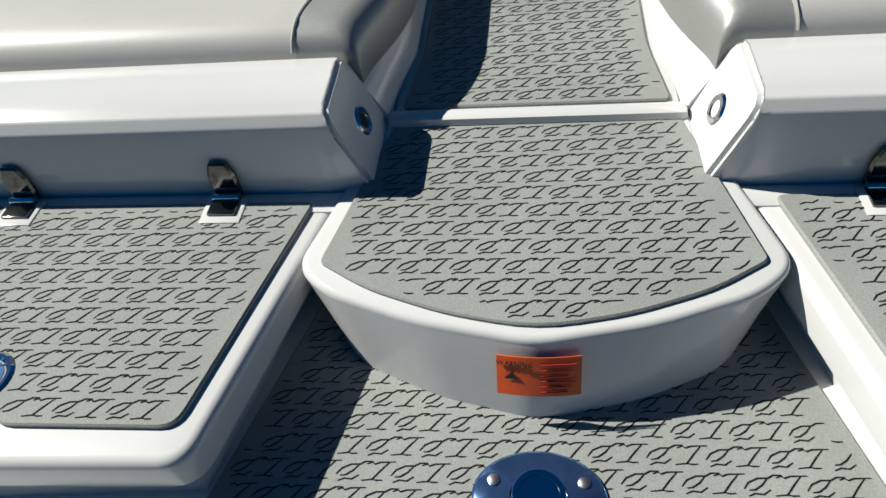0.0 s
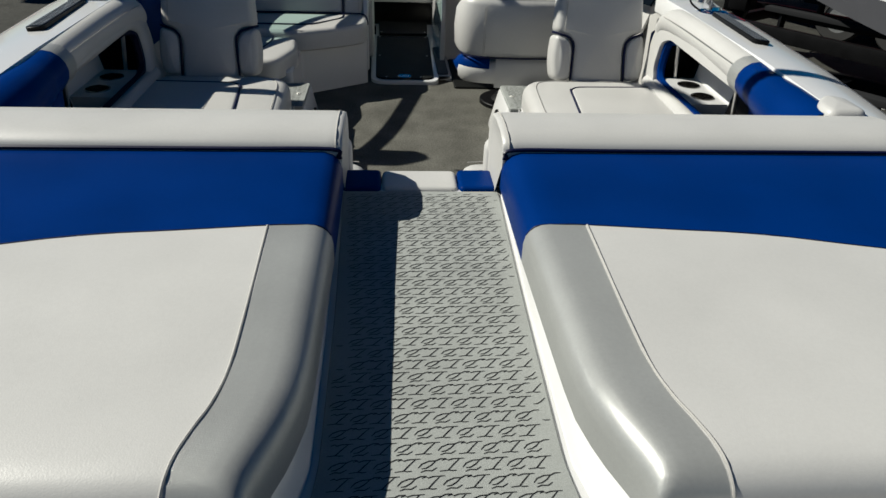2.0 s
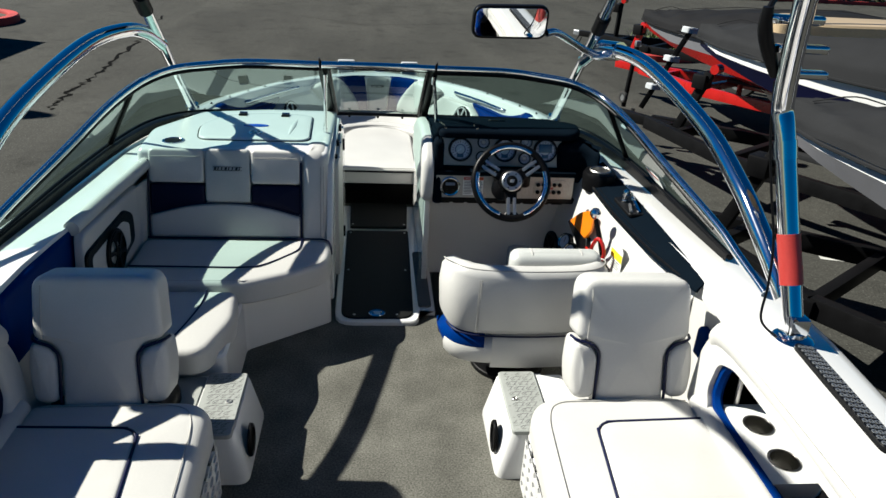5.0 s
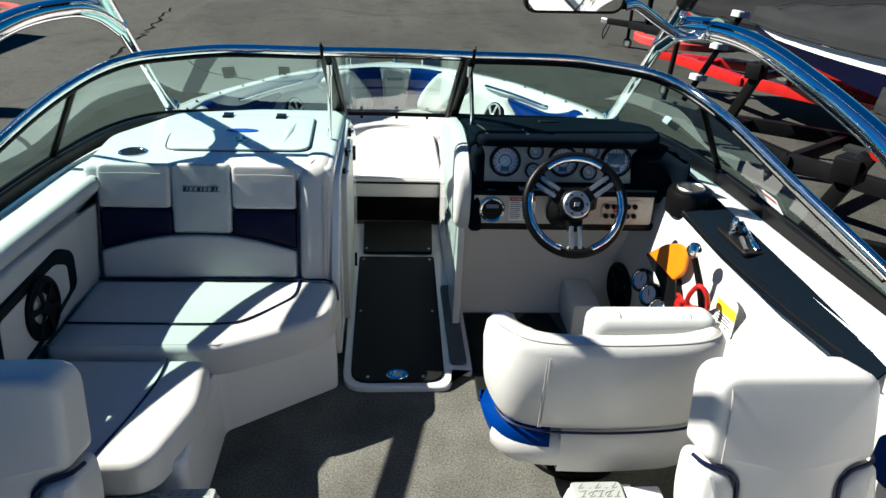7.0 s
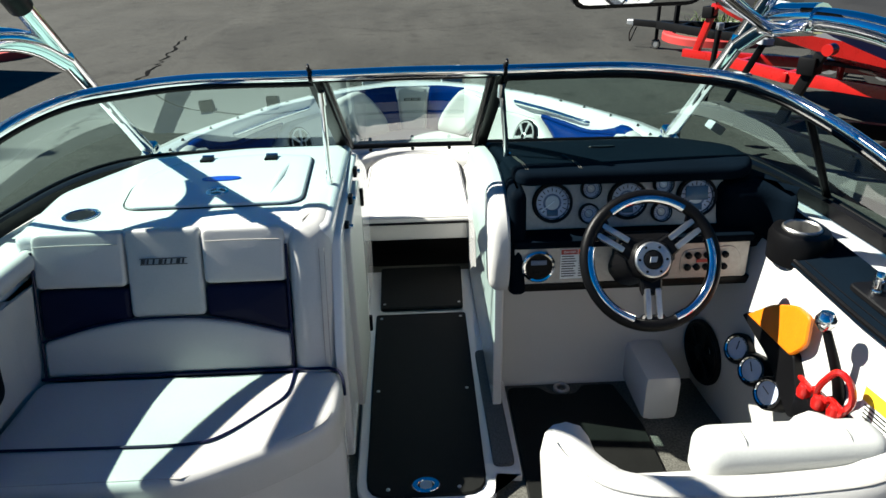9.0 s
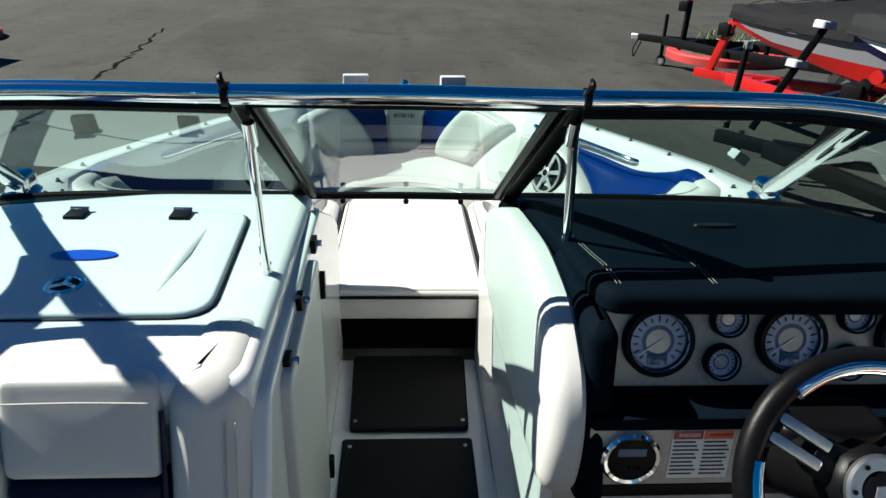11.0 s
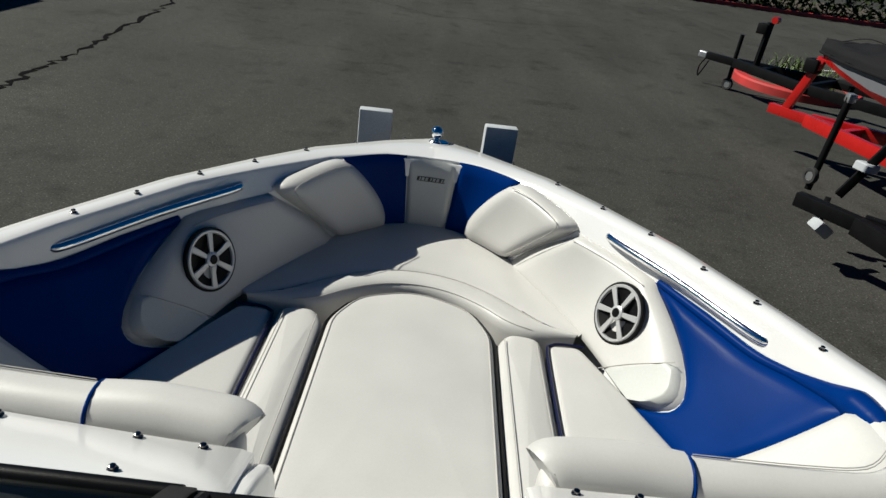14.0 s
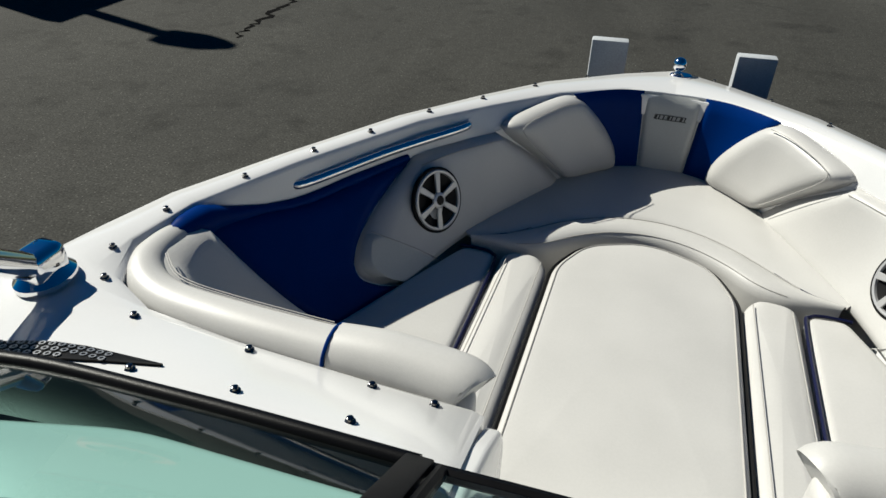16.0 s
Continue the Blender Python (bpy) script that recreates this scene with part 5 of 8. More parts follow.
part("sheet", slab([(0.29, 3.34, 0.02), (0.295, 3.915, 0.02), (0.40, 3.915, 0.02), (0.44, 3.87, 0.02), (0.52, 3.87, 0.02), (0.55, 3.915, 0.02), (0.66, 3.915, 0.02), (0.70, 3.7, 0.02), (0.70, 3.34, 0.02)], 0.0, 0.012, 0.003, 0.02), RUBBER, dm)
part("drain", disc(0.028, 0.012, 0.003, 24, Matrix.Translation((0.48, 3.905, 0.002)), hole=0.016), BRUSHED, dm)


# ---- port console ----
con = thing("port_console", "white moulded console with a locker lid and a steel cup holder", "console", (-0.6, 4.1, 0.0))
part("body", slab([(-1.0, 3.82), (-0.228, 3.82), (-0.228, 4.41), (-0.85, 4.40)], 0.0, 0.69, 0.01), GEL, con)
part("top", cushion([(-1.075, 3.71, 0.03), (-0.222, 3.71, 0.03), (-0.222, 4.48, 0.01), (-0.60, 4.475, 0.05), (-0.93, 4.39, 0.05), (-1.10, 4.05, 0.05)], 0.645, 0.727, 0.024, 0.0), GEL, con)
lid_ol = [(-0.325, 3.885, 0.06), (-0.345, 4.325, 0.05), (-0.56, 4.36, 0.1), (-0.80, 4.29, 0.08), (-0.88, 4.10, 0.08), (-0.84, 3.875, 0.06)]
lid = part("locker_lid", cushion(lid_ol, 0.720, 0.7375, 0.008, 0.002, m=None), GEL, con, "raised white locker lid")
seam([(p.x, p.y, 0.7285) for p in inset(rounded(lid_ol, 0.05), -0.004)], 0.0020, STEEL, lid, "gasket", closed=True, n=1)
part("rib", tube([(-0.415, 4.235, 0.735), (-0.425, 4.10, 0.738), (-0.43, 3.955, 0.736)], [0.006, 0.014, 0.006], 5, 10, flat=0.5), GEL, lid)
for x in (-0.703, -0.485):
    hg = part("hinge", box(x - 0.02, x + 0.02, 4.27, 4.315, 0.734, 0.746, 0.004), STEEL, lid, "dark hinge")
    part("pin", tube([(x - 0.02, 4.315, 0.744), (x + 0.02, 4.315, 0.744)], 0.006, 1, 8), CHROME, hg)
part("oval_plate", disc(0.062, 0.004, 0.0015, 40, Matrix.Translation((-0.605, 4.092, 0.7385)) @ Matrix.Diagonal((1, 0.36, 1, 1))), GELB, lid, "blue oval emblem plate")
lt = part("latch", disc(0.034, 0.005, 0.002, 32, Matrix.Translation((-0.590, 3.975, 0.738)), hole=0.024), CHROME, lid, "round chrome latch")
part("latch_well", disc(0.0245, 0.002, 0.0005, 24, Matrix.Translation((-0.590, 3.975, 0.738))), STEEL, lt)
for a in (90, 210, 330):
    part("latch_arm", box(0.0, 0.024, -0.005, 0.005, 0.0, 0.005, 0.0015, m=Matrix.Translation((-0.590, 3.975, 0.739)) @ pose(0, 0, 0, 0, 0, a)), CHROME, lt)
cup = part("cup_holder", turned([(0.050, -0.002), (0.050, 0.003), (0.044, 0.005), (0.041, 0.002), (0.040, 0.0012), (0.001, 0.0012)], 32, Matrix.Translation((-0.945, 3.85, 0.727))), CHROME, con, "steel cup holder")
# flat black disc stands in for the shaded depth of the cup
part("cup_shade_disc", disc(0.039, 0.0016, 0.0003, 28, Matrix.Translation((-0.945, 3.85, 0.7275))), STEEL, cup)
# walk-through side with its folded door
part("passage_wall", cushion([(3.60, 0.02, 0.02), (3.60, 0.36, 0.02), (3.735, 0.69, 0.03), (4.40, 0.712, 0.02), (4.56, 0.640, 0.02), (4.70, 0.575, 0.02), (4.79, 0.52, 0.02), (4.82, 0.46, 0.02), (4.82, 0.02, 0.02)], 0.0, 0.03, 0.01, 0.0, m=frame_m((-0.232, 0, 0), (0, 1, 0), (0, 0, 1))), GEL, con, "white passage wall")
door = part("passage_door", cushion([(3.80, 0.05, 0.02), (3.80, 0.66, 0.03), (4.20, 0.69, 0.03), (4.20, 0.05, 0.02)], 0.0, 0.022, 0.006, 0.0, m=frame_m((-0.205, 0, 0), (0, 1, 0), (0, 0, 1))), CREAM, con, "folded cream walk-through door")
for z in (0.62, 0.12):
    part("door_hinge", box(-0.186, -0.172, 4.19, 4.21, z - 0.03, z + 0.03, 0.003), STEEL, door)
for y, z in ((3.86, 0.66), (4.02, 0.685), (4.24, 0.70)):
    lk = part("catch", box(-0.204, -0.190, y - 0.024, y + 0.010, z - 0.016, z + 0.016, 0.004), STEEL, con, "dark catch with a chrome knob")
    part("knob", tube([(-0.192, y, z), (-0.180, y, z)], 0.007, 1, 10), CHROME, lk)


# ---- helm ----
helm = thing("helm_console", "black padded helm dash with steel gauge panels", "dashboard", (0.6, 3.9, 0.0))
part("knee_wall", grid([[Vector((x, y, z)) for x in (0.235, 0.5, 0.8, 1.05)] for y, z in ((3.78, 0.53), (3.84, 0.48), (3.93, 0.30), (3.96, 0.15), (3.96, 0.0))], 0.02), GEL, helm, "white knee wall")
part("wheel_well", box(0.70, 0.82, 3.72, 3.98, 0.0, 0.17, 0.03), GEL, helm)
part("passage_wall", cushion([(3.80, 0.02, 0.02), (3.80, 0.585, 0.02), (4.68, 0.585, 0.02), (4.79, 0.52, 0.02), (4.82, 0.46, 0.02), (4.82, 0.02, 0.02)], 0.0, 0.03, 0.01, 0.0, m=frame_m((0.232, 0, 0), (0, 1, 0), (0, 0, 1))), GEL, helm, "white passage wall")
part("side_pad", cushion([(3.70, 0.50, 0.05), (3.675, 0.62, 0.06), (3.70, 0.72, 0.08), (3.82, 0.79, 0.1), (4.02, 0.80, 0.1), (4.34, 0.745, 0.04), (4.57, 0.655, 0.04), (4.62, 0.46, 0.05), (4.0, 0.46, 0.1)], 0.0, 0.055, 0.03, 0.008, m=frame_m((0.262, 0, 0), (0, 1, 0), (0, 0, 1)) @ Matrix.Diagonal((1, 1, -1, 1))), CREAM, helm, "cream padded side")
seam([(0.208, y, z) for y, z in ((3.72, 0.66), (3.85, 0.60), (4.1, 0.56), (4.5, 0.54))], 0.0018, STITCH, helm, "stitched_seam")
part("hood", cushion([(0.288, 3.765, 0.04), (0.275, 4.00), (0.28, 4.50, 0.04), (0.62, 4.49, 0.1), (0.90, 4.38, 0.1), (1.04, 4.12, 0.1), (0.985, 3.86, 0.08), (0.93, 3.76, 0.05)], 0.800, 0.836, 0.018, 0.0, n=8, shape=lambda c: Vector((c.x, c.y, c.z - 0.165 * max(0.0, c.y - 3.85) - 0.12 * max(0.0, c.y - 4.3)))), DASH, helm, "black padded hood")
part("dash_body", slab([(0.275, 3.835), (0.275, 4.28), (0.62, 4.28), (0.90, 4.08), (0.98, 3.84)], 0.50, 0.735, 0.01), DASH, helm)
part("right_wing", cushion([(0.86, 3.74, 0.04), (0.99, 3.74, 0.05), (1.04, 3.66, 0.05), (1.06, 3.80, 0.05), (0.98, 4.0, 0.05), (0.86, 4.0, 0.05)], 0.60, 0.79, 0.04, 0.0), DASH, helm)
part("left_cheek", cushion([(0.262, 3.69, 0.02), (0.262, 3.98, 0.02), (0.31, 3.98, 0.02), (0.31, 3.69, 0.02)], 0.50, 0.80, 0.025, 0.0, shape=lambda c: Vector((c.x, c.y + 0.2 * max(0, c.z - 0.6), c.z))), DASH, helm)
part("defroster", disc(0.045, 0.008, 0.003, 28, Matrix.Translation((0.615, 4.13, 0.787)) @ pose(0, 0, 0, -10) @ Matrix.Diagonal((1, 0.35, 1, 1))), BLACK, helm)
for x in (0.312, 0.318, 0.462, 0.468):
    seam([(x + 0.004, 3.80, 0.8365), (x, 3.86, 0.836), (x - 0.003, 3.93, 0.8235), (x - 0.006, 4.0, 0.812)], 0.0008, CARPET, helm, "stitched_seam")
gm = frame_m((0.305, 3.776, 0.665), (1, 0, 0), (0, 0.28, 1))
part("gauge_panel", slab([(0.0, 0.0, 0.01), (-0.002, 0.148, 0.02), (0.02, 0.162, 0.02), (0.575, 0.162, 0.01), (0.578, 0.0, 0.01)], -0.01, 0.004, 0.002, 0.01, m=gm), PANEL, helm, "brushed steel gauge panel")
part("ledge", box(0.275, 0.945, 3.695, 3.79, 0.640, 0.664, 0.008), DASH, helm)
part("ledge_cap", cushion([(0.55, 3.66), (0.55, 3.75), (0.72, 3.75), (0.72, 3.66)], 0.60, 0.668, 0.02, 0.0, 0.02), BLACK, helm)
lm = frame_m((0.275, 3.704, 0.530), (1, 0, 0), (0, 0.05, 1))
part("switch_panel", slab([(0.0, 0.0, 0.008), (0.0, 0.112, 0.01), (0.665, 0.112, 0.01), (0.665, 0.0, 0.01)], -0.02, 0.003, 0.002, 0.01, m=lm), PANEL, helm, "brushed steel lower panel")
part("under_shelf", box(0.262, 0.97, 3.70, 3.82, 0.505, 0.530, 0.006), BLACK, helm)
for i in range(9):
    part("vent_slot", box(0.30 + i * 0.07, 0.355 + i * 0.07, 3.772, 3.79, 0.472, 0.500, 0.003), BLACK, helm)


def gauge(u, v, r, face=DIAL, needle=40.0):
    m = gm @ Matrix.Translation((u, v, 0.004))
    g = part("gauge", turned([(r, -0.004), (r, 0.012), (r * 0.96, 0.016), (r * 0.84, 0.014), (r * 0.80, 0.006)], 32, m, close=False), STEEL, helm, "round gauge with a black bezel")
    part("chrome_ring", turned([(r * 0.845, 0.012), (r * 0.825, 0.0152), (r * 0.80, 0.011)], 32, m, close=False), CHROME, g)
    part("dial", disc(r * 0.90, 0.004, 0.001, 32, m), face, g)
    part("number_band", turned([(r * 0.77, 0.0035), (r * 0.76, 0.0048), (r * 0.46, 0.0048), (r * 0.45, 0.0035)], 32, m, close=False), DIALPALE, g, "pale band of numbers")
    part("centre_disc", disc(r * 0.36, 0.0055, 0.001, 28, m), BRUSHED, g)
    ticks = []
    for i in range(15):
        mm = m @ Matrix.Rotation(radians(225 - i * 19.3), 4, "Z")
        ticks.append(box(r * 0.56, r * (0.74 if i % 2 else 0.68), -r * 0.022, r * 0.022, 0.0045, 0.0058, 0, m=mm))
    part("tick_marks", joined(*ticks), INK, g, smooth=0)
    part("needle", box(-r * 0.12, r * 0.7, -r * 0.022, r * 0.022, 0.006, 0.0075, 0, m=m @ Matrix.Rotation(radians(needle), 4, "Z")), PAPER, g, smooth=0)
    if r > 0.05:
        part("readout", box(-r * 0.28, r * 0.28, -r * 0.66, -r * 0.36, 0.004, 0.0068, 0.001, m=m), SCREEN, g)
    return g


gauge(0.086, 0.076, 0.057, needle=215)
gauge(0.300, 0.078, 0.057, needle=215)
ga = gauge(0.497, 0.080, 0.058, needle=215)
part("screen", box(-0.032, 0.032, -0.016, 0.024, 0.006, 0.010, 0.001, m=gm @ Matrix.Translation((0.497, 0.086, 0.004))), SCREEN, ga, "dark blue display")
for u, v in ((0.196, 0.112), (0.190, 0.042), (0.402, 0.118), (0.397, 0.040)):
    gauge(u, v, 0.0295, needle=140)
for u, mt in ((0.245, TAGRED), (0.353, ORANGE)):
    part("warning_lamp", turned([(0.008, 0.0), (0.008, 0.006), (0.005, 0.009), (0.0005, 0.0095)], 16, gm @ Matrix.Translation((u, 0.142, 0.004))), mt, helm, "small round warning lamp")

st = part("stereo_remote", turned([(0.047, 0.0), (0.047, 0.008), (0.043, 0.012), (0.038, 0.010), (0.037, 0.006)], 36, lm @ Matrix.Translation((0.068, 0.056, 0.003)), close=False), CHROME, helm, "round black stereo control with a chrome ring")
part("face", disc(0.038, 0.008, 0.002, 32, lm @ Matrix.Translation((0.068, 0.056, 0.003))), BLACK, st)
part("display", box(-0.022, 0.022, 0.006, 0.020, 0.007, 0.0095, 0.001, m=lm @ Matrix.Translation((0.068, 0.056, 0.003))), DIAL, st)
for i in (-1, 0, 1):
    part("button", turned([(0.004, 0.007), (0.004, 0.010), (0.0005, 0.0105)], 10, lm @ Matrix.Translation((0.068 + i * 0.014, 0.038, 0.003))), STEEL, st)
dl = part("danger_label", box(0.130, 0.226, 0.014, 0.104, 0.003, 0.0045, 0, m=lm), PAPER, helm, "white label with red and orange headings", smooth=0)
part("red_heading", box(0.131, 0.177, 0.088, 0.103, 0.004, 0.0053, 0, m=lm), TAGRED, dl, smooth=0)
part("orange_heading", box(0.179, 0.225, 0.088, 0.103, 0.004, 0.0053, 0, m=lm), ORANGE, dl, smooth=0)
writing("danger_word", "DANGER", 0.0085, lm @ Matrix.Translation((0.156, 0.0955, 0.0056)), PAPER, dl, 0.0003)
writing("warning_word", "WARNING", 0.0075, lm @ Matrix.Translation((0.204, 0.0955, 0.0056)), INK, dl, 0.0003)
for i in range(9):
    for x0 in (0.133, 0.181):
        part("print_line", box(x0, x0 + 0.034 + (i * 7 % 5) * 0.0018, 0.081 - i * 0.0075, 0.084 - i * 0.0075, 0.004, 0.0051, 0, m=lm), INK, dl, smooth=0)
pod = part("switch_pod", slab([(0.47, 0.018, 0.02), (0.47, 0.088, 0.03), (0.62, 0.098, 0.02), (0.645, 0.06, 0.02), (0.64, 0.012, 0.02)], 0.002, 0.006, 0.001, 0.02, m=lm), PANEL, helm, "switch cluster")
for i in range(5):
    for j in range(2):
        part("switch", turned([(0.0095, 0.004), (0.0095, 0.011), (0.006, 0.014), (0.0005, 0.0145)], 14, lm @ Matrix.Translation((0.490 + i * 0.026, 0.073 - j * 0.036, 0.004))), BLACK, pod)
part("stop_bar", box(0.515, 0.565, 0.050, 0.060, 0.004, 0.009, 0.002, m=lm), TAGRED, pod, "red stop bar")


# steering wheel
def steering():
    t = thing("steering_wheel", "black and chrome steering wheel with three double spokes", "steering wheel", (0.60, 3.55, 0.67))
    m = frame_m((0.600, 3.545, 0.672), (1, 0, 0), (0, 0.5, 0.87))
    R = 0.166

    def arc(a0, a1, z=0.0, k=14):
        return [m @ Vector((R * math.cos(radians(a0 + (a1 - a0) * i / k)), R * math.sin(radians(a0 + (a1 - a0) * i / k)), z)) for i in range(k + 1)]

    part("rim", tube(arc(0, 352.5, 0.0, 47), 0.0165, 1, 12, closed=True), BLACK, t, "black leather-wrapped rim")
    for a0, a1 in ((55, 128), (166, 250), (290, 378)):
        ring = [m @ Vector((0.1575 * math.cos(radians(a0 + (a1 - a0) * i / 16)), 0.1575 * math.sin(radians(a0 + (a1 - a0) * i / 16)), 0.006)) for i in range(17)]
        part("rim_inlay", tube(ring, 0.0125, 1, 10), CHROME, t, "polished steel inlay of the rim")
    for a in (35, 147, 270):
        q = m @ Matrix.Rotation(radians(a), 4, "Z")
        part("spoke_arm", slab([(0.02, -0.030), (0.075, -0.026), (0.090, -0.020), (0.090, 0.020), (0.075, 0.026), (0.02, 0.030)], -0.022, 0.004, 0.005, m=q), BLACK, t)
        part("spoke_end", slab([(0.138, -0.026), (0.160, -0.040), (0.160, 0.040), (0.138, 0.026)], -0.012, 0.008, 0.005, m=q), BLACK, t)
        for d in (-0.014, 0.014):
            part("spoke", box(0.072, 0.150, d - 0.0075, d + 0.0075, -0.010, 0.009, 0.004, m=q), BRUSHED, t, "brushed steel spoke")
    part("boss", turned([(0.058, -0.03), (0.058, 0.006), (0.05, 0.016), (0.03, 0.018)], 8, m), BLACK, t)
    part("horn_ring", turned([(0.046, 0.014), (0.046, 0.022), (0.042, 0.025), (0.026, 0.024), (0.024, 0.018)], 36, m, close=False), BRUSHED, t)
    for i in range(6):
        part("bolt", turned([(0.0035, 0.022), (0.0035, 0.0265), (0.0005, 0.027)], 8, m @ Matrix.Rotation(i * math.pi / 3, 4, "Z") @ Matrix.Translation((0.035, 0, 0))), STEEL, t)
    part("centre_cap", turned([(0.025, 0.016), (0.025, 0.022), (0.018, 0.026), (0.0005, 0.027)], 28, m), BLACK, t)
    part("emblem", slab([(-0.011, -0.007), (0.007, -0.007), (0.011, 0.007), (-0.007, 0.007)], 0.0265, 0.028, 0.0004, m=m), BRUSHED, t)
    part("column", tube([m @ Vector((0, 0, -0.02)), m @ Vector((0, 0, -0.19))], [0.045, 0.06], 2, 16), BLACK, t)


steering()

# starboard side: arm pad, cup holder, throttle, side pocket gear
arm = thing("arm_pad", "black padded arm rest along the helm side", "arm rest", (1.05, 3.1, 0.62))
part("pad", grid([[Vector((x, y, z)) for x, z in ((a, za), (a + 0.004, za + 0.012), (b, zb + 0.012), (b + 0.004, zb))] for y, a, za, b, zb in ((3.80, 0.985, 0.640, 1.10, 0.680), (3.6, 0.985, 0.632, 1.115, 0.672), (3.3, 0.995, 0.622, 1.12, 0.664), (3.0, 1.02, 0.617, 1.12, 0.660), (2.75, 1.06, 0.615, 1.12, 0.654), (2.64, 1.09, 0.618, 1.118, 0.648))], 0.01), DASH, arm, smooth=60)
seam([(0.99, 3.7, 0.646), (1.0, 3.3, 0.634), (1.03, 3.0, 0.63), (1.07, 2.76, 0.628), (1.105, 2.66, 0.63)], 0.006, BLACK, arm, "edge_roll")
seam([(1.01, 3.55, 0.650), (1.02, 3.3, 0.645), (1.045, 3.0, 0.640), (1.08, 2.78, 0.637)], 0.0014, BLACK, arm, "stitched_seam")
ch = thing("cup_holder", "black cup holder with a steel cup on the helm side", "cup holder", (1.03, 3.62, 0.64))
part("housing", turned([(0.075, -0.05), (0.078, 0.015), (0.07, 0.035), (0.055, 0.039), (0.046, 0.037), (0.044, 0.02)], 28, Matrix.Translation((1.035, 3.635, 0.665)) @ Matrix.Diagonal((1, 1.1, 1, 1)), close=False), BLACK, ch)
part("cup", turned([(0.050, 0.036), (0.050, 0.042), (0.046, 0.046), (0.042, 0.042), (0.040, -0.01), (0.036, -0.045), (0.001, -0.045), (0.001, -0.048), (0.043, -0.048)], 32, Matrix.Translation((1.035, 3.635, 0.665)), close=False), BRUSHED, ch)
th = thing("throttle_catch", "chrome ribbed lever on the arm rest", "lever", (1.065, 3.32, 0.65))
part("base_plate", slab([(1.035, 3.20, 0.02), (1.03, 3.40, 0.02), (1.10, 3.40, 0.02), (1.105, 3.20, 0.02)], 0.655, 0.668, 0.003, 0.02), STEEL, th)
part("ribbed_knob", turned([(0.012, 0.0), (0.014, 0.01), (0.012, 0.014), (0.014, 0.02), (0.012, 0.026), (0.014, 0.032), (0.012, 0.038), (0.013, 0.046), (0.008, 0.055), (0.0005, 0.056)], 16, Matrix.Translation((1.06, 3.34, 0.667))), CHROME, th)
part("fork", tube([(1.085, 3.22, 0.668), (1.08, 3.28, 0.690), (1.09, 3.35, 0.70)], 0.008, 4, 8), CHROME, th)
part("link", tube([(1.05, 3.22, 0.668), (1.07, 3.30, 0.672)], 0.007, 2, 8), BRUSHED, th)

ctl = thing("control_box", "chrome-knobbed throttle lever on an amber control plate", "throttle", (0.98, 3.45, 0.5))
part("amber_plate", slab([(-0.105, -0.02, 0.01), (-0.03, 0.055, 0.02), (0.05, 0.098, 0.02), (0.11, 0.098, 0.015), (0.135, 0.03, 0.02), (0.10, -0.02, 0.01)], 0.0, 0.012, 0.004, 0.02, m=frame_m((0.935, 3.5, 0.48), (0.08, -1, 0), (0.22, 0, 1))), AMBER, ctl, "amber plate")
part("back_plate", slab([(-0.13, -0.035, 0.01), (-0.105, -0.010, 0.01), (0.105, -0.012, 0.01), (0.20, -0.13, 0.015), (0.17, -0.155, 0.015), (0.03, -0.075, 0.03)], -0.02, 0.006, 0.003, 0.03, m=frame_m((0.935, 3.5, 0.48), (0.08, -1, 0), (0.22, 0, 1))), BLACK, ctl)
part("lever", tube([(0.975, 3.245, 0.44), (0.950, 3.25, 0.52), (0.925, 3.28, 0.61)], [0.016, 0.012, 0.010], 5, 10), BLACK, ctl)
part("knob", turned([(0.0005, -0.024), (0.014, -0.02), (0.023, -0.005), (0.023, 0.008), (0.014, 0.022), (0.0005, 0.025)], 20, Matrix.Translation((0.922, 3.288, 0.632))), CHROME, ctl, "chrome knob")
gp = thing("side_gauges", "three small black gauges on the helm side", "gauge", (0.95, 3.5, 0.3))
for i, (y, z, x) in enumerate(((3.60, 0.352, 0.905), (3.505, 0.345, 0.905), (3.41, 0.340, 0.905))):
    m = frame_m((x, y, z), (0.35, -1, 0.0), (0.45, 0.1, 1))
    g = part("gauge_cup", turned([(0.045, -0.05), (0.045, 0.004), (0.041, 0.010), (0.036, 0.008), (0.034, 0.003), (0.001, 0.003)], 26, m), BLACK, gp)
    part("dial", disc(0.032, 0.005, 0.001, 24, m), DIALPALE, g)
    part("needle", box(-0.004, 0.022, -0.0012, 0.0012, 0.005, 0.0065, 0, m=m @ Matrix.Rotation(radians(100 + 30 * i), 4, "Z")), INK, g, smooth=0)
    part("bezel", turned([(0.037, 0.008), (0.035, 0.0115), (0.0315, 0.009)], 26, m, close=False), CHROME, g)
hs = thing("helm_liner", "cream helm side panel with a black loudspeaker", "side panel", (1.0, 3.5, 0.1))
part("panel", grid([[Vector((x, y, z)) for x, z in ((a + 0.03, 0.0), (a, 0.2), (a, 0.45), (a + 0.06, 0.63))] for y, a in ((3.98, 0.92), (3.8, 0.93), (3.5, 0.955), (3.2, 0.99), (2.9, 1.05), (2.7, 1.09))], 0.012), CREAM, hs)
spoked_speaker("loudspeaker", frame_m((0.906, 3.815, 0.195), (0.12, -1, 0), (0, 0, 1)), 0.098, hs, STEEL)
va = thing("red_valves", "cluster of red valve handles and hoses", "valve", (0.95, 3.35, 0.3))
part("manifold", box(0.91, 1.0, 3.17, 3.32, 0.35, 0.425, 0.01), BLACK, va)
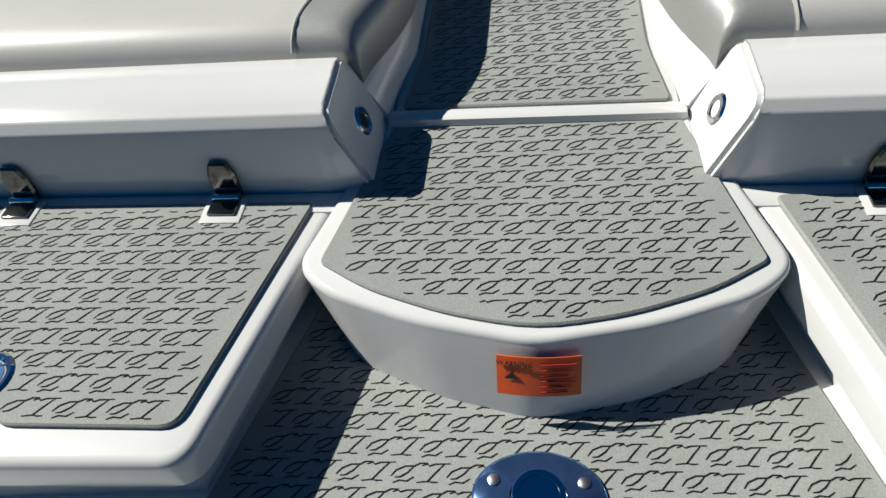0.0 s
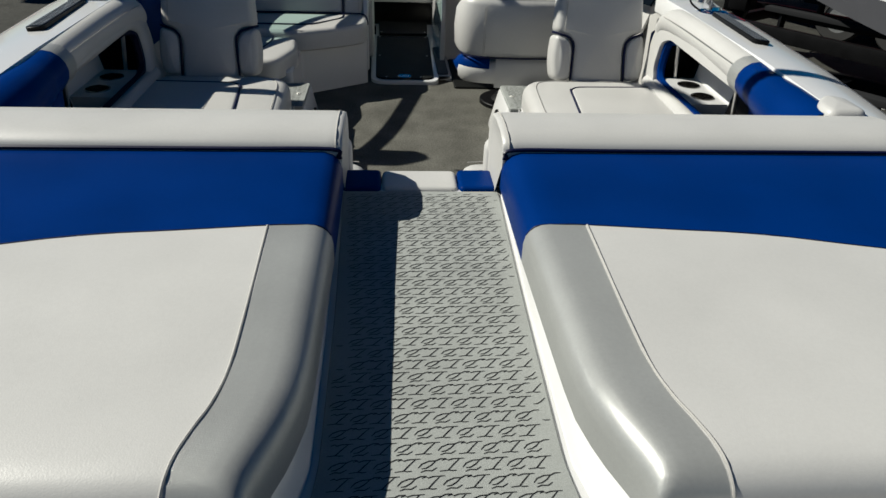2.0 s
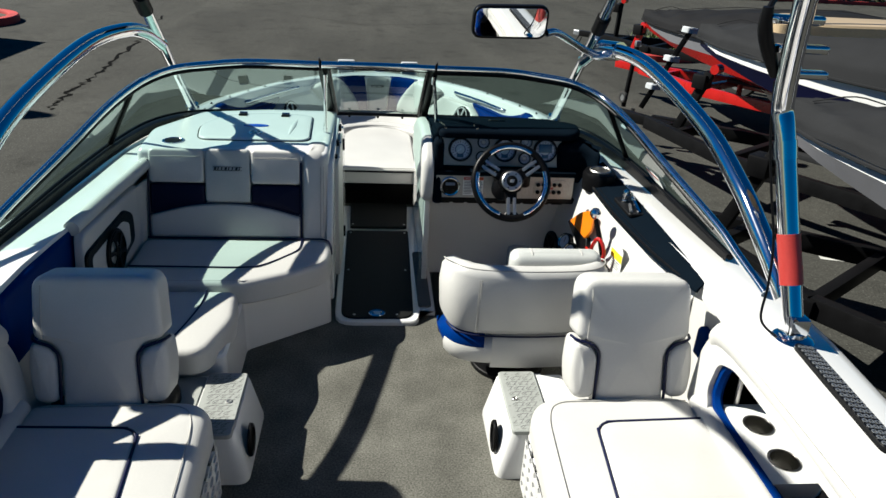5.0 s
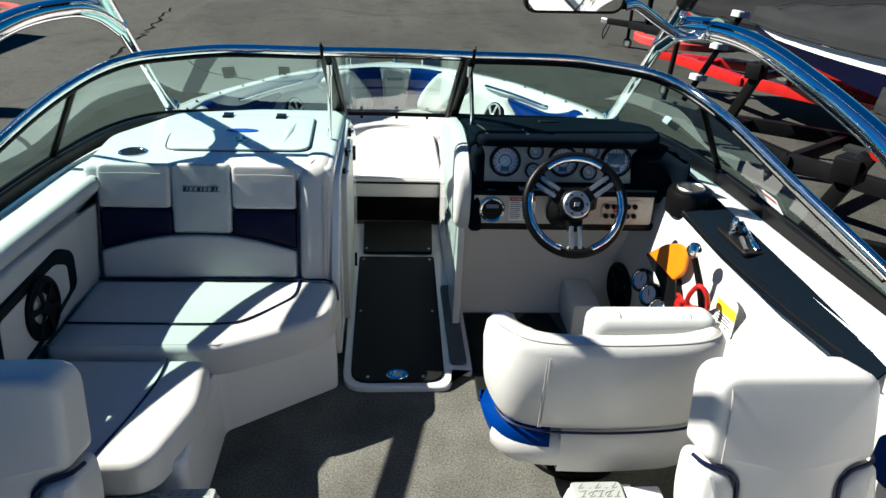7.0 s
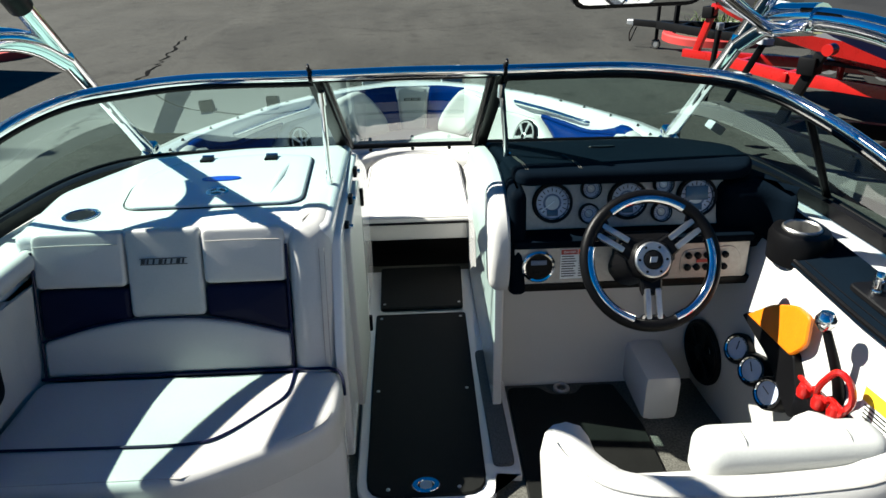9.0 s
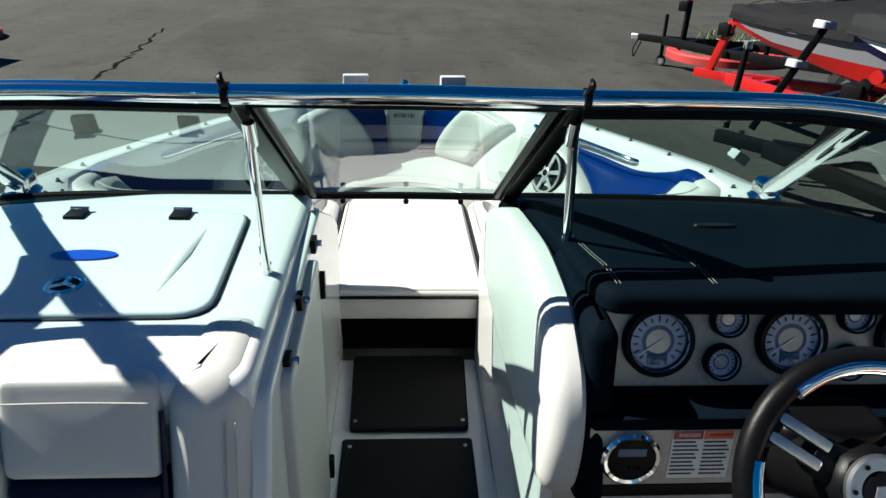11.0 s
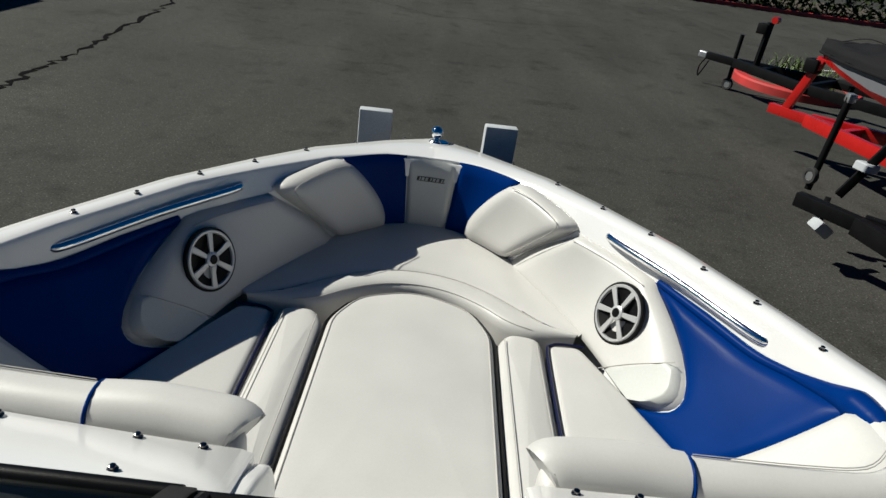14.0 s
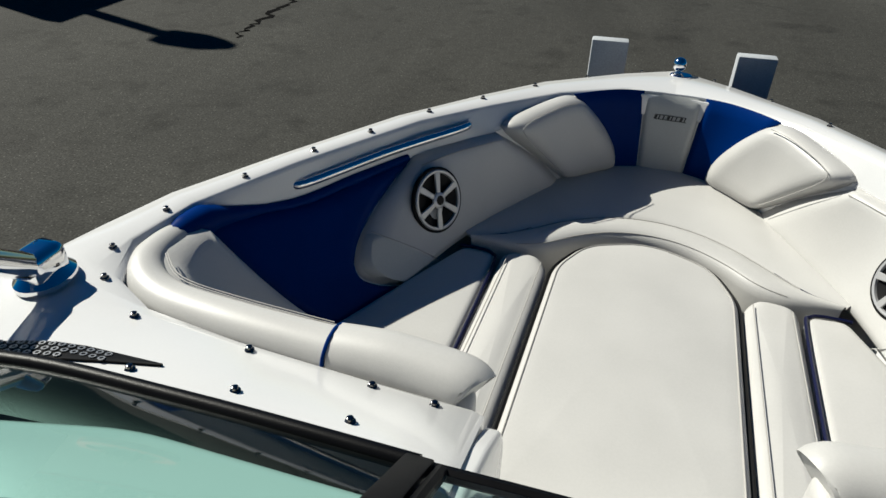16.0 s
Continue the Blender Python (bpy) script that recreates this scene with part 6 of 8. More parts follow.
for x, y, z in ((0.918, 3.295, 0.440), (0.925, 3.245, 0.445), (0.935, 3.20, 0.450)):
    v = part("valve", turned([(0.016, 0.0), (0.018, 0.015), (0.014, 0.03), (0.008, 0.034), (0.0005, 0.035)], 14, Matrix.Translation((x, y, z - 0.02))), RED, va)
    part("handle", box(x - 0.006, x + 0.006, y - 0.03, y + 0.03, z + 0.01, z + 0.02, 0.003), RED, v)
part("lanyard", tube([(0.925, 3.26, 0.45), (0.912, 3.235, 0.50), (0.918, 3.20, 0.555), (0.935, 3.175, 0.54), (0.945, 3.17, 0.49), (0.935, 3.19, 0.44)], 0.008, 5, 8), RED, va)
yl = thing("caution_label", "yellow and white caution label on the helm side", "label", (0.99, 3.12, 0.5))
ym = frame_m((0.990, 3.14, 0.495), (0.13, -1, 0.0), (0.0, 0.0, 1))
part("sheet", slab([(-0.05, -0.06, 0.01), (-0.05, 0.05, 0.01), (0.0, 0.075, 0.03), (0.05, 0.05, 0.01), (0.05, -0.06, 0.01)], 0.0, 0.002, 0.0005, 0.01, m=ym), PAPER, yl)
part("yellow_band", box(-0.049, 0.049, -0.005, 0.03, 0.001, 0.003, 0, m=ym), YELLOW, yl, smooth=0)
for i in range(4):
    part("print_line", box(-0.04, 0.035 - i % 2 * 0.01, -0.016 - i * 0.01, -0.012 - i * 0.01, 0.001, 0.0028, 0, m=ym), INK, yl, smooth=0)
from mathutils.bvhtree import BVHTree

# ---- windshield ----
BASE = [(0.262, 4.556, 0.688), (0.60, 4.553, 0.687), (0.88, 4.535, 0.687), (1.07, 4.46, 0.687), (1.19, 4.25, 0.687), (1.245, 3.88, 0.687), (1.268, 3.45, 0.685), (1.275, 3.10, 0.680), (1.278, 2.80, 0.675)]
TRIM = [(0.228, 4.47, 0.690), (0.60, 4.46, 0.690), (0.86, 4.435, 0.690), (1.03, 4.37, 0.688), (1.145, 4.19, 0.686), (1.208, 3.86, 0.684), (1.236, 3.45, 0.682), (1.250, 3.10, 0.678), (1.262, 2.80, 0.672)]
TOP = [(0.265, 3.915, 1.088), (0.6, 3.95, 1.08), (0.8, 3.947, 1.061), (0.918, 3.925, 1.046), (1.0, 3.872, 1.024), (1.062, 3.775, 0.995), (1.115, 3.58, 0.95), (1.17, 3.28, 0.87), (1.235, 2.88, 0.775)]
ws = thing("windshield", "tinted wraparound windshield with a polished steel top rail", "windshield", (0, 4.0, 0.7))
rail_pts = [(-1.275, 2.54, 0.672), (-1.255, 2.72, 0.725)] + [(-x, y, z) for x, y, z in TOP[::-1]] + [(0, 3.905, 1.093)] + TOP + [(1.255, 2.72, 0.725), (1.275, 2.54, 0.672)]
part("top_rail", tube(rail_pts, 0.0155, 7, 14), CHROME, ws, "polished steel top rail")


def pane(name, a, b, parent, n=6):
    ga, gb = glide(a, n), glide(b, n)
    rows = [[p.lerp(q, k) for k in (0.02, 0.25, 0.5, 0.75, 0.98)] for p, q in zip(ga, gb)]
    return part(name, grid(rows), GLASS, parent, smooth=70)


for s in (1, -1):
    b = [(s * x, y, z) for x, y, z in BASE]
    t = [(s * x, y, z) for x, y, z in TOP]
    pane("front_pane", b[:6], t[:6], ws)
    pane("side_pane", b[5:], t[5:], ws)
    part("base_gasket", tube(b, 0.013, 6, 10), BLACK, ws)
    inner = [(s * x, y, z) for x, y, z in TRIM]
    part("base_trim", grid([[p + Vector((0, 0, -0.03)), p + Vector((0, 0, 0.010)), p.lerp(q, 0.3) + Vector((0, 0, 0.014)), p.lerp(q, 0.9) + Vector((0, 0, 0.004)), q] for p, q in zip(glide(inner, 6), glide(b, 6))]), BLACK, ws, "black trim under the glass")
    part("top_gasket", tube([(x, y + 0.004, z - 0.022) for x, y, z in t], 0.009, 6, 8), BLACK, ws)
    part("mullion", tube([b[5], t[5]], 0.012, 2, 8), BLACK, ws)
    post = part("door_post", box(-0.019, 0.019, -0.012, 0.012, 0, (Vector(t[0]) - Vector(b[0])).length, 0.004, m=frame_m(b[0], (1, 0, 0), (Vector(t[0]) - Vector(b[0])).cross(Vector((1, 0, 0))))), BLACK, ws, "black hinged post")
    part("second_post", tube([(s * 0.232, 4.551, 0.692), (s * 0.232, 3.925, 1.083)], 0.010, 1, 8), BLACK, ws)
    foot = (-0.260, 4.046, 0.730) if s < 0 else (0.293, 4.03, 0.796)
    tip = (-0.248, 3.955, 1.036) if s < 0 else (0.262, 3.950, 1.045)
    st = part("gas_strut", tube([tip, foot], 0.0085, 1, 12), CHROME, ws, "polished support strut")
    part("strut_end", tube([(foot[0], foot[1], foot[2] - 0.008), (foot[0], foot[1], foot[2] + 0.018)], 0.011, 1, 10), CHROME, st)
    part("strut_head", tube([tip, (tip[0], tip[1] + 0.012, tip[2] - 0.04)], 0.011, 1, 10), CHROME, st)
    hk = part("latch_hook", tube([(s * 0.252, 3.955, 1.04), (s * 0.260, 3.93, 1.073), (s * 0.268, 3.900, 1.106), (s * 0.270, 3.900, 1.115), (s * 0.272, 3.914, 1.118)], [0.008, 0.007, 0.006, 0.005, 0.003], 4, 8), BLACK, ws)
    part("rail_clamp", tube([(s * 0.262, 3.914, 1.088), (s * 0.272, 3.914, 1.088)], 0.0185, 1, 16), BLACK, ws)
b0, t0 = [(-0.225, 4.551, 0.697), (0, 4.556, 0.697), (0.225, 4.551, 0.697)], [(-0.23, 3.925, 1.078), (0, 3.925, 1.08), (0.23, 3.925, 1.078)]
pane("door_pane", b0, t0, ws)
part("door_sill", tube([(-0.255, 4.551, 0.690), (0, 4.557, 0.690), (0.255, 4.551, 0.690)], 0.010, 4, 8), BLACK, ws)
part("door_head", box(-0.235, 0.235, 3.922, 3.934, 1.066, 1.078, 0.003), BLACK, ws)
for x in (-0.16, 0.0, 0.14):
    part("sill_snap", turned([(0.007, 0), (0.007, 0.006), (0.0005, 0.008)], 12, Matrix.Translation((x, 4.544, 0.680)) @ pose(0, 0, 0, 90)), STEEL, ws)
stk = part("glass_label", grid([[Vector(BASE[6]).lerp(Vector(TOP[6]), k) + Vector((-0.006, y, 0)) for k in (0.08, 0.24)] for y in (-0.06, 0.10)], 0.001), PAPER, ws, "white and red label on the glass")
part("red_line", grid([[Vector(BASE[6]).lerp(Vector(TOP[6]), k) + Vector((-0.008, y, 0)) for k in (0.19, 0.22)] for y in (-0.05, 0.09)], 0.0005), TAGRED, stk)

# ---- tow tower ----
tw = thing("tow_tower", "polished steel tow tower with curved side tubes", "tower", (0, 3.2, 0.6))
for s in (1, -1):
    def at(rows):
        return [(s * x, y, z) for x, y, z in rows]

    part("front_leg", tube(at([(1.085, 4.79, 0.625), (1.068, 4.48, 0.88), (1.05, 4.18, 1.13), (1.045, 3.75, 1.56), (1.025, 3.35, 1.96), (0.96, 2.85, 2.30), (0.88, 2.4, 2.30), (0.80, 2.08, 2.12)]), 0.026, 6, 14), CHROME, tw)
    part("leg_collar", tube(at([(1.05, 4.03, 1.275), (1.049, 3.96, 1.345)]), 0.034, 1, 14), BLACK, tw)
    part("side_arch", tube(at([(1.05, 4.20, 1.10), (1.085, 4.09, 1.17), (1.132, 3.95, 1.197), (1.18, 3.62, 1.187), (1.20, 3.05, 1.087), (1.20, 2.72, 0.978), (1.208, 2.55, 0.885), (1.217, 2.42, 0.80), (1.222, 2.36, 0.755)]), 0.033, 6, 16), CHROME, tw, "curved polished side tube")
    part("rear_leg", tube(at([(1.222, 2.29, 0.70), (1.205, 2.38, 0.90), (1.165, 2.50, 1.22), (1.148, 2.525, 1.32), (1.095, 2.46, 1.585), (1.038, 2.35, 1.86), (0.965, 2.21, 2.01), (0.80, 2.06, 2.11), (0.45, 1.95, 2.16), (0.0, 1.91, 2.175)]), 0.030, 6, 16), CHROME, tw)
    part("leg_joint", tube(at([(1.173, 2.478, 1.155), (1.167, 2.494, 1.205)]), 0.033, 1, 16), CHROME, tw)
    part("warning_wrap", tube(at([(1.2125, 2.342, 0.815), (1.2085, 2.362, 0.86), (1.203, 2.385, 0.91), (1.1985, 2.402, 0.952)]), 0.0328, 2, 16), TAGRED, tw, "red warning label wrapped on the tube")
    part("rear_foot", turned([(0.058, 0.0), (0.058, 0.008), (0.05, 0.014), (0.03, 0.018), (0.028, 0.03), (0.001, 0.03)], 28, Matrix.Translation((s * 1.223, 2.278, 0.664))), CHROME, tw)
    part("rear_clevis", box(s * 1.223 - 0.03, s * 1.223 + 0.03, 2.255, 2.325, 0.672, 0.742, 0.012), CHROME, tw)
    part("front_foot", turned([(0.055, 0.0), (0.055, 0.008), (0.045, 0.016), (0.02, 0.035), (0.001, 0.038)], 28, Matrix.Translation((s * 1.09, 4.80, 0.592)) @ Matrix.Diagonal((0.9, 1.1, 1.3, 1))), CHROME, tw)
    part("foot_block", box(s * 1.09 - 0.034, s * 1.09 + 0.034, 4.755, 4.84, 0.60, 0.664, 0.022, seg=3), CHROME, tw)
    part("cable", tube(at([(1.125, 2.555, 1.36), (1.140, 2.525, 1.20), (1.155, 2.47, 1.05), (1.165, 2.41, 0.92), (1.160, 2.37, 0.80), (1.135, 2.32, 0.71), (1.17, 2.28, 0.675)]), 0.004, 6, 6), BLACK, tw, "thin black cable")
for s in (1, -1):
    rk = thing("board_rack", "polished fork-shaped wakeboard rack on the tower", "board rack", (s * 1.15, 2.55, 1.45), group="board racks")
    for z, x0, x1 in ((1.53, 1.06, 1.215), (1.453, 1.10, 1.25), (1.383, 1.115, 1.268)):
        part("fork_arm", box(min(s * x0, s * x1), max(s * x0, s * x1), 2.53, 2.57, z - 0.012, z + 0.012, 0.009, seg=3), CHROME, rk)
    part("hub_block", tube([(s * 1.05, 2.55, 1.56), (s * 1.058, 2.555, 1.50), (s * 1.085, 2.555, 1.44), (s * 1.12, 2.55, 1.375)], [0.014, 0.020, 0.020, 0.014], 4, 10), BLACK, rk, "black curved mount")
    tan = bpy.data.materials.get("tan_plastic") or material("tan_plastic", (0.36, 0.27, 0.17), 0.4)
    plate = part("tan_plate", slab(mirrored([(1.12, 2.60, 0.03), (1.13, 2.72, 0.05), (1.36, 2.80, 0.05), (1.62, 2.80, 0.06), (1.62, 2.62, 0.05), (1.30, 2.58, 0.05)] if s > 0 else [(1.46, 2.80, 0.04), (1.50, 2.88, 0.05), (1.75, 2.90, 0.05), (1.95, 2.88, 0.06), (1.95, 2.74, 0.05), (1.60, 2.72, 0.05)], s), 1.485, 1.515, 0.006, 0.03), tan, rk, "tan plastic board holder")
    part("tan_disc", disc(0.062, 0.016, 0.005, 32, Matrix.Translation((1.215, 2.665, 1.512) if s > 0 else (-1.65, 2.81, 1.512))), tan, plate)
    part("black_strap", tube([(s * 1.05, 2.55, 1.55), (s * 1.12, 2.62, 1.60), (s * 1.25, 2.68, 1.63), (s * 1.5, 2.72, 1.64)], 0.009, 5, 8), BLACK, rk, "black strap")

# mirror on its bracket
mr = thing("rear_view_mirror", "wide rear-view mirror in a black frame on a chrome arm", "mirror", (0.62, 4.0, 1.3))
mm = frame_m((0.568, 3.735, 1.334), (1, 0.06, 0), (0, -0.12, 1)) @ Matrix.Scale(0.886, 4)
part("housing", cushion([(-0.192, -0.082, 0.05), (-0.188, 0.075, 0.05), (0.188, 0.085, 0.05), (0.186, -0.078, 0.05)], -0.03, 0.006, 0.008, 0.0, 0.05, m=mm), BLACK, mr)
part("glass", slab([(-0.18, -0.070, 0.04), (-0.176, 0.064, 0.04), (0.176, 0.073, 0.04), (0.174, -0.066, 0.04)], 0.002, 0.0085, 0.001, 0.04, m=mm), material("mirror_glass", (0.85, 0.86, 0.86), 0.015, metal=1.0, vary=0.0, grain=0.0), mr)
part("arm", tube([(0.735, 3.765, 1.290), (0.79, 3.80, 1.290), (0.90, 3.90, 1.235), (1.02, 3.99, 1.175), (1.09, 4.0, 1.165), (1.13, 3.98, 1.19)], 0.017, 6, 10), CHROME, mr, "chrome mirror arm")
part("bracket", box(1.02, 1.15, 3.95, 4.05, 1.150, 1.168, 0.006), CHROME, mr)
part("clamp", tube([(1.10, 4.08, 1.185), (1.14, 3.93, 1.20)], 0.042, 1, 16), CHROME, mr)


# ---- bow ----
B = [(0.0, 6.425), (0.15, 6.40), (0.315, 6.24), (0.44, 6.03), (0.56, 5.77), (0.65, 5.47), (0.735, 5.18), (0.72, 4.98), (0.56, 4.88)]
T = [(0.0, 6.452), (0.175, 6.405), (0.34, 6.255), (0.515, 6.01), (0.68, 5.80), (0.885, 5.40), (1.0, 5.15), (1.01, 4.98), (0.93, 4.89)]
TZ = [0.505, 0.512, 0.515, 0.474, 0.474, 0.474, 0.535, 0.550, 0.530]


def curve_at(tab, u):
    k = abs(u)
    i = min(int(k), len(tab) - 2)
    f = k - i
    ps = [Vector(tab[max(i - 1, 0)]) if i else Vector((-tab[1][0], tab[1][1])), Vector(tab[i]), Vector(tab[i + 1]), Vector(tab[min(i + 2, len(tab) - 1)])]
    a, b, c, d = ps
    p = 0.5 * ((2 * b) + (c - a) * f + (2 * a - 5 * b + 4 * c - d) * f * f + (3 * b - a - 3 * c + d) * f**3)
    return Vector((math.copysign(p.x, u) if u else 0.0, p.y))


def wall(u, v, depth=0.0):
    """A point of the padded bow side: u along it from the stem, v up it, depth inwards."""
    k = abs(u)
    i = min(int(k), len(TZ) - 2)
    zt = TZ[i] + (TZ[i + 1] - TZ[i]) * (k - i)
    b, t = curve_at(B, u), curve_at(T, u)
    p = b.lerp(t, v)
    n = Vector((0, 5.4)) - p
    n.normalize()
    return Vector((p.x + n.x * depth, p.y + n.y * depth, 0.20 + (zt - 0.20) * v + depth * 0.35))


def wall_pad(name, u_lo, u_hi, v_lo, v_hi, mat, parent, puff=0.03, label="", nu=16, nv=12, bulge=(0.0, 0.0), soft=7.0, corner=0.0, aft=None, fore=None):
    """A pad on the bow side: u_lo and u_hi give its ends at the foot and the head, v_lo and v_hi its edges at both ends, bulge bows the ends out; aft and fore are shaped ends, as (height, u)."""
    rows = []
    for i in range(-1, nu + 2):
        a = min(max(i, 0), nu) / nu
        row = []
        for j in range(-1, nv + 2):
            c = min(max(j, 0), nv) / nv
            p, q = 2 * a - 1, 2 * c - 1
            a1, c1 = 0.5 + 0.5 * p * (1 - corner * q**4), 0.5 + 0.5 * q * (1 - corner * p**4)
            w = math.sin(math.pi * c1 ** 0.75)
            u = (u_lo[0] + (u_lo[1] - u_lo[0]) * c1 + bulge[0] * w) * (1 - a1) + (u_hi[0] + (u_hi[1] - u_hi[0]) * c1 + bulge[1] * w) * a1
            if aft or fore:
                lo, hi = u_lo[0] + (u_lo[1] - u_lo[0]) * c1, u_hi[0] + (u_hi[1] - u_hi[0]) * c1 + bulge[1] * w
                u = (lerp_list(fore, c1) if fore else lo) * (1 - a1) + (lerp_list(aft, c1) if aft else hi) * a1
            v0, v1 = v_lo[0] + (v_lo[1] - v_lo[0]) * a1, v_hi[0] + (v_hi[1] - v_hi[0]) * a1
            e = min(a, 1 - a, c, 1 - c)
            d = puff * min(1.0, math.sqrt(max(0.0, 1 - (1 - min(1.0, e * soft)) ** 2))) + 0.002
            if i in (-1, nu + 1) or j in (-1, nv + 1):
                d = -0.012
            row.append(wall(u, v0 + (v1 - v0) * c1, d))
        rows.append(row)
    return part(name, grid(rows), mat, parent, label, smooth=70)


AFT = [(0.0, 4.93), (0.06, 5.03), (0.14, 5.13), (0.22, 5.18), (0.30, 5.18), (0.38, 5.12), (0.48, 4.98), (0.99, 4.15), (1.2, 4.15)]


def wall_seam(rows, depth, parent, mat=None, r=0.0016):
    seam([wall(u, v, depth) for u, v in rows], r, mat or STITCH, parent, "stitched_seam")


bb = thing("bow_upholstery", "cream and blue padded backrest round the bow cockpit", "boat seat", (0, 5.8, 0.2))
part("backing", grid([[wall(u * 0.25, v, 0.0) for v in (0, 0.5, 1.0)] for u in range(-32, 33)], -0.01), GEL, bb, "white moulded backing", smooth=70)
wall_pad("centre_panel", (-0.52, -0.56), (0.52, 0.56), (0, 0), (0.98, 0.98), PALE, bb, 0.012, "pale grey centre panel")
eb = wall(0.0, 0.72, 0.016)
emblem(bb, frame_m(eb, (1, 0, 0), wall(0, 0.9) - wall(0, 0.5)), 0.115, 0.020, INK)
for s in (1, -1):
    wall_pad("blue_wedge", (s * 0.54, s * 0.58), (s * 1.1, s * 1.9), (0, 0), (1.0, 1.03), BLUE, bb, 0.014, "blue vinyl wedge")
    wall_pad("head_pad", (s * 1.02, s * 1.85), (s * 2.02, s * 3.10), (0, 0.03), (1.05, 1.10), CREAM, bb, 0.062, "rounded cream head pad", bulge=(-s * 0.22, s * 0.05), soft=5.0, corner=0.12)
    wall_seam([(s * u, v) for u, v in ((1.85, 0.94), (2.2, 0.97), (2.65, 0.98), (2.78, 0.90), (2.55, 0.58), (2.12, 0.20))], 0.0635, bb)
    wall_pad("speaker_pad", (s * 2.05, s * 3.05), (s * 5.0, s * 4.15), (0, 0), (0.99, 0.99), CREAM, bb, 0.034, "cream pad around the loudspeaker", soft=9.0, aft=[(v, s * u) for v, u in AFT], nv=18)
    wall_seam([(s * u, v) for u, v in ((3.05, 0.90), (3.4, 0.91), (3.8, 0.91), (4.18, 0.91))], 0.0355, bb)
    wall_pad("trim_patch", (s * 4.48, s * 4.84), (s * 4.9, s * 4.9), (0.03, 0.03), (0.55, 0.55), PALE, bb, 0.0350, "pale grey trim patch", soft=60.0, aft=[((v - 0.03) / 0.52, s * (u - 0.035)) for v, u in AFT], nv=14)
    wall_seam([(s * 4.47, 0.02), (s * 4.65, 0.28), (s * 4.85, 0.57)], 0.0368, bb, r=0.0014)
    wall_pad("blue_panel", (s * 5.02, s * 4.17), (s * 5.72, s * 6.15), (0, 0), (0.98, 1.0), BLUE, bb, 0.020, "blue side panel", bulge=(0.0, s * 0.12), fore=[(v, s * (u + 0.02)) for v, u in AFT], nv=18)
    part("blue_roll", tube([wall(s * u, 1.0, 0.004) for u in (4.2, 4.6, 5.0, 5.35, 5.7, 6.0, 6.3, 6.6)], [0.010, 0.015, 0.014, 0.013, 0.024, 0.038, 0.034, 0.016], 6, 10), BLUE, bb, "rolled blue upper edge")
    wall_pad("aft_pad", (s * 5.73, s * 6.16), (s * 8.0, s * 8.0), (0, 0), (1.04, 1.06), CREAM, bb, 0.050, "cream aft corner pad", bulge=(s * 0.12, 0), soft=10.0)
    c, n = wall(s * 4.2, 0.55, 0.047), (wall(s * 4.2, 0.55, 0.1) - wall(s * 4.2, 0.55, 0.0)).normalized()
    x = (wall(s * 4.5, 0.55) - wall(s * 3.8, 0.55)).normalized()
    y = n.cross(x)
    spoked_speaker("loudspeaker", frame_m(c, x, y), 0.089, bb, SATIN)
    roll = thing("coaming_roll", "cream rolled cushion on the aft edge of the bow cockpit", "cushion", (s * 0.6, 4.82, 0.55), group="coaming rolls")
    part("inner_roll", tube([(s * 0.270, 4.845, 0.528), (s * 0.295, 4.852, 0.535), (s * 0.42, 4.860, 0.538), (s * 0.525, 4.858, 0.534)], [0.050, 0.056, 0.057, 0.054], 6, 16, flat=0.85), CREAM, roll)
    part("outer_roll", tube([(s * 0.533, 4.857, 0.531), (s * 0.75, 4.860, 0.535), (s * 0.91, 4.880, 0.540), (s * 0.995, 4.945, 0.545), (s * 1.015, 5.06, 0.540), (s * 1.00, 5.14, 0.525), (s * 0.975, 5.20, 0.49)], [0.053, 0.050, 0.044, 0.040, 0.036, 0.026, 0.006], 6, 16, flat=0.8), CREAM, roll)
    for k in (0.0, 0.006):
        seam([(s * x, y + 0.030 + k, z) for x, y, z in ((0.545, 4.857, 0.566), (0.75, 4.860, 0.570), (0.88, 4.876, 0.572), (0.955, 4.935, 0.574))], 0.0011, STITCH, roll, "stitched_seam")
    seam([(s * 0.529, 4.857 + 0.054 * math.cos(a), 0.533 + 0.046 * math.sin(a)) for a in (0, 0.6, 1.2, 1.57, 2.0, 2.6, 3.14)], 0.0035, BLUE, roll)
    part("inner_face", cushion(mirrored([(0.262, 4.80, 0.01), (0.262, 4.87, 0.03), (0.50, 4.88, 0.03), (0.50, 4.80, 0.01)], s), 0.2, 0.53, 0.02, 0.0), CREAM, roll)
    part("outer_face", cushion(mirrored([(0.505, 4.80, 0.01), (0.505, 4.875, 0.02), (0.80, 4.90, 0.03), (0.92, 4.90, 0.03), (0.92, 4.80, 0.01)], s), 0.1, 0.52, 0.02, 0.0), CREAM, roll)

bs = thing("bow_lounge", "cream U-shaped bow seat with a filler cushion", "boat seat", (0, 5.5, 0.1))


def bow_tilt(c):
    return Vector((c.x, c.y, c.z + 0.045 * max(0.0, 5.7 - c.y)))


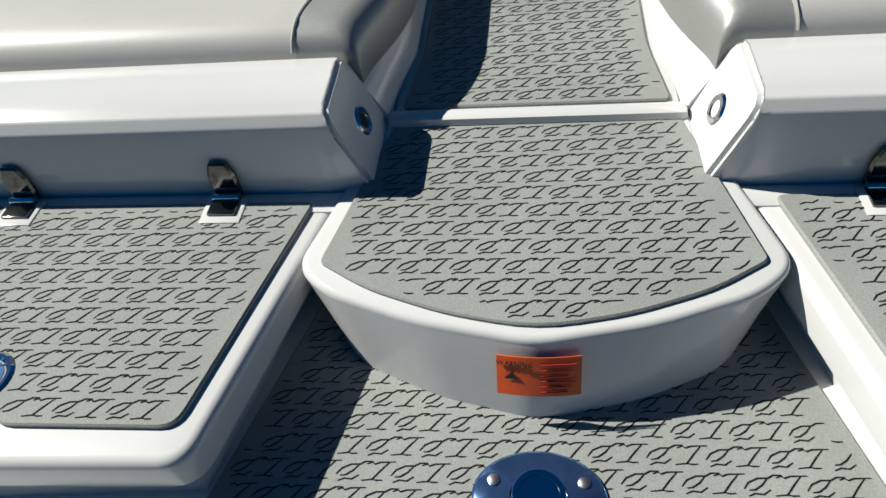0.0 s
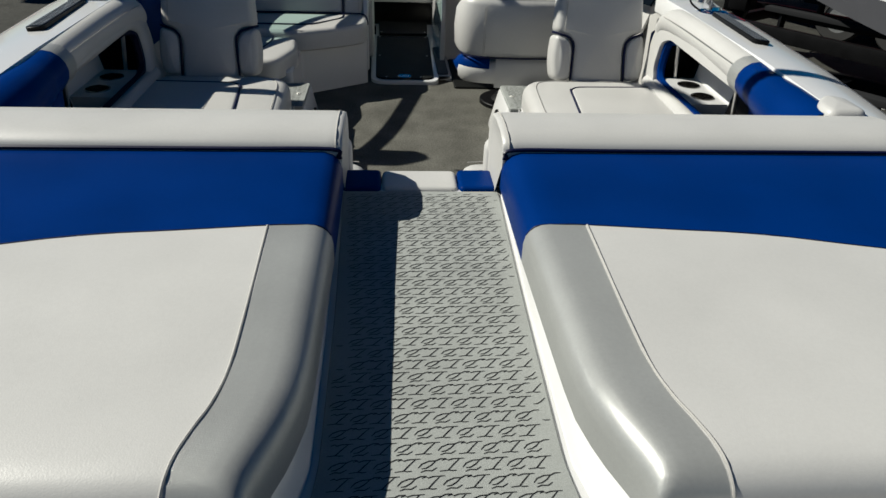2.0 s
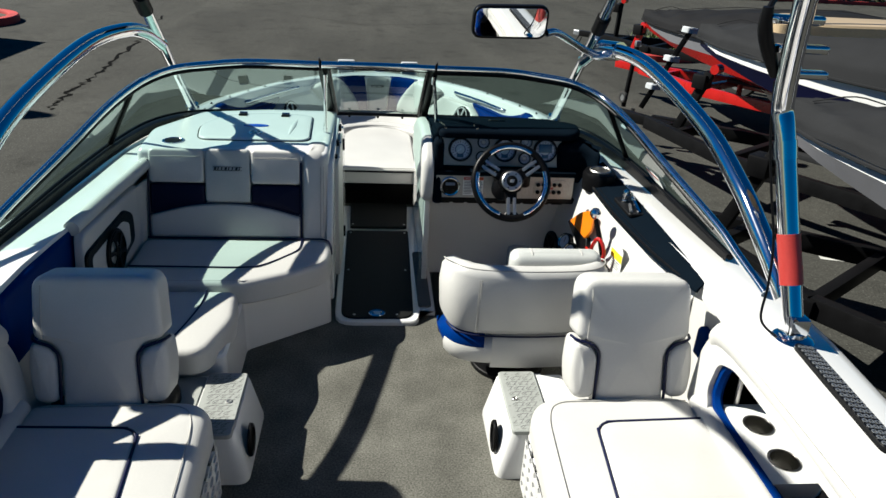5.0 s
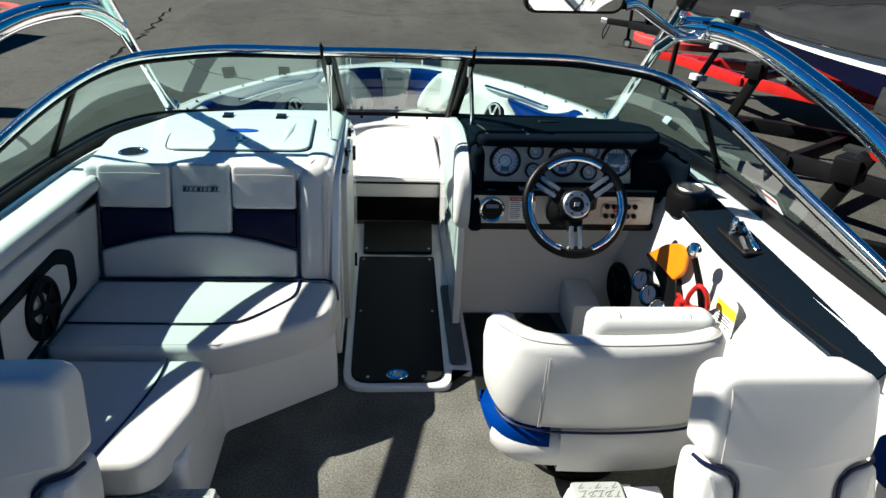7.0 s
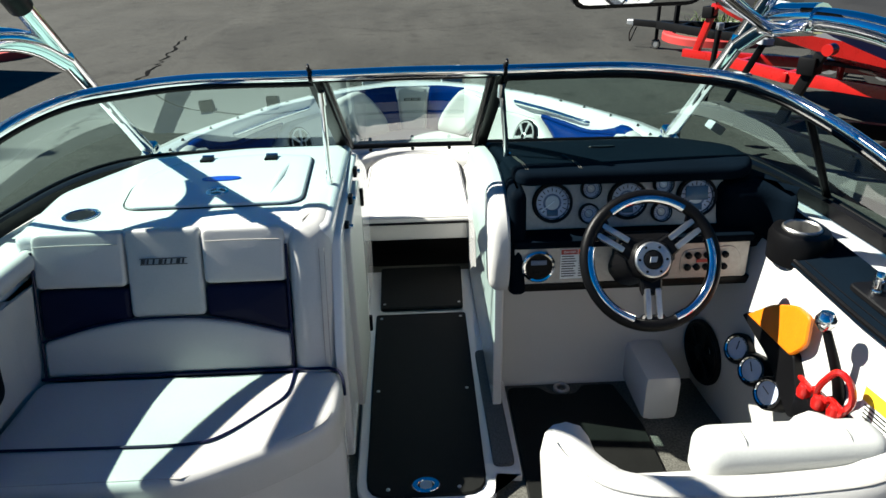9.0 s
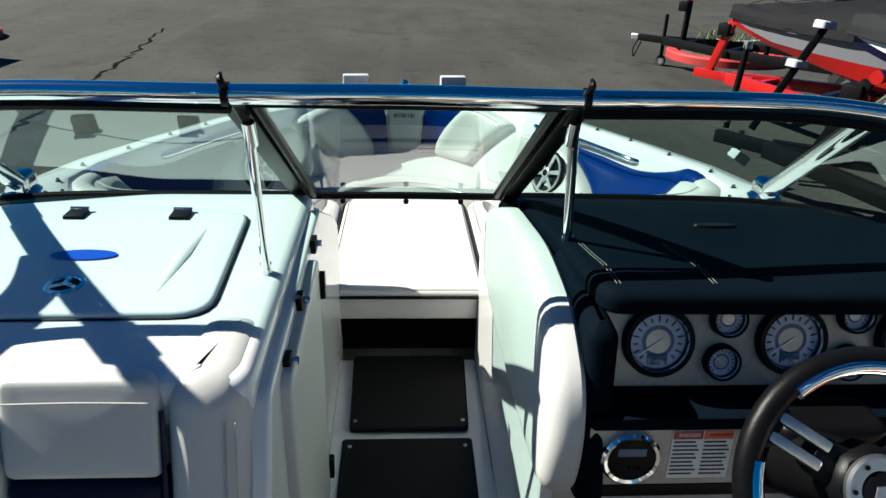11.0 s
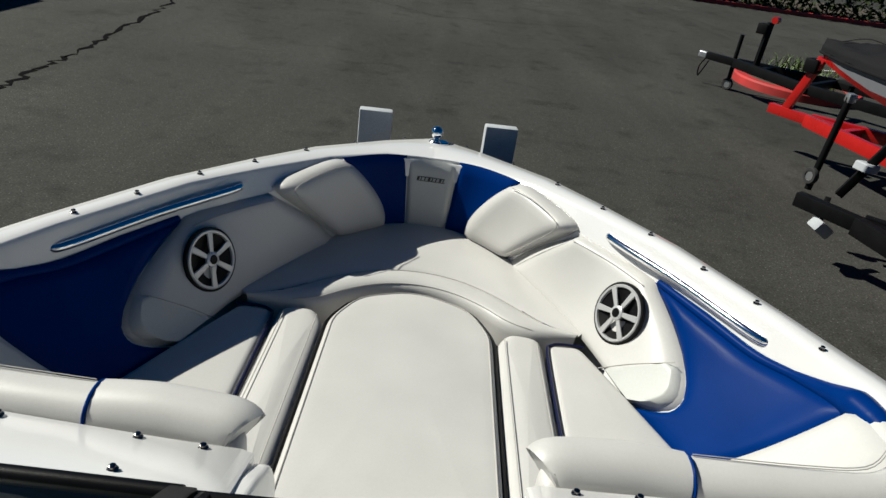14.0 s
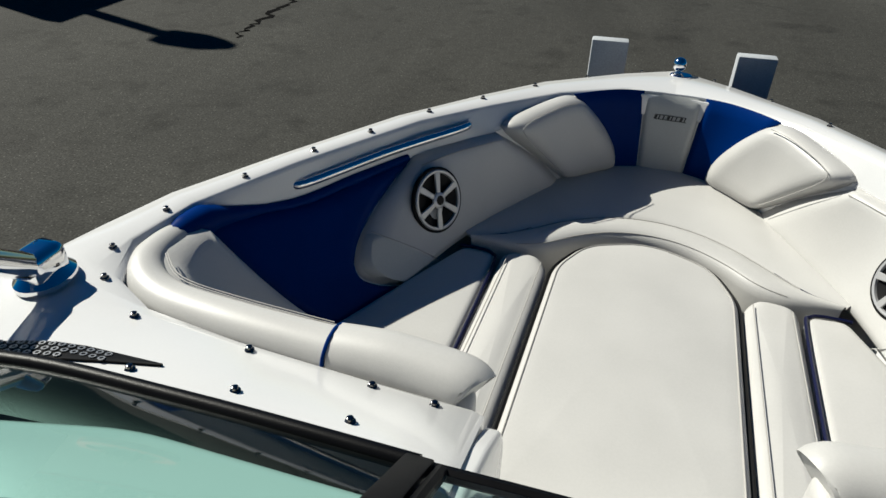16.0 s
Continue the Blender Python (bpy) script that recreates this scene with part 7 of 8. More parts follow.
for s in (1, -1):
    part("side_cushion", cushion(mirrored([(0.415, 4.84, 0.01), (0.425, 5.70, 0.03), (0.53, 5.71, 0.03), (0.62, 5.50, 0.05), (0.745, 5.19, 0.05), (0.78, 4.98, 0.05), (0.74, 4.84, 0.02)], s), 0.0, 0.226, 0.02, 0.006, shape=bow_tilt), CREAM, bs)
    part("side_roll", cushion(mirrored([(0.262, 4.80, 0.02), (0.262, 5.66, 0.02), (0.30, 5.74, 0.02), (0.413, 5.73, 0.02), (0.408, 4.84, 0.02)], s), 0.0, 0.232, 0.035, 0.008, shape=bow_tilt), CREAM, bs)
    for x in (0.288, 0.388):
        seam([bow_tilt(Vector((s * x, y, 0.2385))) for y in (4.86, 5.1, 5.35, 5.6, 5.68)], 0.0014, STITCH, bs, "stitched_seam")
    seam([bow_tilt(Vector((s * x, y, z))) for x, y, z in ((0.412, 4.88, 0.224), (0.413, 5.3, 0.226), (0.420, 5.64, 0.226), (0.435, 5.69, 0.226), (0.47, 5.705, 0.226), (0.54, 5.705, 0.226))], 0.005, PIPING, bs)
IN = glide([(-0.515, 5.738, 0), (-0.40, 5.742, 0), (-0.30, 5.772, 0), (-0.21, 5.848, 0), (-0.11, 5.905, 0), (0, 5.925, 0), (0.11, 5.905, 0), (0.21, 5.848, 0), (0.30, 5.772, 0), (0.40, 5.742, 0), (0.515, 5.738, 0)], 4)
OUT = glide([(-0.555, 5.775, 0), (-0.515, 5.88, 0), (-0.45, 6.02, 0), (-0.35, 6.19, 0), (-0.21, 6.36, 0), (0, 6.425, 0), (0.21, 6.36, 0), (0.35, 6.19, 0), (0.45, 6.02, 0), (0.515, 5.88, 0), (0.555, 5.775, 0)], 4)
ROLL = [(0.0, 0.05), (0.0, 0.20), (0.004, 0.218), (0.014, 0.231), (0.030, 0.239), (0.060, 0.243), (0.090, 0.239), (0.106, 0.232), (0.112, 0.2285), (0.118, 0.232), (0.135, 0.236)]


def front_at(k, d):
    """A point of the front cushion, d metres out from its inner edge."""
    a, b = IN[k], OUT[k]
    return a.lerp(b, min(1.0, d * min(1.0, (b - a).length / 0.30) / (b - a).length))


rows = []
for k in range(len(IN)):
    row = [front_at(k, d) + Vector((0, 0, z)) for d, z in ROLL]
    last = row[-1].copy()
    far = OUT[k] + Vector((0, 0, 0.232))
    row += [last.lerp(far, f) + Vector((0, 0, 0.006 * math.sin(math.pi * f))) for f in (0.25, 0.5, 0.75, 1.0)]
    rows.append(row)
part("front_cushion", grid(rows), CREAM, bs, smooth=60)
for d, z in ((0.016, 0.2335), (0.104, 0.2345)):
    seam([front_at(k, d) + Vector((0, 0, z)) for k in range(5, len(IN) - 5, 2)], 0.0016, STITCH, bs, "stitched_seam", n=2)
seam([front_at(k, 0.112) + Vector((0, 0, 0.2295)) for k in list(range(2, 9))], 0.003, PIPING, bs, n=1)
seam([front_at(k, 0.112) + Vector((0, 0, 0.2295)) for k in list(range(len(IN) - 9, len(IN) - 2))], 0.003, PIPING, bs, n=1)
filler = [(-0.252, 4.79, 0.02), (-0.252, 5.68, 0.05), (-0.185, 5.82, 0.06), (0.0, 5.90, 0.12), (0.185, 5.82, 0.06), (0.252, 5.68, 0.05), (0.252, 4.79, 0.02)]
part("filler_cushion", cushion(filler, 0.14, 0.240, 0.018, 0.008, shape=bow_tilt), CREAM, bs, "removable cream filler cushion")
seam([bow_tilt(Vector((p.x, p.y, 0.2405))) for p in inset(rounded(filler, 0.05), 0.014)], 0.0022, STITCH, bs, "stitched_seam", closed=True, n=1)
seam([bow_tilt(Vector((p.x, p.y, 0.222))) for p in inset(rounded(filler, 0.05), -0.006)], 0.006, STEEL, bs, "zip_line", closed=True, n=1)

for s in (1, -1):
    gr = thing("grab_rail", "polished steel grab rail recessed in the bow gunwale", "hand rail", (s * 0.78, 5.7, 0.53), group="grab rails")
    a, b = Vector((s * 0.604, 5.958, 0.506)), Vector((s * 0.928, 5.395, 0.512))
    d = (b - a).normalized()
    part("bar", tube([a + Vector((s * 0.012, 0.006, 0)), a + d * 0.012 + Vector((-s * 0.010, -0.006, 0.004)), a + d * 0.06 + Vector((-s * 0.028, -0.016, 0.008)), a.lerp(b, 0.5) + Vector((-s * 0.022, -0.012, 0.010)), b - d * 0.06 + Vector((-s * 0.028, -0.016, 0.008)), b - d * 0.012 + Vector((-s * 0.010, -0.006, 0.004)), b + Vector((s * 0.012, 0.006, 0))], 0.0125, 7, 12), CHROME, gr)
    side = Vector((-s * 0.86, -0.5, 0.12))
    for p in (a, b):
        part("foot", turned([(0.022, 0), (0.022, 0.004), (0.015, 0.008), (0.001, 0.009)], 20, frame_m(p + Vector((s * 0.004, 0, 0)), d, side.cross(d))), CHROME, gr)
    # grey strip gives the recess its darker shading by colour
    rows = [[a.lerp(b, t) + Vector((s * (0.006 + 0.012 * w), 0.003, (w - 0.5) * 0.05)) for w in (0, 1)] for t in (-0.03, 0.25, 0.5, 0.75, 1.03)]
    part("recess", grid(rows, 0.003), HULLGREY, gr, "recess strip, grey for its shading")

nav = thing("bow_light", "small chrome-domed bow light", "navigation light", (0, 6.69, 0.495))
part("base", disc(0.034, 0.012, 0.004, 28, Matrix.Translation((0.012, 6.665, 0.494)) @ Matrix.Diagonal((1.2, 0.8, 1, 1))), CHROME, nav)
part("stem", tube([(0, 6.69, 0.495), (0, 6.69, 0.522)], 0.012, 1, 14), CHROME, nav)
dome = bmesh.new()
bmesh.ops.create_uvsphere(dome, u_segments=24, v_segments=14, radius=0.026, matrix=Matrix.Translation((0, 6.69, 0.534)))
part("dome", dome, CHROME, nav)

# snap fasteners along the bow coaming
snap = thing("snap_fastener", "small chrome canvas snap stud on the deck", "snap stud", (0, 0, 0), group="snap studs")
part("stud", turned([(0.0085, 0.0), (0.0085, 0.002), (0.005, 0.004), (0.0055, 0.009), (0.0035, 0.010), (0.0005, 0.010)], 14), DARKCHROME, snap)


DECK = BVHTree.FromBMesh(grid(deck_rows(1)))
spots = []
for s in (1, -1):
    for x, y, z in ((0.13, 6.66, 0.503), (0.31, 6.49, 0.516), (0.46, 6.28, 0.531), (0.585, 6.06, 0.549), (0.70, 5.87, 0.562), (0.80, 5.66, 0.568), (0.888, 5.49, 0.574), (0.975, 5.30, 0.578), (1.05, 5.10, 0.583), (1.055, 4.935, 0.588), (1.005, 4.85, 0.594), (0.875, 4.772, 0.58), (0.645, 4.772, 0.56), (0.420, 4.772, 0.56), (0.312, 4.770, 0.56), (0.398, 4.645, 0.62), (0.583, 4.642, 0.62), (0.755, 4.625, 0.62)):
        hit = DECK.ray_cast(Vector((x, y, 1.0)), Vector((0, 0, -1)))[0]
        spots.append(Vector((s * x, y, hit.z if hit else z)))
for i, p in enumerate(spots):
    if i == 0:
        snap.location = p
    else:
        copy_thing(snap, Matrix.Translation(p))
for s in (1, -1):
    v = thing("cowl_vent", "dark perforated triangular vent on the fore deck", "vent", (s * 0.90, 4.60, 0.63))
    def laid(bm):
        for c in bm.verts:
            hit = DECK.ray_cast(Vector((abs(c.co.x), c.co.y, 1.0)), Vector((0, 0, -1)))[0]
            c.co.z += hit.z if hit else 0.6
        return bm

    m = Matrix.Translation((s * 0.72, 4.655, 0.0))
    rows = [[Vector((s * (0.72 + x), 4.655 + y0 + (y1 - y0) * k, z)) for k, z in ((0, -0.004), (0.02, 0.005), (0.3, 0.006), (0.7, 0.006), (0.98, 0.005), (1, -0.004))] for x, y0, y1 in ((0.0, -0.004, 0.0), (0.04, -0.016, 0.0), (0.09, -0.032, 0.0), (0.14, -0.05, -0.002), (0.19, -0.070, -0.012), (0.24, -0.090, -0.026), (0.29, -0.108, -0.045), (0.33, -0.122, -0.070))]
    part("plate", laid(grid(rows)), STEEL, v)
    tagged(part("perforation", laid(joined(*[turned([(0.006, 0.006), (0.006, 0.0078), (0.0032, 0.0078), (0.0032, 0.006)], 8, m @ Matrix.Translation((s * (0.09 + i * 0.0165), -0.012 - i * i * 0.00028 - j * 0.0145, 0)), close=False) for i in range(13) for j in range(3 if i > 3 else 2)])), ALU, v), kind="stuff")

# ---- trailer under the boat ----
def beam(a, b, w, h, mat, parent, name="beam", label=""):
    a, b = Vector(a), Vector(b)
    d = b - a
    side = Vector((0, 0, 1)).cross(d)
    if side.length < 1e-5:
        side = Vector((1, 0, 0))
    m = frame_m(a, d, Vector((0, 0, 1)) if abs(d.normalized().z) < 0.95 else Vector((0, 1, 0)))
    return part(name, box(0, d.length, -h / 2, h / 2, -w / 2, w / 2, 0.006, m=m), mat, parent, label)


def road_wheel(c, axis, r, w, parent):
    m = frame_m(c, Vector((0, 0, 1)), Vector(axis).cross(Vector((0, 0, 1))))
    q = m
    tyre = part("wheel", turned([(r * 0.6, -w / 2), (r * 0.92, -w / 2), (r, -w * 0.32), (r, w * 0.32), (r * 0.92, w / 2), (r * 0.6, w / 2)], 32, q, close=False), TIRE, parent)
    part("rim", turned([(r * 0.6, -w * 0.35), (r * 0.6, w * 0.35), (r * 0.5, w * 0.2), (r * 0.15, w * 0.3), (0.001, w * 0.3)], 24, q), ALU, tyre)
    return tyre


def trailer(name, label, m, mat, length, winch=True, boards=True, coupler=True, winch_at=-0.95, lean=0.3):
    """A boat trailer whose tongue points along +y of m; the coupler is at its origin, on the ground plane z = GZ."""
    t = thing(name, label, "trailer", m @ Vector((0, -length / 2, GZ)))

    def P(x, y, z):
        return m @ Vector((x, y, GZ + z))

    z = 0.50
    for s in (1, -1):
        beam(P(s * 0.05, -0.55, z), P(s * 0.62, -2.0, z), 0.09, 0.15, mat, t, "tongue_beam")
        beam(P(s * 0.62, -2.0, z), P(s * 0.72, -length, z), 0.09, 0.15, mat, t, "side_beam")
        beam(P(s * 0.45, -2.4, z + 0.22), P(s * 0.45, -length + 0.1, z + 0.20), 0.12, 0.05, COVER, t, "bunk")
        for yy in (-2.6, -length + 0.5):
            beam(P(s * 0.45, yy, z), P(s * 0.45, yy, z + 0.2), 0.06, 0.06, mat, t, "bunk_post")
        if boards:
            beam(P(s * 1.02, -length + 0.3, z), P(s * 1.02, -length + 0.3, z + 0.95), 0.06, 0.06, mat, t, "guide_post")
        for yy in (-length * 0.62, -length * 0.62 - 0.8):
            road_wheel(P(s * 1.0, yy, 0.33), m.to_3x3() @ Vector((1, 0, 0)), 0.33, 0.2, t)
        fender = [P(s * 1.0, -length * 0.62 + 0.42 - 1.64 * k, 0.52 + 0.22 * math.sin(math.pi * k)) for k in (0, 0.1, 0.25, 0.5, 0.75, 0.9, 1.0)]
        part("fender", grid([[p + (m.to_3x3() @ Vector((-0.13, 0, 0))), p + (m.to_3x3() @ Vector((0.13, 0, 0)))] for p in fender], 0.01), mat, t)
    for yy in (-1.1, -2.0, -length * 0.62 - 0.4, -length):
        beam(P(-0.7 if yy < -1.5 else -0.28, yy, z), P(0.7 if yy < -1.5 else 0.28, yy, z), 0.08, 0.12, mat, t, "cross_beam")
    beam(P(0, 0.0, z), P(0, -0.9, z), 0.10, 0.12, mat, t, "tongue")
    if coupler:
        part("coupler", cushion([(-0.045, -0.02), (-0.045, 0.16), (0.045, 0.16), (0.045, -0.02)], z - 0.05, z + 0.06, 0.03, 0.0, m=m @ Matrix.Translation((0, 0, GZ))), ALU, t, "galvanised coupler")
    if coupler:
        part("jack", tube([P(0.14, -0.45, 0.16), P(0.14, -0.45, 0.95)], 0.035, 1, 12), mat, t)
    if coupler:
        road_wheel(P(0.14, -0.45, 0.10), m.to_3x3() @ Vector((1, 0, 0)), 0.10, 0.06, t)
    if coupler:
        part("safety_chain", tube([P(0.03, 0.02, z - 0.05), P(0.06, 0.12, z - 0.22), P(0.05, 0.10, z - 0.38), P(0.02, 0.04, z - 0.30), P(0.0, -0.06, z - 0.08)], 0.012, 6, 6), STEEL, t)
    if winch:
        beam(P(0, winch_at, z), P(0, winch_at - lean, z + 0.75), 0.08, 0.10, mat, t, "winch_post")
        part("winch", box(-0.09, 0.09, winch_at - lean, winch_at - lean + 0.17, GZ + z + 0.55, GZ + z + 0.72, 0.02, m=m), STEEL, t)
        part("bow_roller", tube([P(-0.06, winch_at - lean - 0.07, z + 0.80), P(0.06, winch_at - lean - 0.07, z + 0.80)], 0.055, 1, 16), RED, t, "red bow roller")
    return t


own = trailer("boat_trailer", "black steel trailer carrying the white boat", Matrix.Translation((0, 8.1, 0)), STEEL, 7.4, boards=False)
for s in (1, -1):
    gb = thing("guide_board", "upright grey carpeted guide board of the trailer", "guide board", (s * 0.28, 6.86, GZ + 0.5), group="guide boards")
    part("post", box(s * 0.28 - 0.025, s * 0.28 + 0.025, 6.88, 6.92, GZ + 0.45, 0.50, 0.006), STEEL, gb)
    part("board", box(s * 0.275 - 0.072, s * 0.275 + 0.072, 6.82, 6.875, 0.0, 0.552, 0.010, m=Matrix.Translation((s * 0.275, 6.85, 0)) @ pose(0, 0, 0, 0, 0, 6) @ Matrix.Translation((-s * 0.275, -6.85, 0))), PADGREY, gb, "grey carpeted pad")


# ---- neighbouring boats ----
def parked_boat(name, label, m, length, beam_w, hull, stripe, canvas, band=0.16):
    """A covered boat; its bow points along +y of m and its stem head is at m's origin."""
    t = thing(name, label, "boat", m @ Vector((0, -length / 2, 0)))
    prof = [(0.0, 0.02), (0.15, 0.15), (0.42, 0.34), (0.67, 0.47), (0.96, 0.60), (1.3, 0.72), (1.7, 0.82), (2.2, 0.91), (3.0, 0.98), (4.0, 1.0), (length, 0.90)]
    hw = beam_w / 2
    up, low, can = [], [], []
    for d, w in prof:
        k = min(1.0, d / 2.8)
        kz = -0.95 + 0.85 * (1 - k) ** 1.25
        x = hw * w
        up.append([Vector((s * x2, -d, zz)) for s, x2, zz in ((-1, x * (0.82 + 0.12 * k), kz * 0.45 - 0.12), (-1, x * (0.97 + 0.02 * k) - 0.1 * (band - 0.16), max(-band - 0.1 * k, kz * 0.45 - 0.05)), (-1, x, 0.0))])
        low.append([Vector((0, -d - 0.10 * (1 - k), kz)), Vector((-x * (0.82 + 0.12 * k), -d, kz * 0.45 - 0.12))])
        rise = 0.06 + 0.36 * min(1.0, d / 2.8) * (1.0 if d < 4 else 0.85)
        ring = []
        for a in range(13):
            th = math.pi * a / 12
            sag = 0.03 * math.sin(d * 9 + a * 1.7) * math.sin(th)
            ring.append(Vector((-math.cos(th) * (x + 0.035), -d + (0.04 if d < 0.05 else 0), -0.07 + (rise + 0.07) * (math.sin(th) ** 0.75 if 0 < a < 12 else 0) + sag)))
        can.append(ring)

    def both(rows):
        b1 = grid([[m @ p for p in r] for r in rows])
        b2 = grid([[m @ Vector((-p.x, p.y, p.z)) for p in r] for r in rows])
        return joined(b1, b2)

    part("hull_side", both([r[1:] for r in up]), hull, t, smooth=45)
    part("hull_chine", both([r[:2] for r in up]), stripe, t, smooth=45)
    part("hull_bottom", both(low), stripe, t, smooth=45)
    cv = grid([[m @ p for p in r] for r in can])
    bmesh.ops.subdivide_edges(cv, edges=cv.edges[:], cuts=2, use_grid_fill=True, smooth=0.6)
    for v in cv.verts:
        q = v.co * 3.1
        v.co.z += 0.022 * noise.noise(q) + 0.010 * noise.noise(q * 3.3)
    part("canvas_cover", cv, canvas, t, "wrinkled canvas cover", smooth=70)
    hem = [m @ (r[0] + Vector((0, 0, -0.01))) for r in can[::-1]] + [m @ (r[-1] + Vector((0, 0, -0.01))) for r in can]
    part("hem_rope", tube(hem, 0.014, 3, 6), canvas, t)
    part("cover_seam", tube([m @ (r[6] + Vector((0, 0, 0.03))) for r in can[1:]], 0.005, 4, 6), canvas, t)
    part("transom", grid([[m @ Vector((x, -length, z)) for x in (-hw * 0.92, 0, hw * 0.92)] for z in (-0.6, 0.0)], 0.02), hull, t)
    return t


TURN = 35.0
n1 = Matrix.Translation((3.0, 5.42, 0.60)) @ pose(0, 0, 0, 0, 0, TURN)
parked_boat("covered_boat", "white and grey boat under a charcoal canvas cover", n1, 6.5, 2.3, GEL, HULLGREY, COVER, 0.12)
trailer("neighbour_trailer", "black steel boat trailer under a covered boat", n1 @ Matrix.Translation((0, 1.25, -0.60)), STEEL, 7.4, coupler=False)
n2 = Matrix.Translation((3.75, 8.65, 0.70)) @ pose(0, 0, 0, 0, 0, TURN)
parked_boat("covered_boat", "white and navy boat under a charcoal canvas cover", n2, 6.6, 2.35, GEL, NAVY, COVER, 0.15)
trailer("neighbour_trailer", "black steel boat trailer in the row of parked boats", n2 @ Matrix.Translation((0, 1.05, -0.70)), STEEL, 7.4, coupler=False)
n3 = Matrix.Translation((4.55, 12.62, 0.40)) @ pose(0, 0, 0, 0, 0, TURN)
parked_boat("covered_boat", "red and silver boat under a black canvas cover", n3, 6.8, 2.4, HULLGREY, RED, COVER2, 0.22)
trailer("red_trailer", "bright red boat trailer with a tall winch stand", n3 @ Matrix.Translation((0, 0.45, -0.40)), RED, 7.2, coupler=False, winch_at=-0.2, lean=0.25)
trailer("neighbour_trailer", "black boat trailer with its coupler over the asphalt", Matrix.Translation((4.55, 16.5, 0)) @ pose(0, 0, 0, 0, 0, 43), STEEL, 6.6, winch_at=-0.9, lean=0.02)
bw = thing("pad_post", "slanted black post with three pale stepped pads", "trailer post", (3.6, 9.6, -0.5))
pa, pb = Vector((3.55, 9.62, -0.46)), Vector((3.95, 9.42, 0.60))
beam(pa, pb, 0.07, 0.07, STEEL, bw, "post")
for k in (0.28, 0.64, 0.99):
    part("pad", slab([(-0.11, -0.06), (-0.06, -0.085), (0.10, -0.04), (0.11, 0.05), (0.02, 0.085), (-0.11, 0.06)], -0.035, 0.035, 0.012, 0.02, m=Matrix.Translation(pa.lerp(pb, k)) @ pose(0, 0, 0, 0, 8, 20)), PADGREY, bw, "pale rubber pad")
part("low_pad", box(-0.10, 0.10, -0.06, 0.06, -0.05, 0.05, 0.02, m=Matrix.Translation((3.317, 9.30, -0.66)) @ pose(0, 0, 0, 10, 30, 20)), PADGREY, bw, "pale rubber pad")
beam((3.30, 9.32, -0.66), (3.40, 9.50, -0.46), 0.05, 0.05, STEEL, bw, "post")
jk = thing("trailer_jack", "black swing jack with a small wheel on the trailer", "trailer jack", (3.37, 9.8, -0.5))
part("tube", tube([(3.37, 9.8, -0.50), (3.42, 9.8, 0.34)], 0.032, 1, 12), STEEL, jk)
road_wheel((3.34, 9.78, -0.37), (1, 0.3, 0), 0.075, 0.05, jk)
part("head", box(3.39, 3.46, 9.76, 9.84, 0.30, 0.38, 0.015), ALU, jk, "pale jack head")

# red-kerbed planter islands
def planter(c, r, tall=0.55, n=70, seed=3):
    t = thing("planter_island", "round planter island with a red painted kerb", "planter", (c[0], c[1], GZ))
    m = Matrix.Translation((c[0], c[1], GZ))
    part("kerb", turned([(r, 0.0), (r, 0.13), (r - 0.03, 0.16), (r - 0.20, 0.16), (r - 0.22, 0.12), (r - 0.22, 0.0)], 40, m, close=False), KERB, t, "red painted kerb")
    part("soil", turned([(r - 0.21, 0.02), (r - 0.21, 0.09), (r * 0.4, 0.13), (0.01, 0.14)], 32, m), SOIL, t)
    pl = thing("strap_leaf_plant", "clump of green strap-leaved plants in the planter", "plant", (c[0], c[1], GZ + 0.12))
    rnd = random.Random(seed)
    bm = bmesh.new()
    for i in range(n):
        a, d = rnd.uniform(0, 6.283), rnd.uniform(0.0, (r - 0.3) * 0.8)
        o = Vector((c[0] + d * math.cos(a), c[1] + d * math.sin(a), GZ + 0.12))
        b = rnd.uniform(0, 6.283)
        out, h, w = rnd.uniform(0.12, 0.4), rnd.uniform(0.6, 1.0) * tall, rnd.uniform(0.012, 0.022)
        side = Vector((-math.sin(b), math.cos(b), 0))
        prev = None
        for k in (0, 0.35, 0.7, 1.0):
            p = o + Vector((math.cos(b), math.sin(b), 0)) * out * k * k + Vector((0, 0, h * (k - 0.35 * k * k * k)))
            ww = w * (1 - k * 0.92)
            cur = (bm.verts.new(p - side * ww), bm.verts.new(p + side * ww))
            if prev:
                bm.faces.new((prev[0], prev[1], cur[1], cur[0]))
            prev = cur
    tagged(part("leaves", bm, LEAF, pl), kind="stuff")
    return t


planter((6.6, 17.15), 1.15, 0.75, 160, 5)
planter((-9.33, 17.7), 1.15, 0.6, 160, 9)
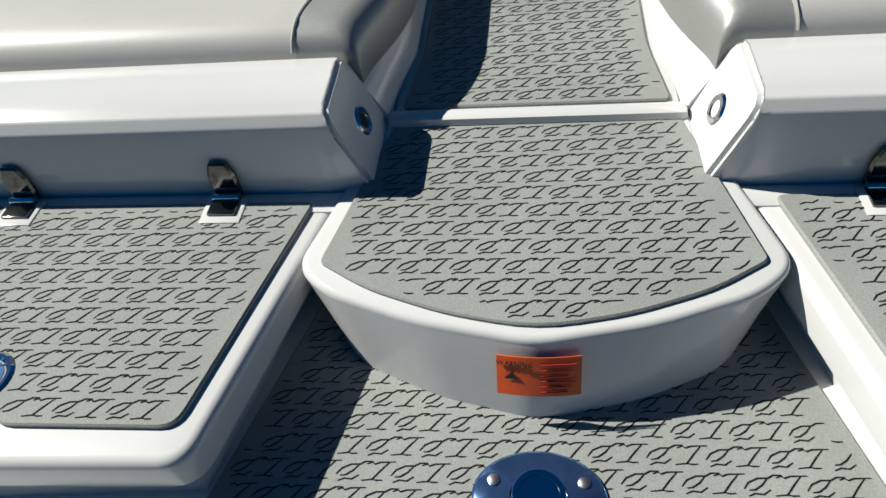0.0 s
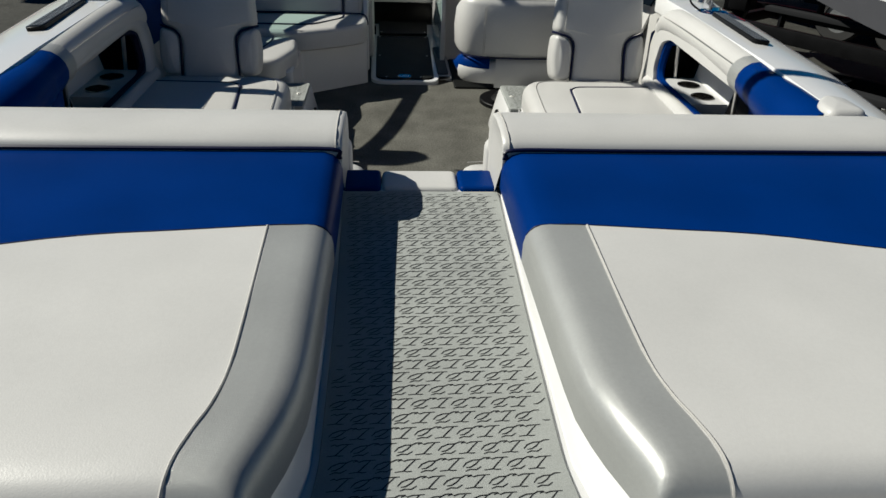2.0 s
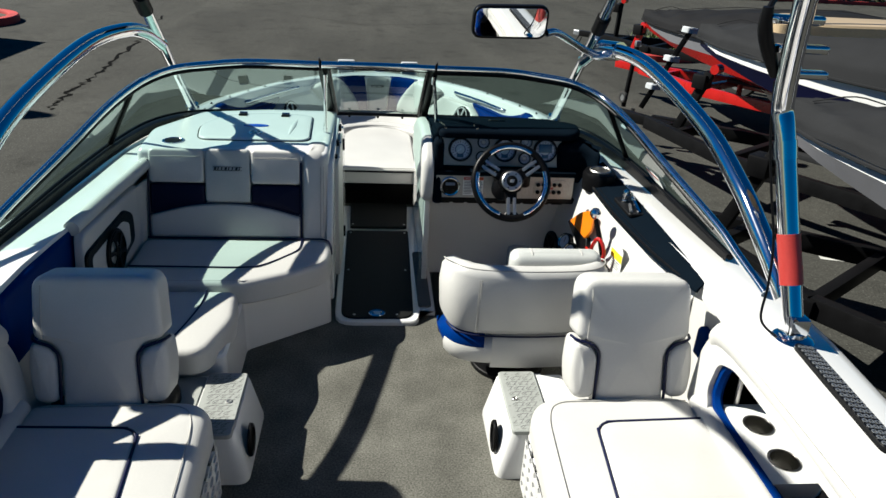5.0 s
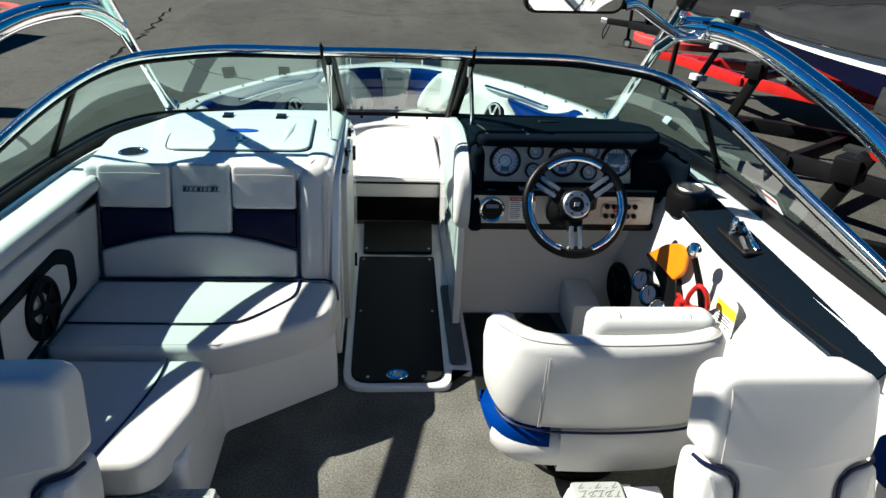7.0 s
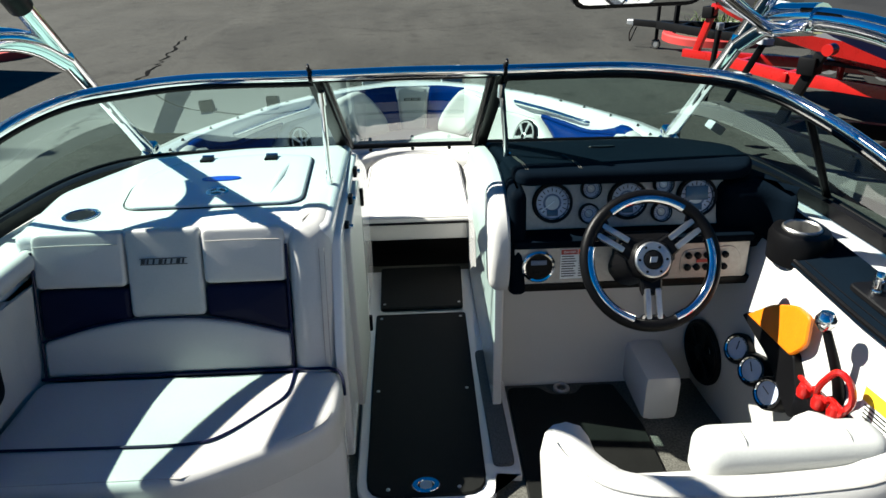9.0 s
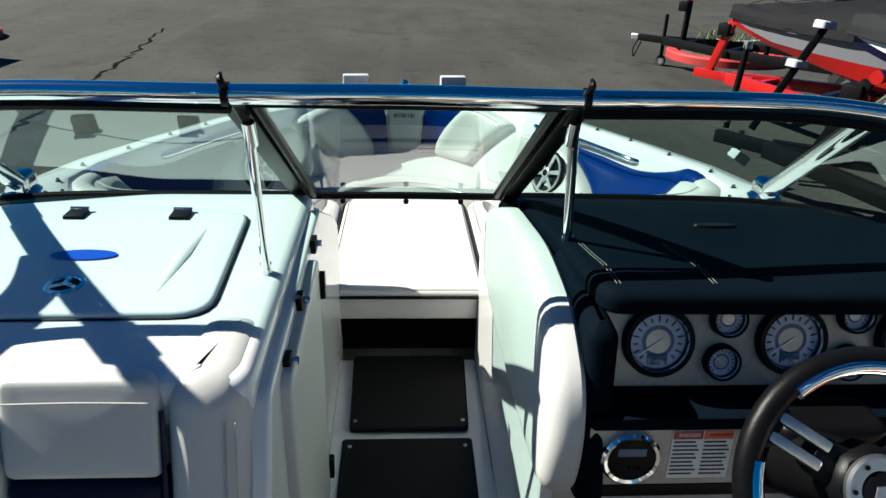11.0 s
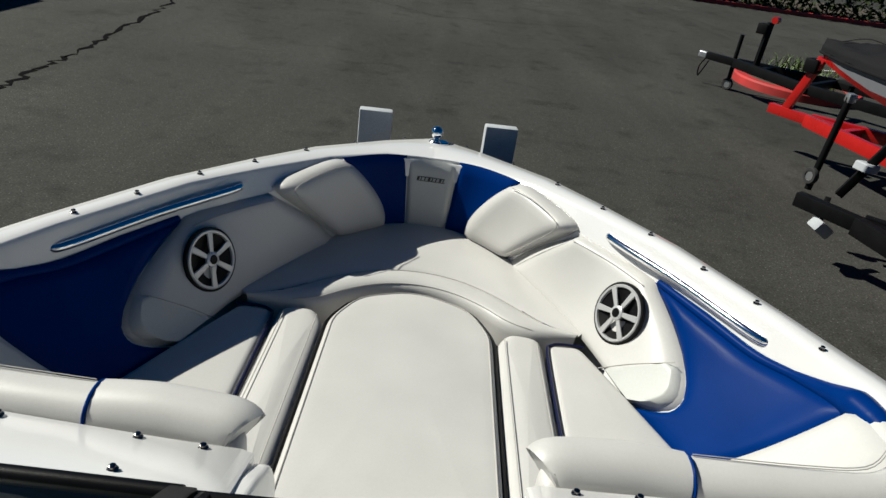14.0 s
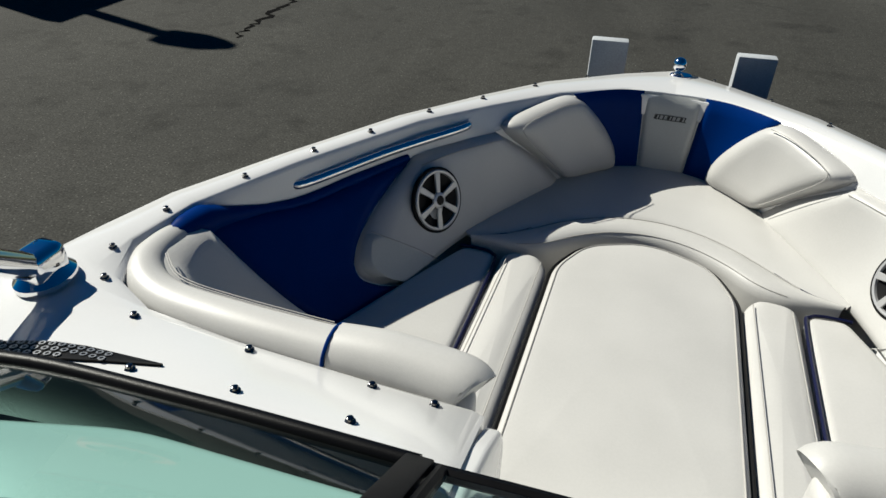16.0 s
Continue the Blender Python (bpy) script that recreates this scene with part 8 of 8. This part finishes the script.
# far kerb and the hedge that closes the yard, tree shade in its leaf colour
fk = part("far_kerb", box(-60, 60, 32.6, 32.8, GZ, GZ + 0.15, 0.02), KERB)
tagged(fk, "long red painted kerb at the far side of the yard", "kerb", kind="structure")
fb = part("far_bed", box(-60, 60, 32.8, 40, GZ, GZ + 0.12, 0.02), SOIL)
tagged(fb, "dark planted bed behind the far kerb", "planting bed", kind="structure")
rnd = random.Random(21)
hv, hf = [], []
for i in range(26000):
    c = Vector((rnd.uniform(-60, 60), rnd.uniform(32.9, 34.4), GZ + 0.1 + rnd.random() ** 1.3 * 2.2))
    u = Vector((rnd.uniform(-1, 1), rnd.uniform(-1, 1), rnd.uniform(-1, 1))).normalized() * rnd.uniform(0.09, 0.20)
    w = u.orthogonal().normalized() * u.length * 0.5
    k = len(hv)
    hv += [c - u, c + w, c + u, c - w]
    hf.append((k, k + 1, k + 2, k + 3))
me = bpy.data.meshes.new("hedge")
me.from_pydata(hv, [], hf)
me.materials.append(HEDGE)
hd = new("hedge", me)
tagged(hd, "dense green hedge along the far bed, coloured dark for tree shade", "hedge", kind="stuff")
# worn parking lines
for a, b in (((7.4, 19.6), (9.4, 18.4)), ((7.4, 19.6), (10.4, 20.6)), ((4.2, 6.2), (8.0, 5.2)), ((4.6, 3.2), (8.4, 2.2))):
    a, b = Vector((*a, 0)), Vector((*b, 0))
    d = (b - a).normalized()
    sd = Vector((-d.y, d.x, 0)) * 0.05
    bm = bmesh.new()
    bm.faces.new([bm.verts.new(p + Vector((0, 0, GZ + 0.004))) for p in (a - sd, b - sd, b + sd, a + sd)])
    tagged(part("parking_line", bm, PAINTLINE, smooth=0), "worn white parking line on the asphalt", "road marking", kind="structure")

# unseen wall added as shadow caster, and a street lamp; their shadows cross the asphalt
yw = part("shadow_wall", box(-10.53, -10.28, 11.35, 16.66, GZ, GZ + 3.5, 0.02), PADGREY)
tagged(yw, "tall grey wall out of view, added to cast the broad shadow", "wall", kind="structure")
lp = thing("street_lamp", "tall grey street lamp at the edge of the yard", "street lamp", (-11.0, 12.05, GZ))
part("pole", tube([(-11.0, 12.05, GZ), (-11.0, 12.05, GZ + 3), (-11.0, 12.05, GZ + 5.7)], [0.11, 0.10, 0.09], 3, 14), ALU, lp)
part("head", cushion([(-11.28, 11.85, 0.1), (-11.28, 12.3, 0.1), (-10.75, 12.3, 0.1), (-10.45, 12.15, 0.1), (-10.45, 12.0, 0.1), (-10.75, 11.85, 0.1)], GZ + 5.66, GZ + 5.88, 0.05, 0.0, 0.1), STEEL, lp)
part("foot", turned([(0.22, 0.0), (0.22, 0.25), (0.16, 0.3), (0.1, 0.32)], 20, Matrix.Translation((-11.0, 12.05, GZ))), ALU, lp)
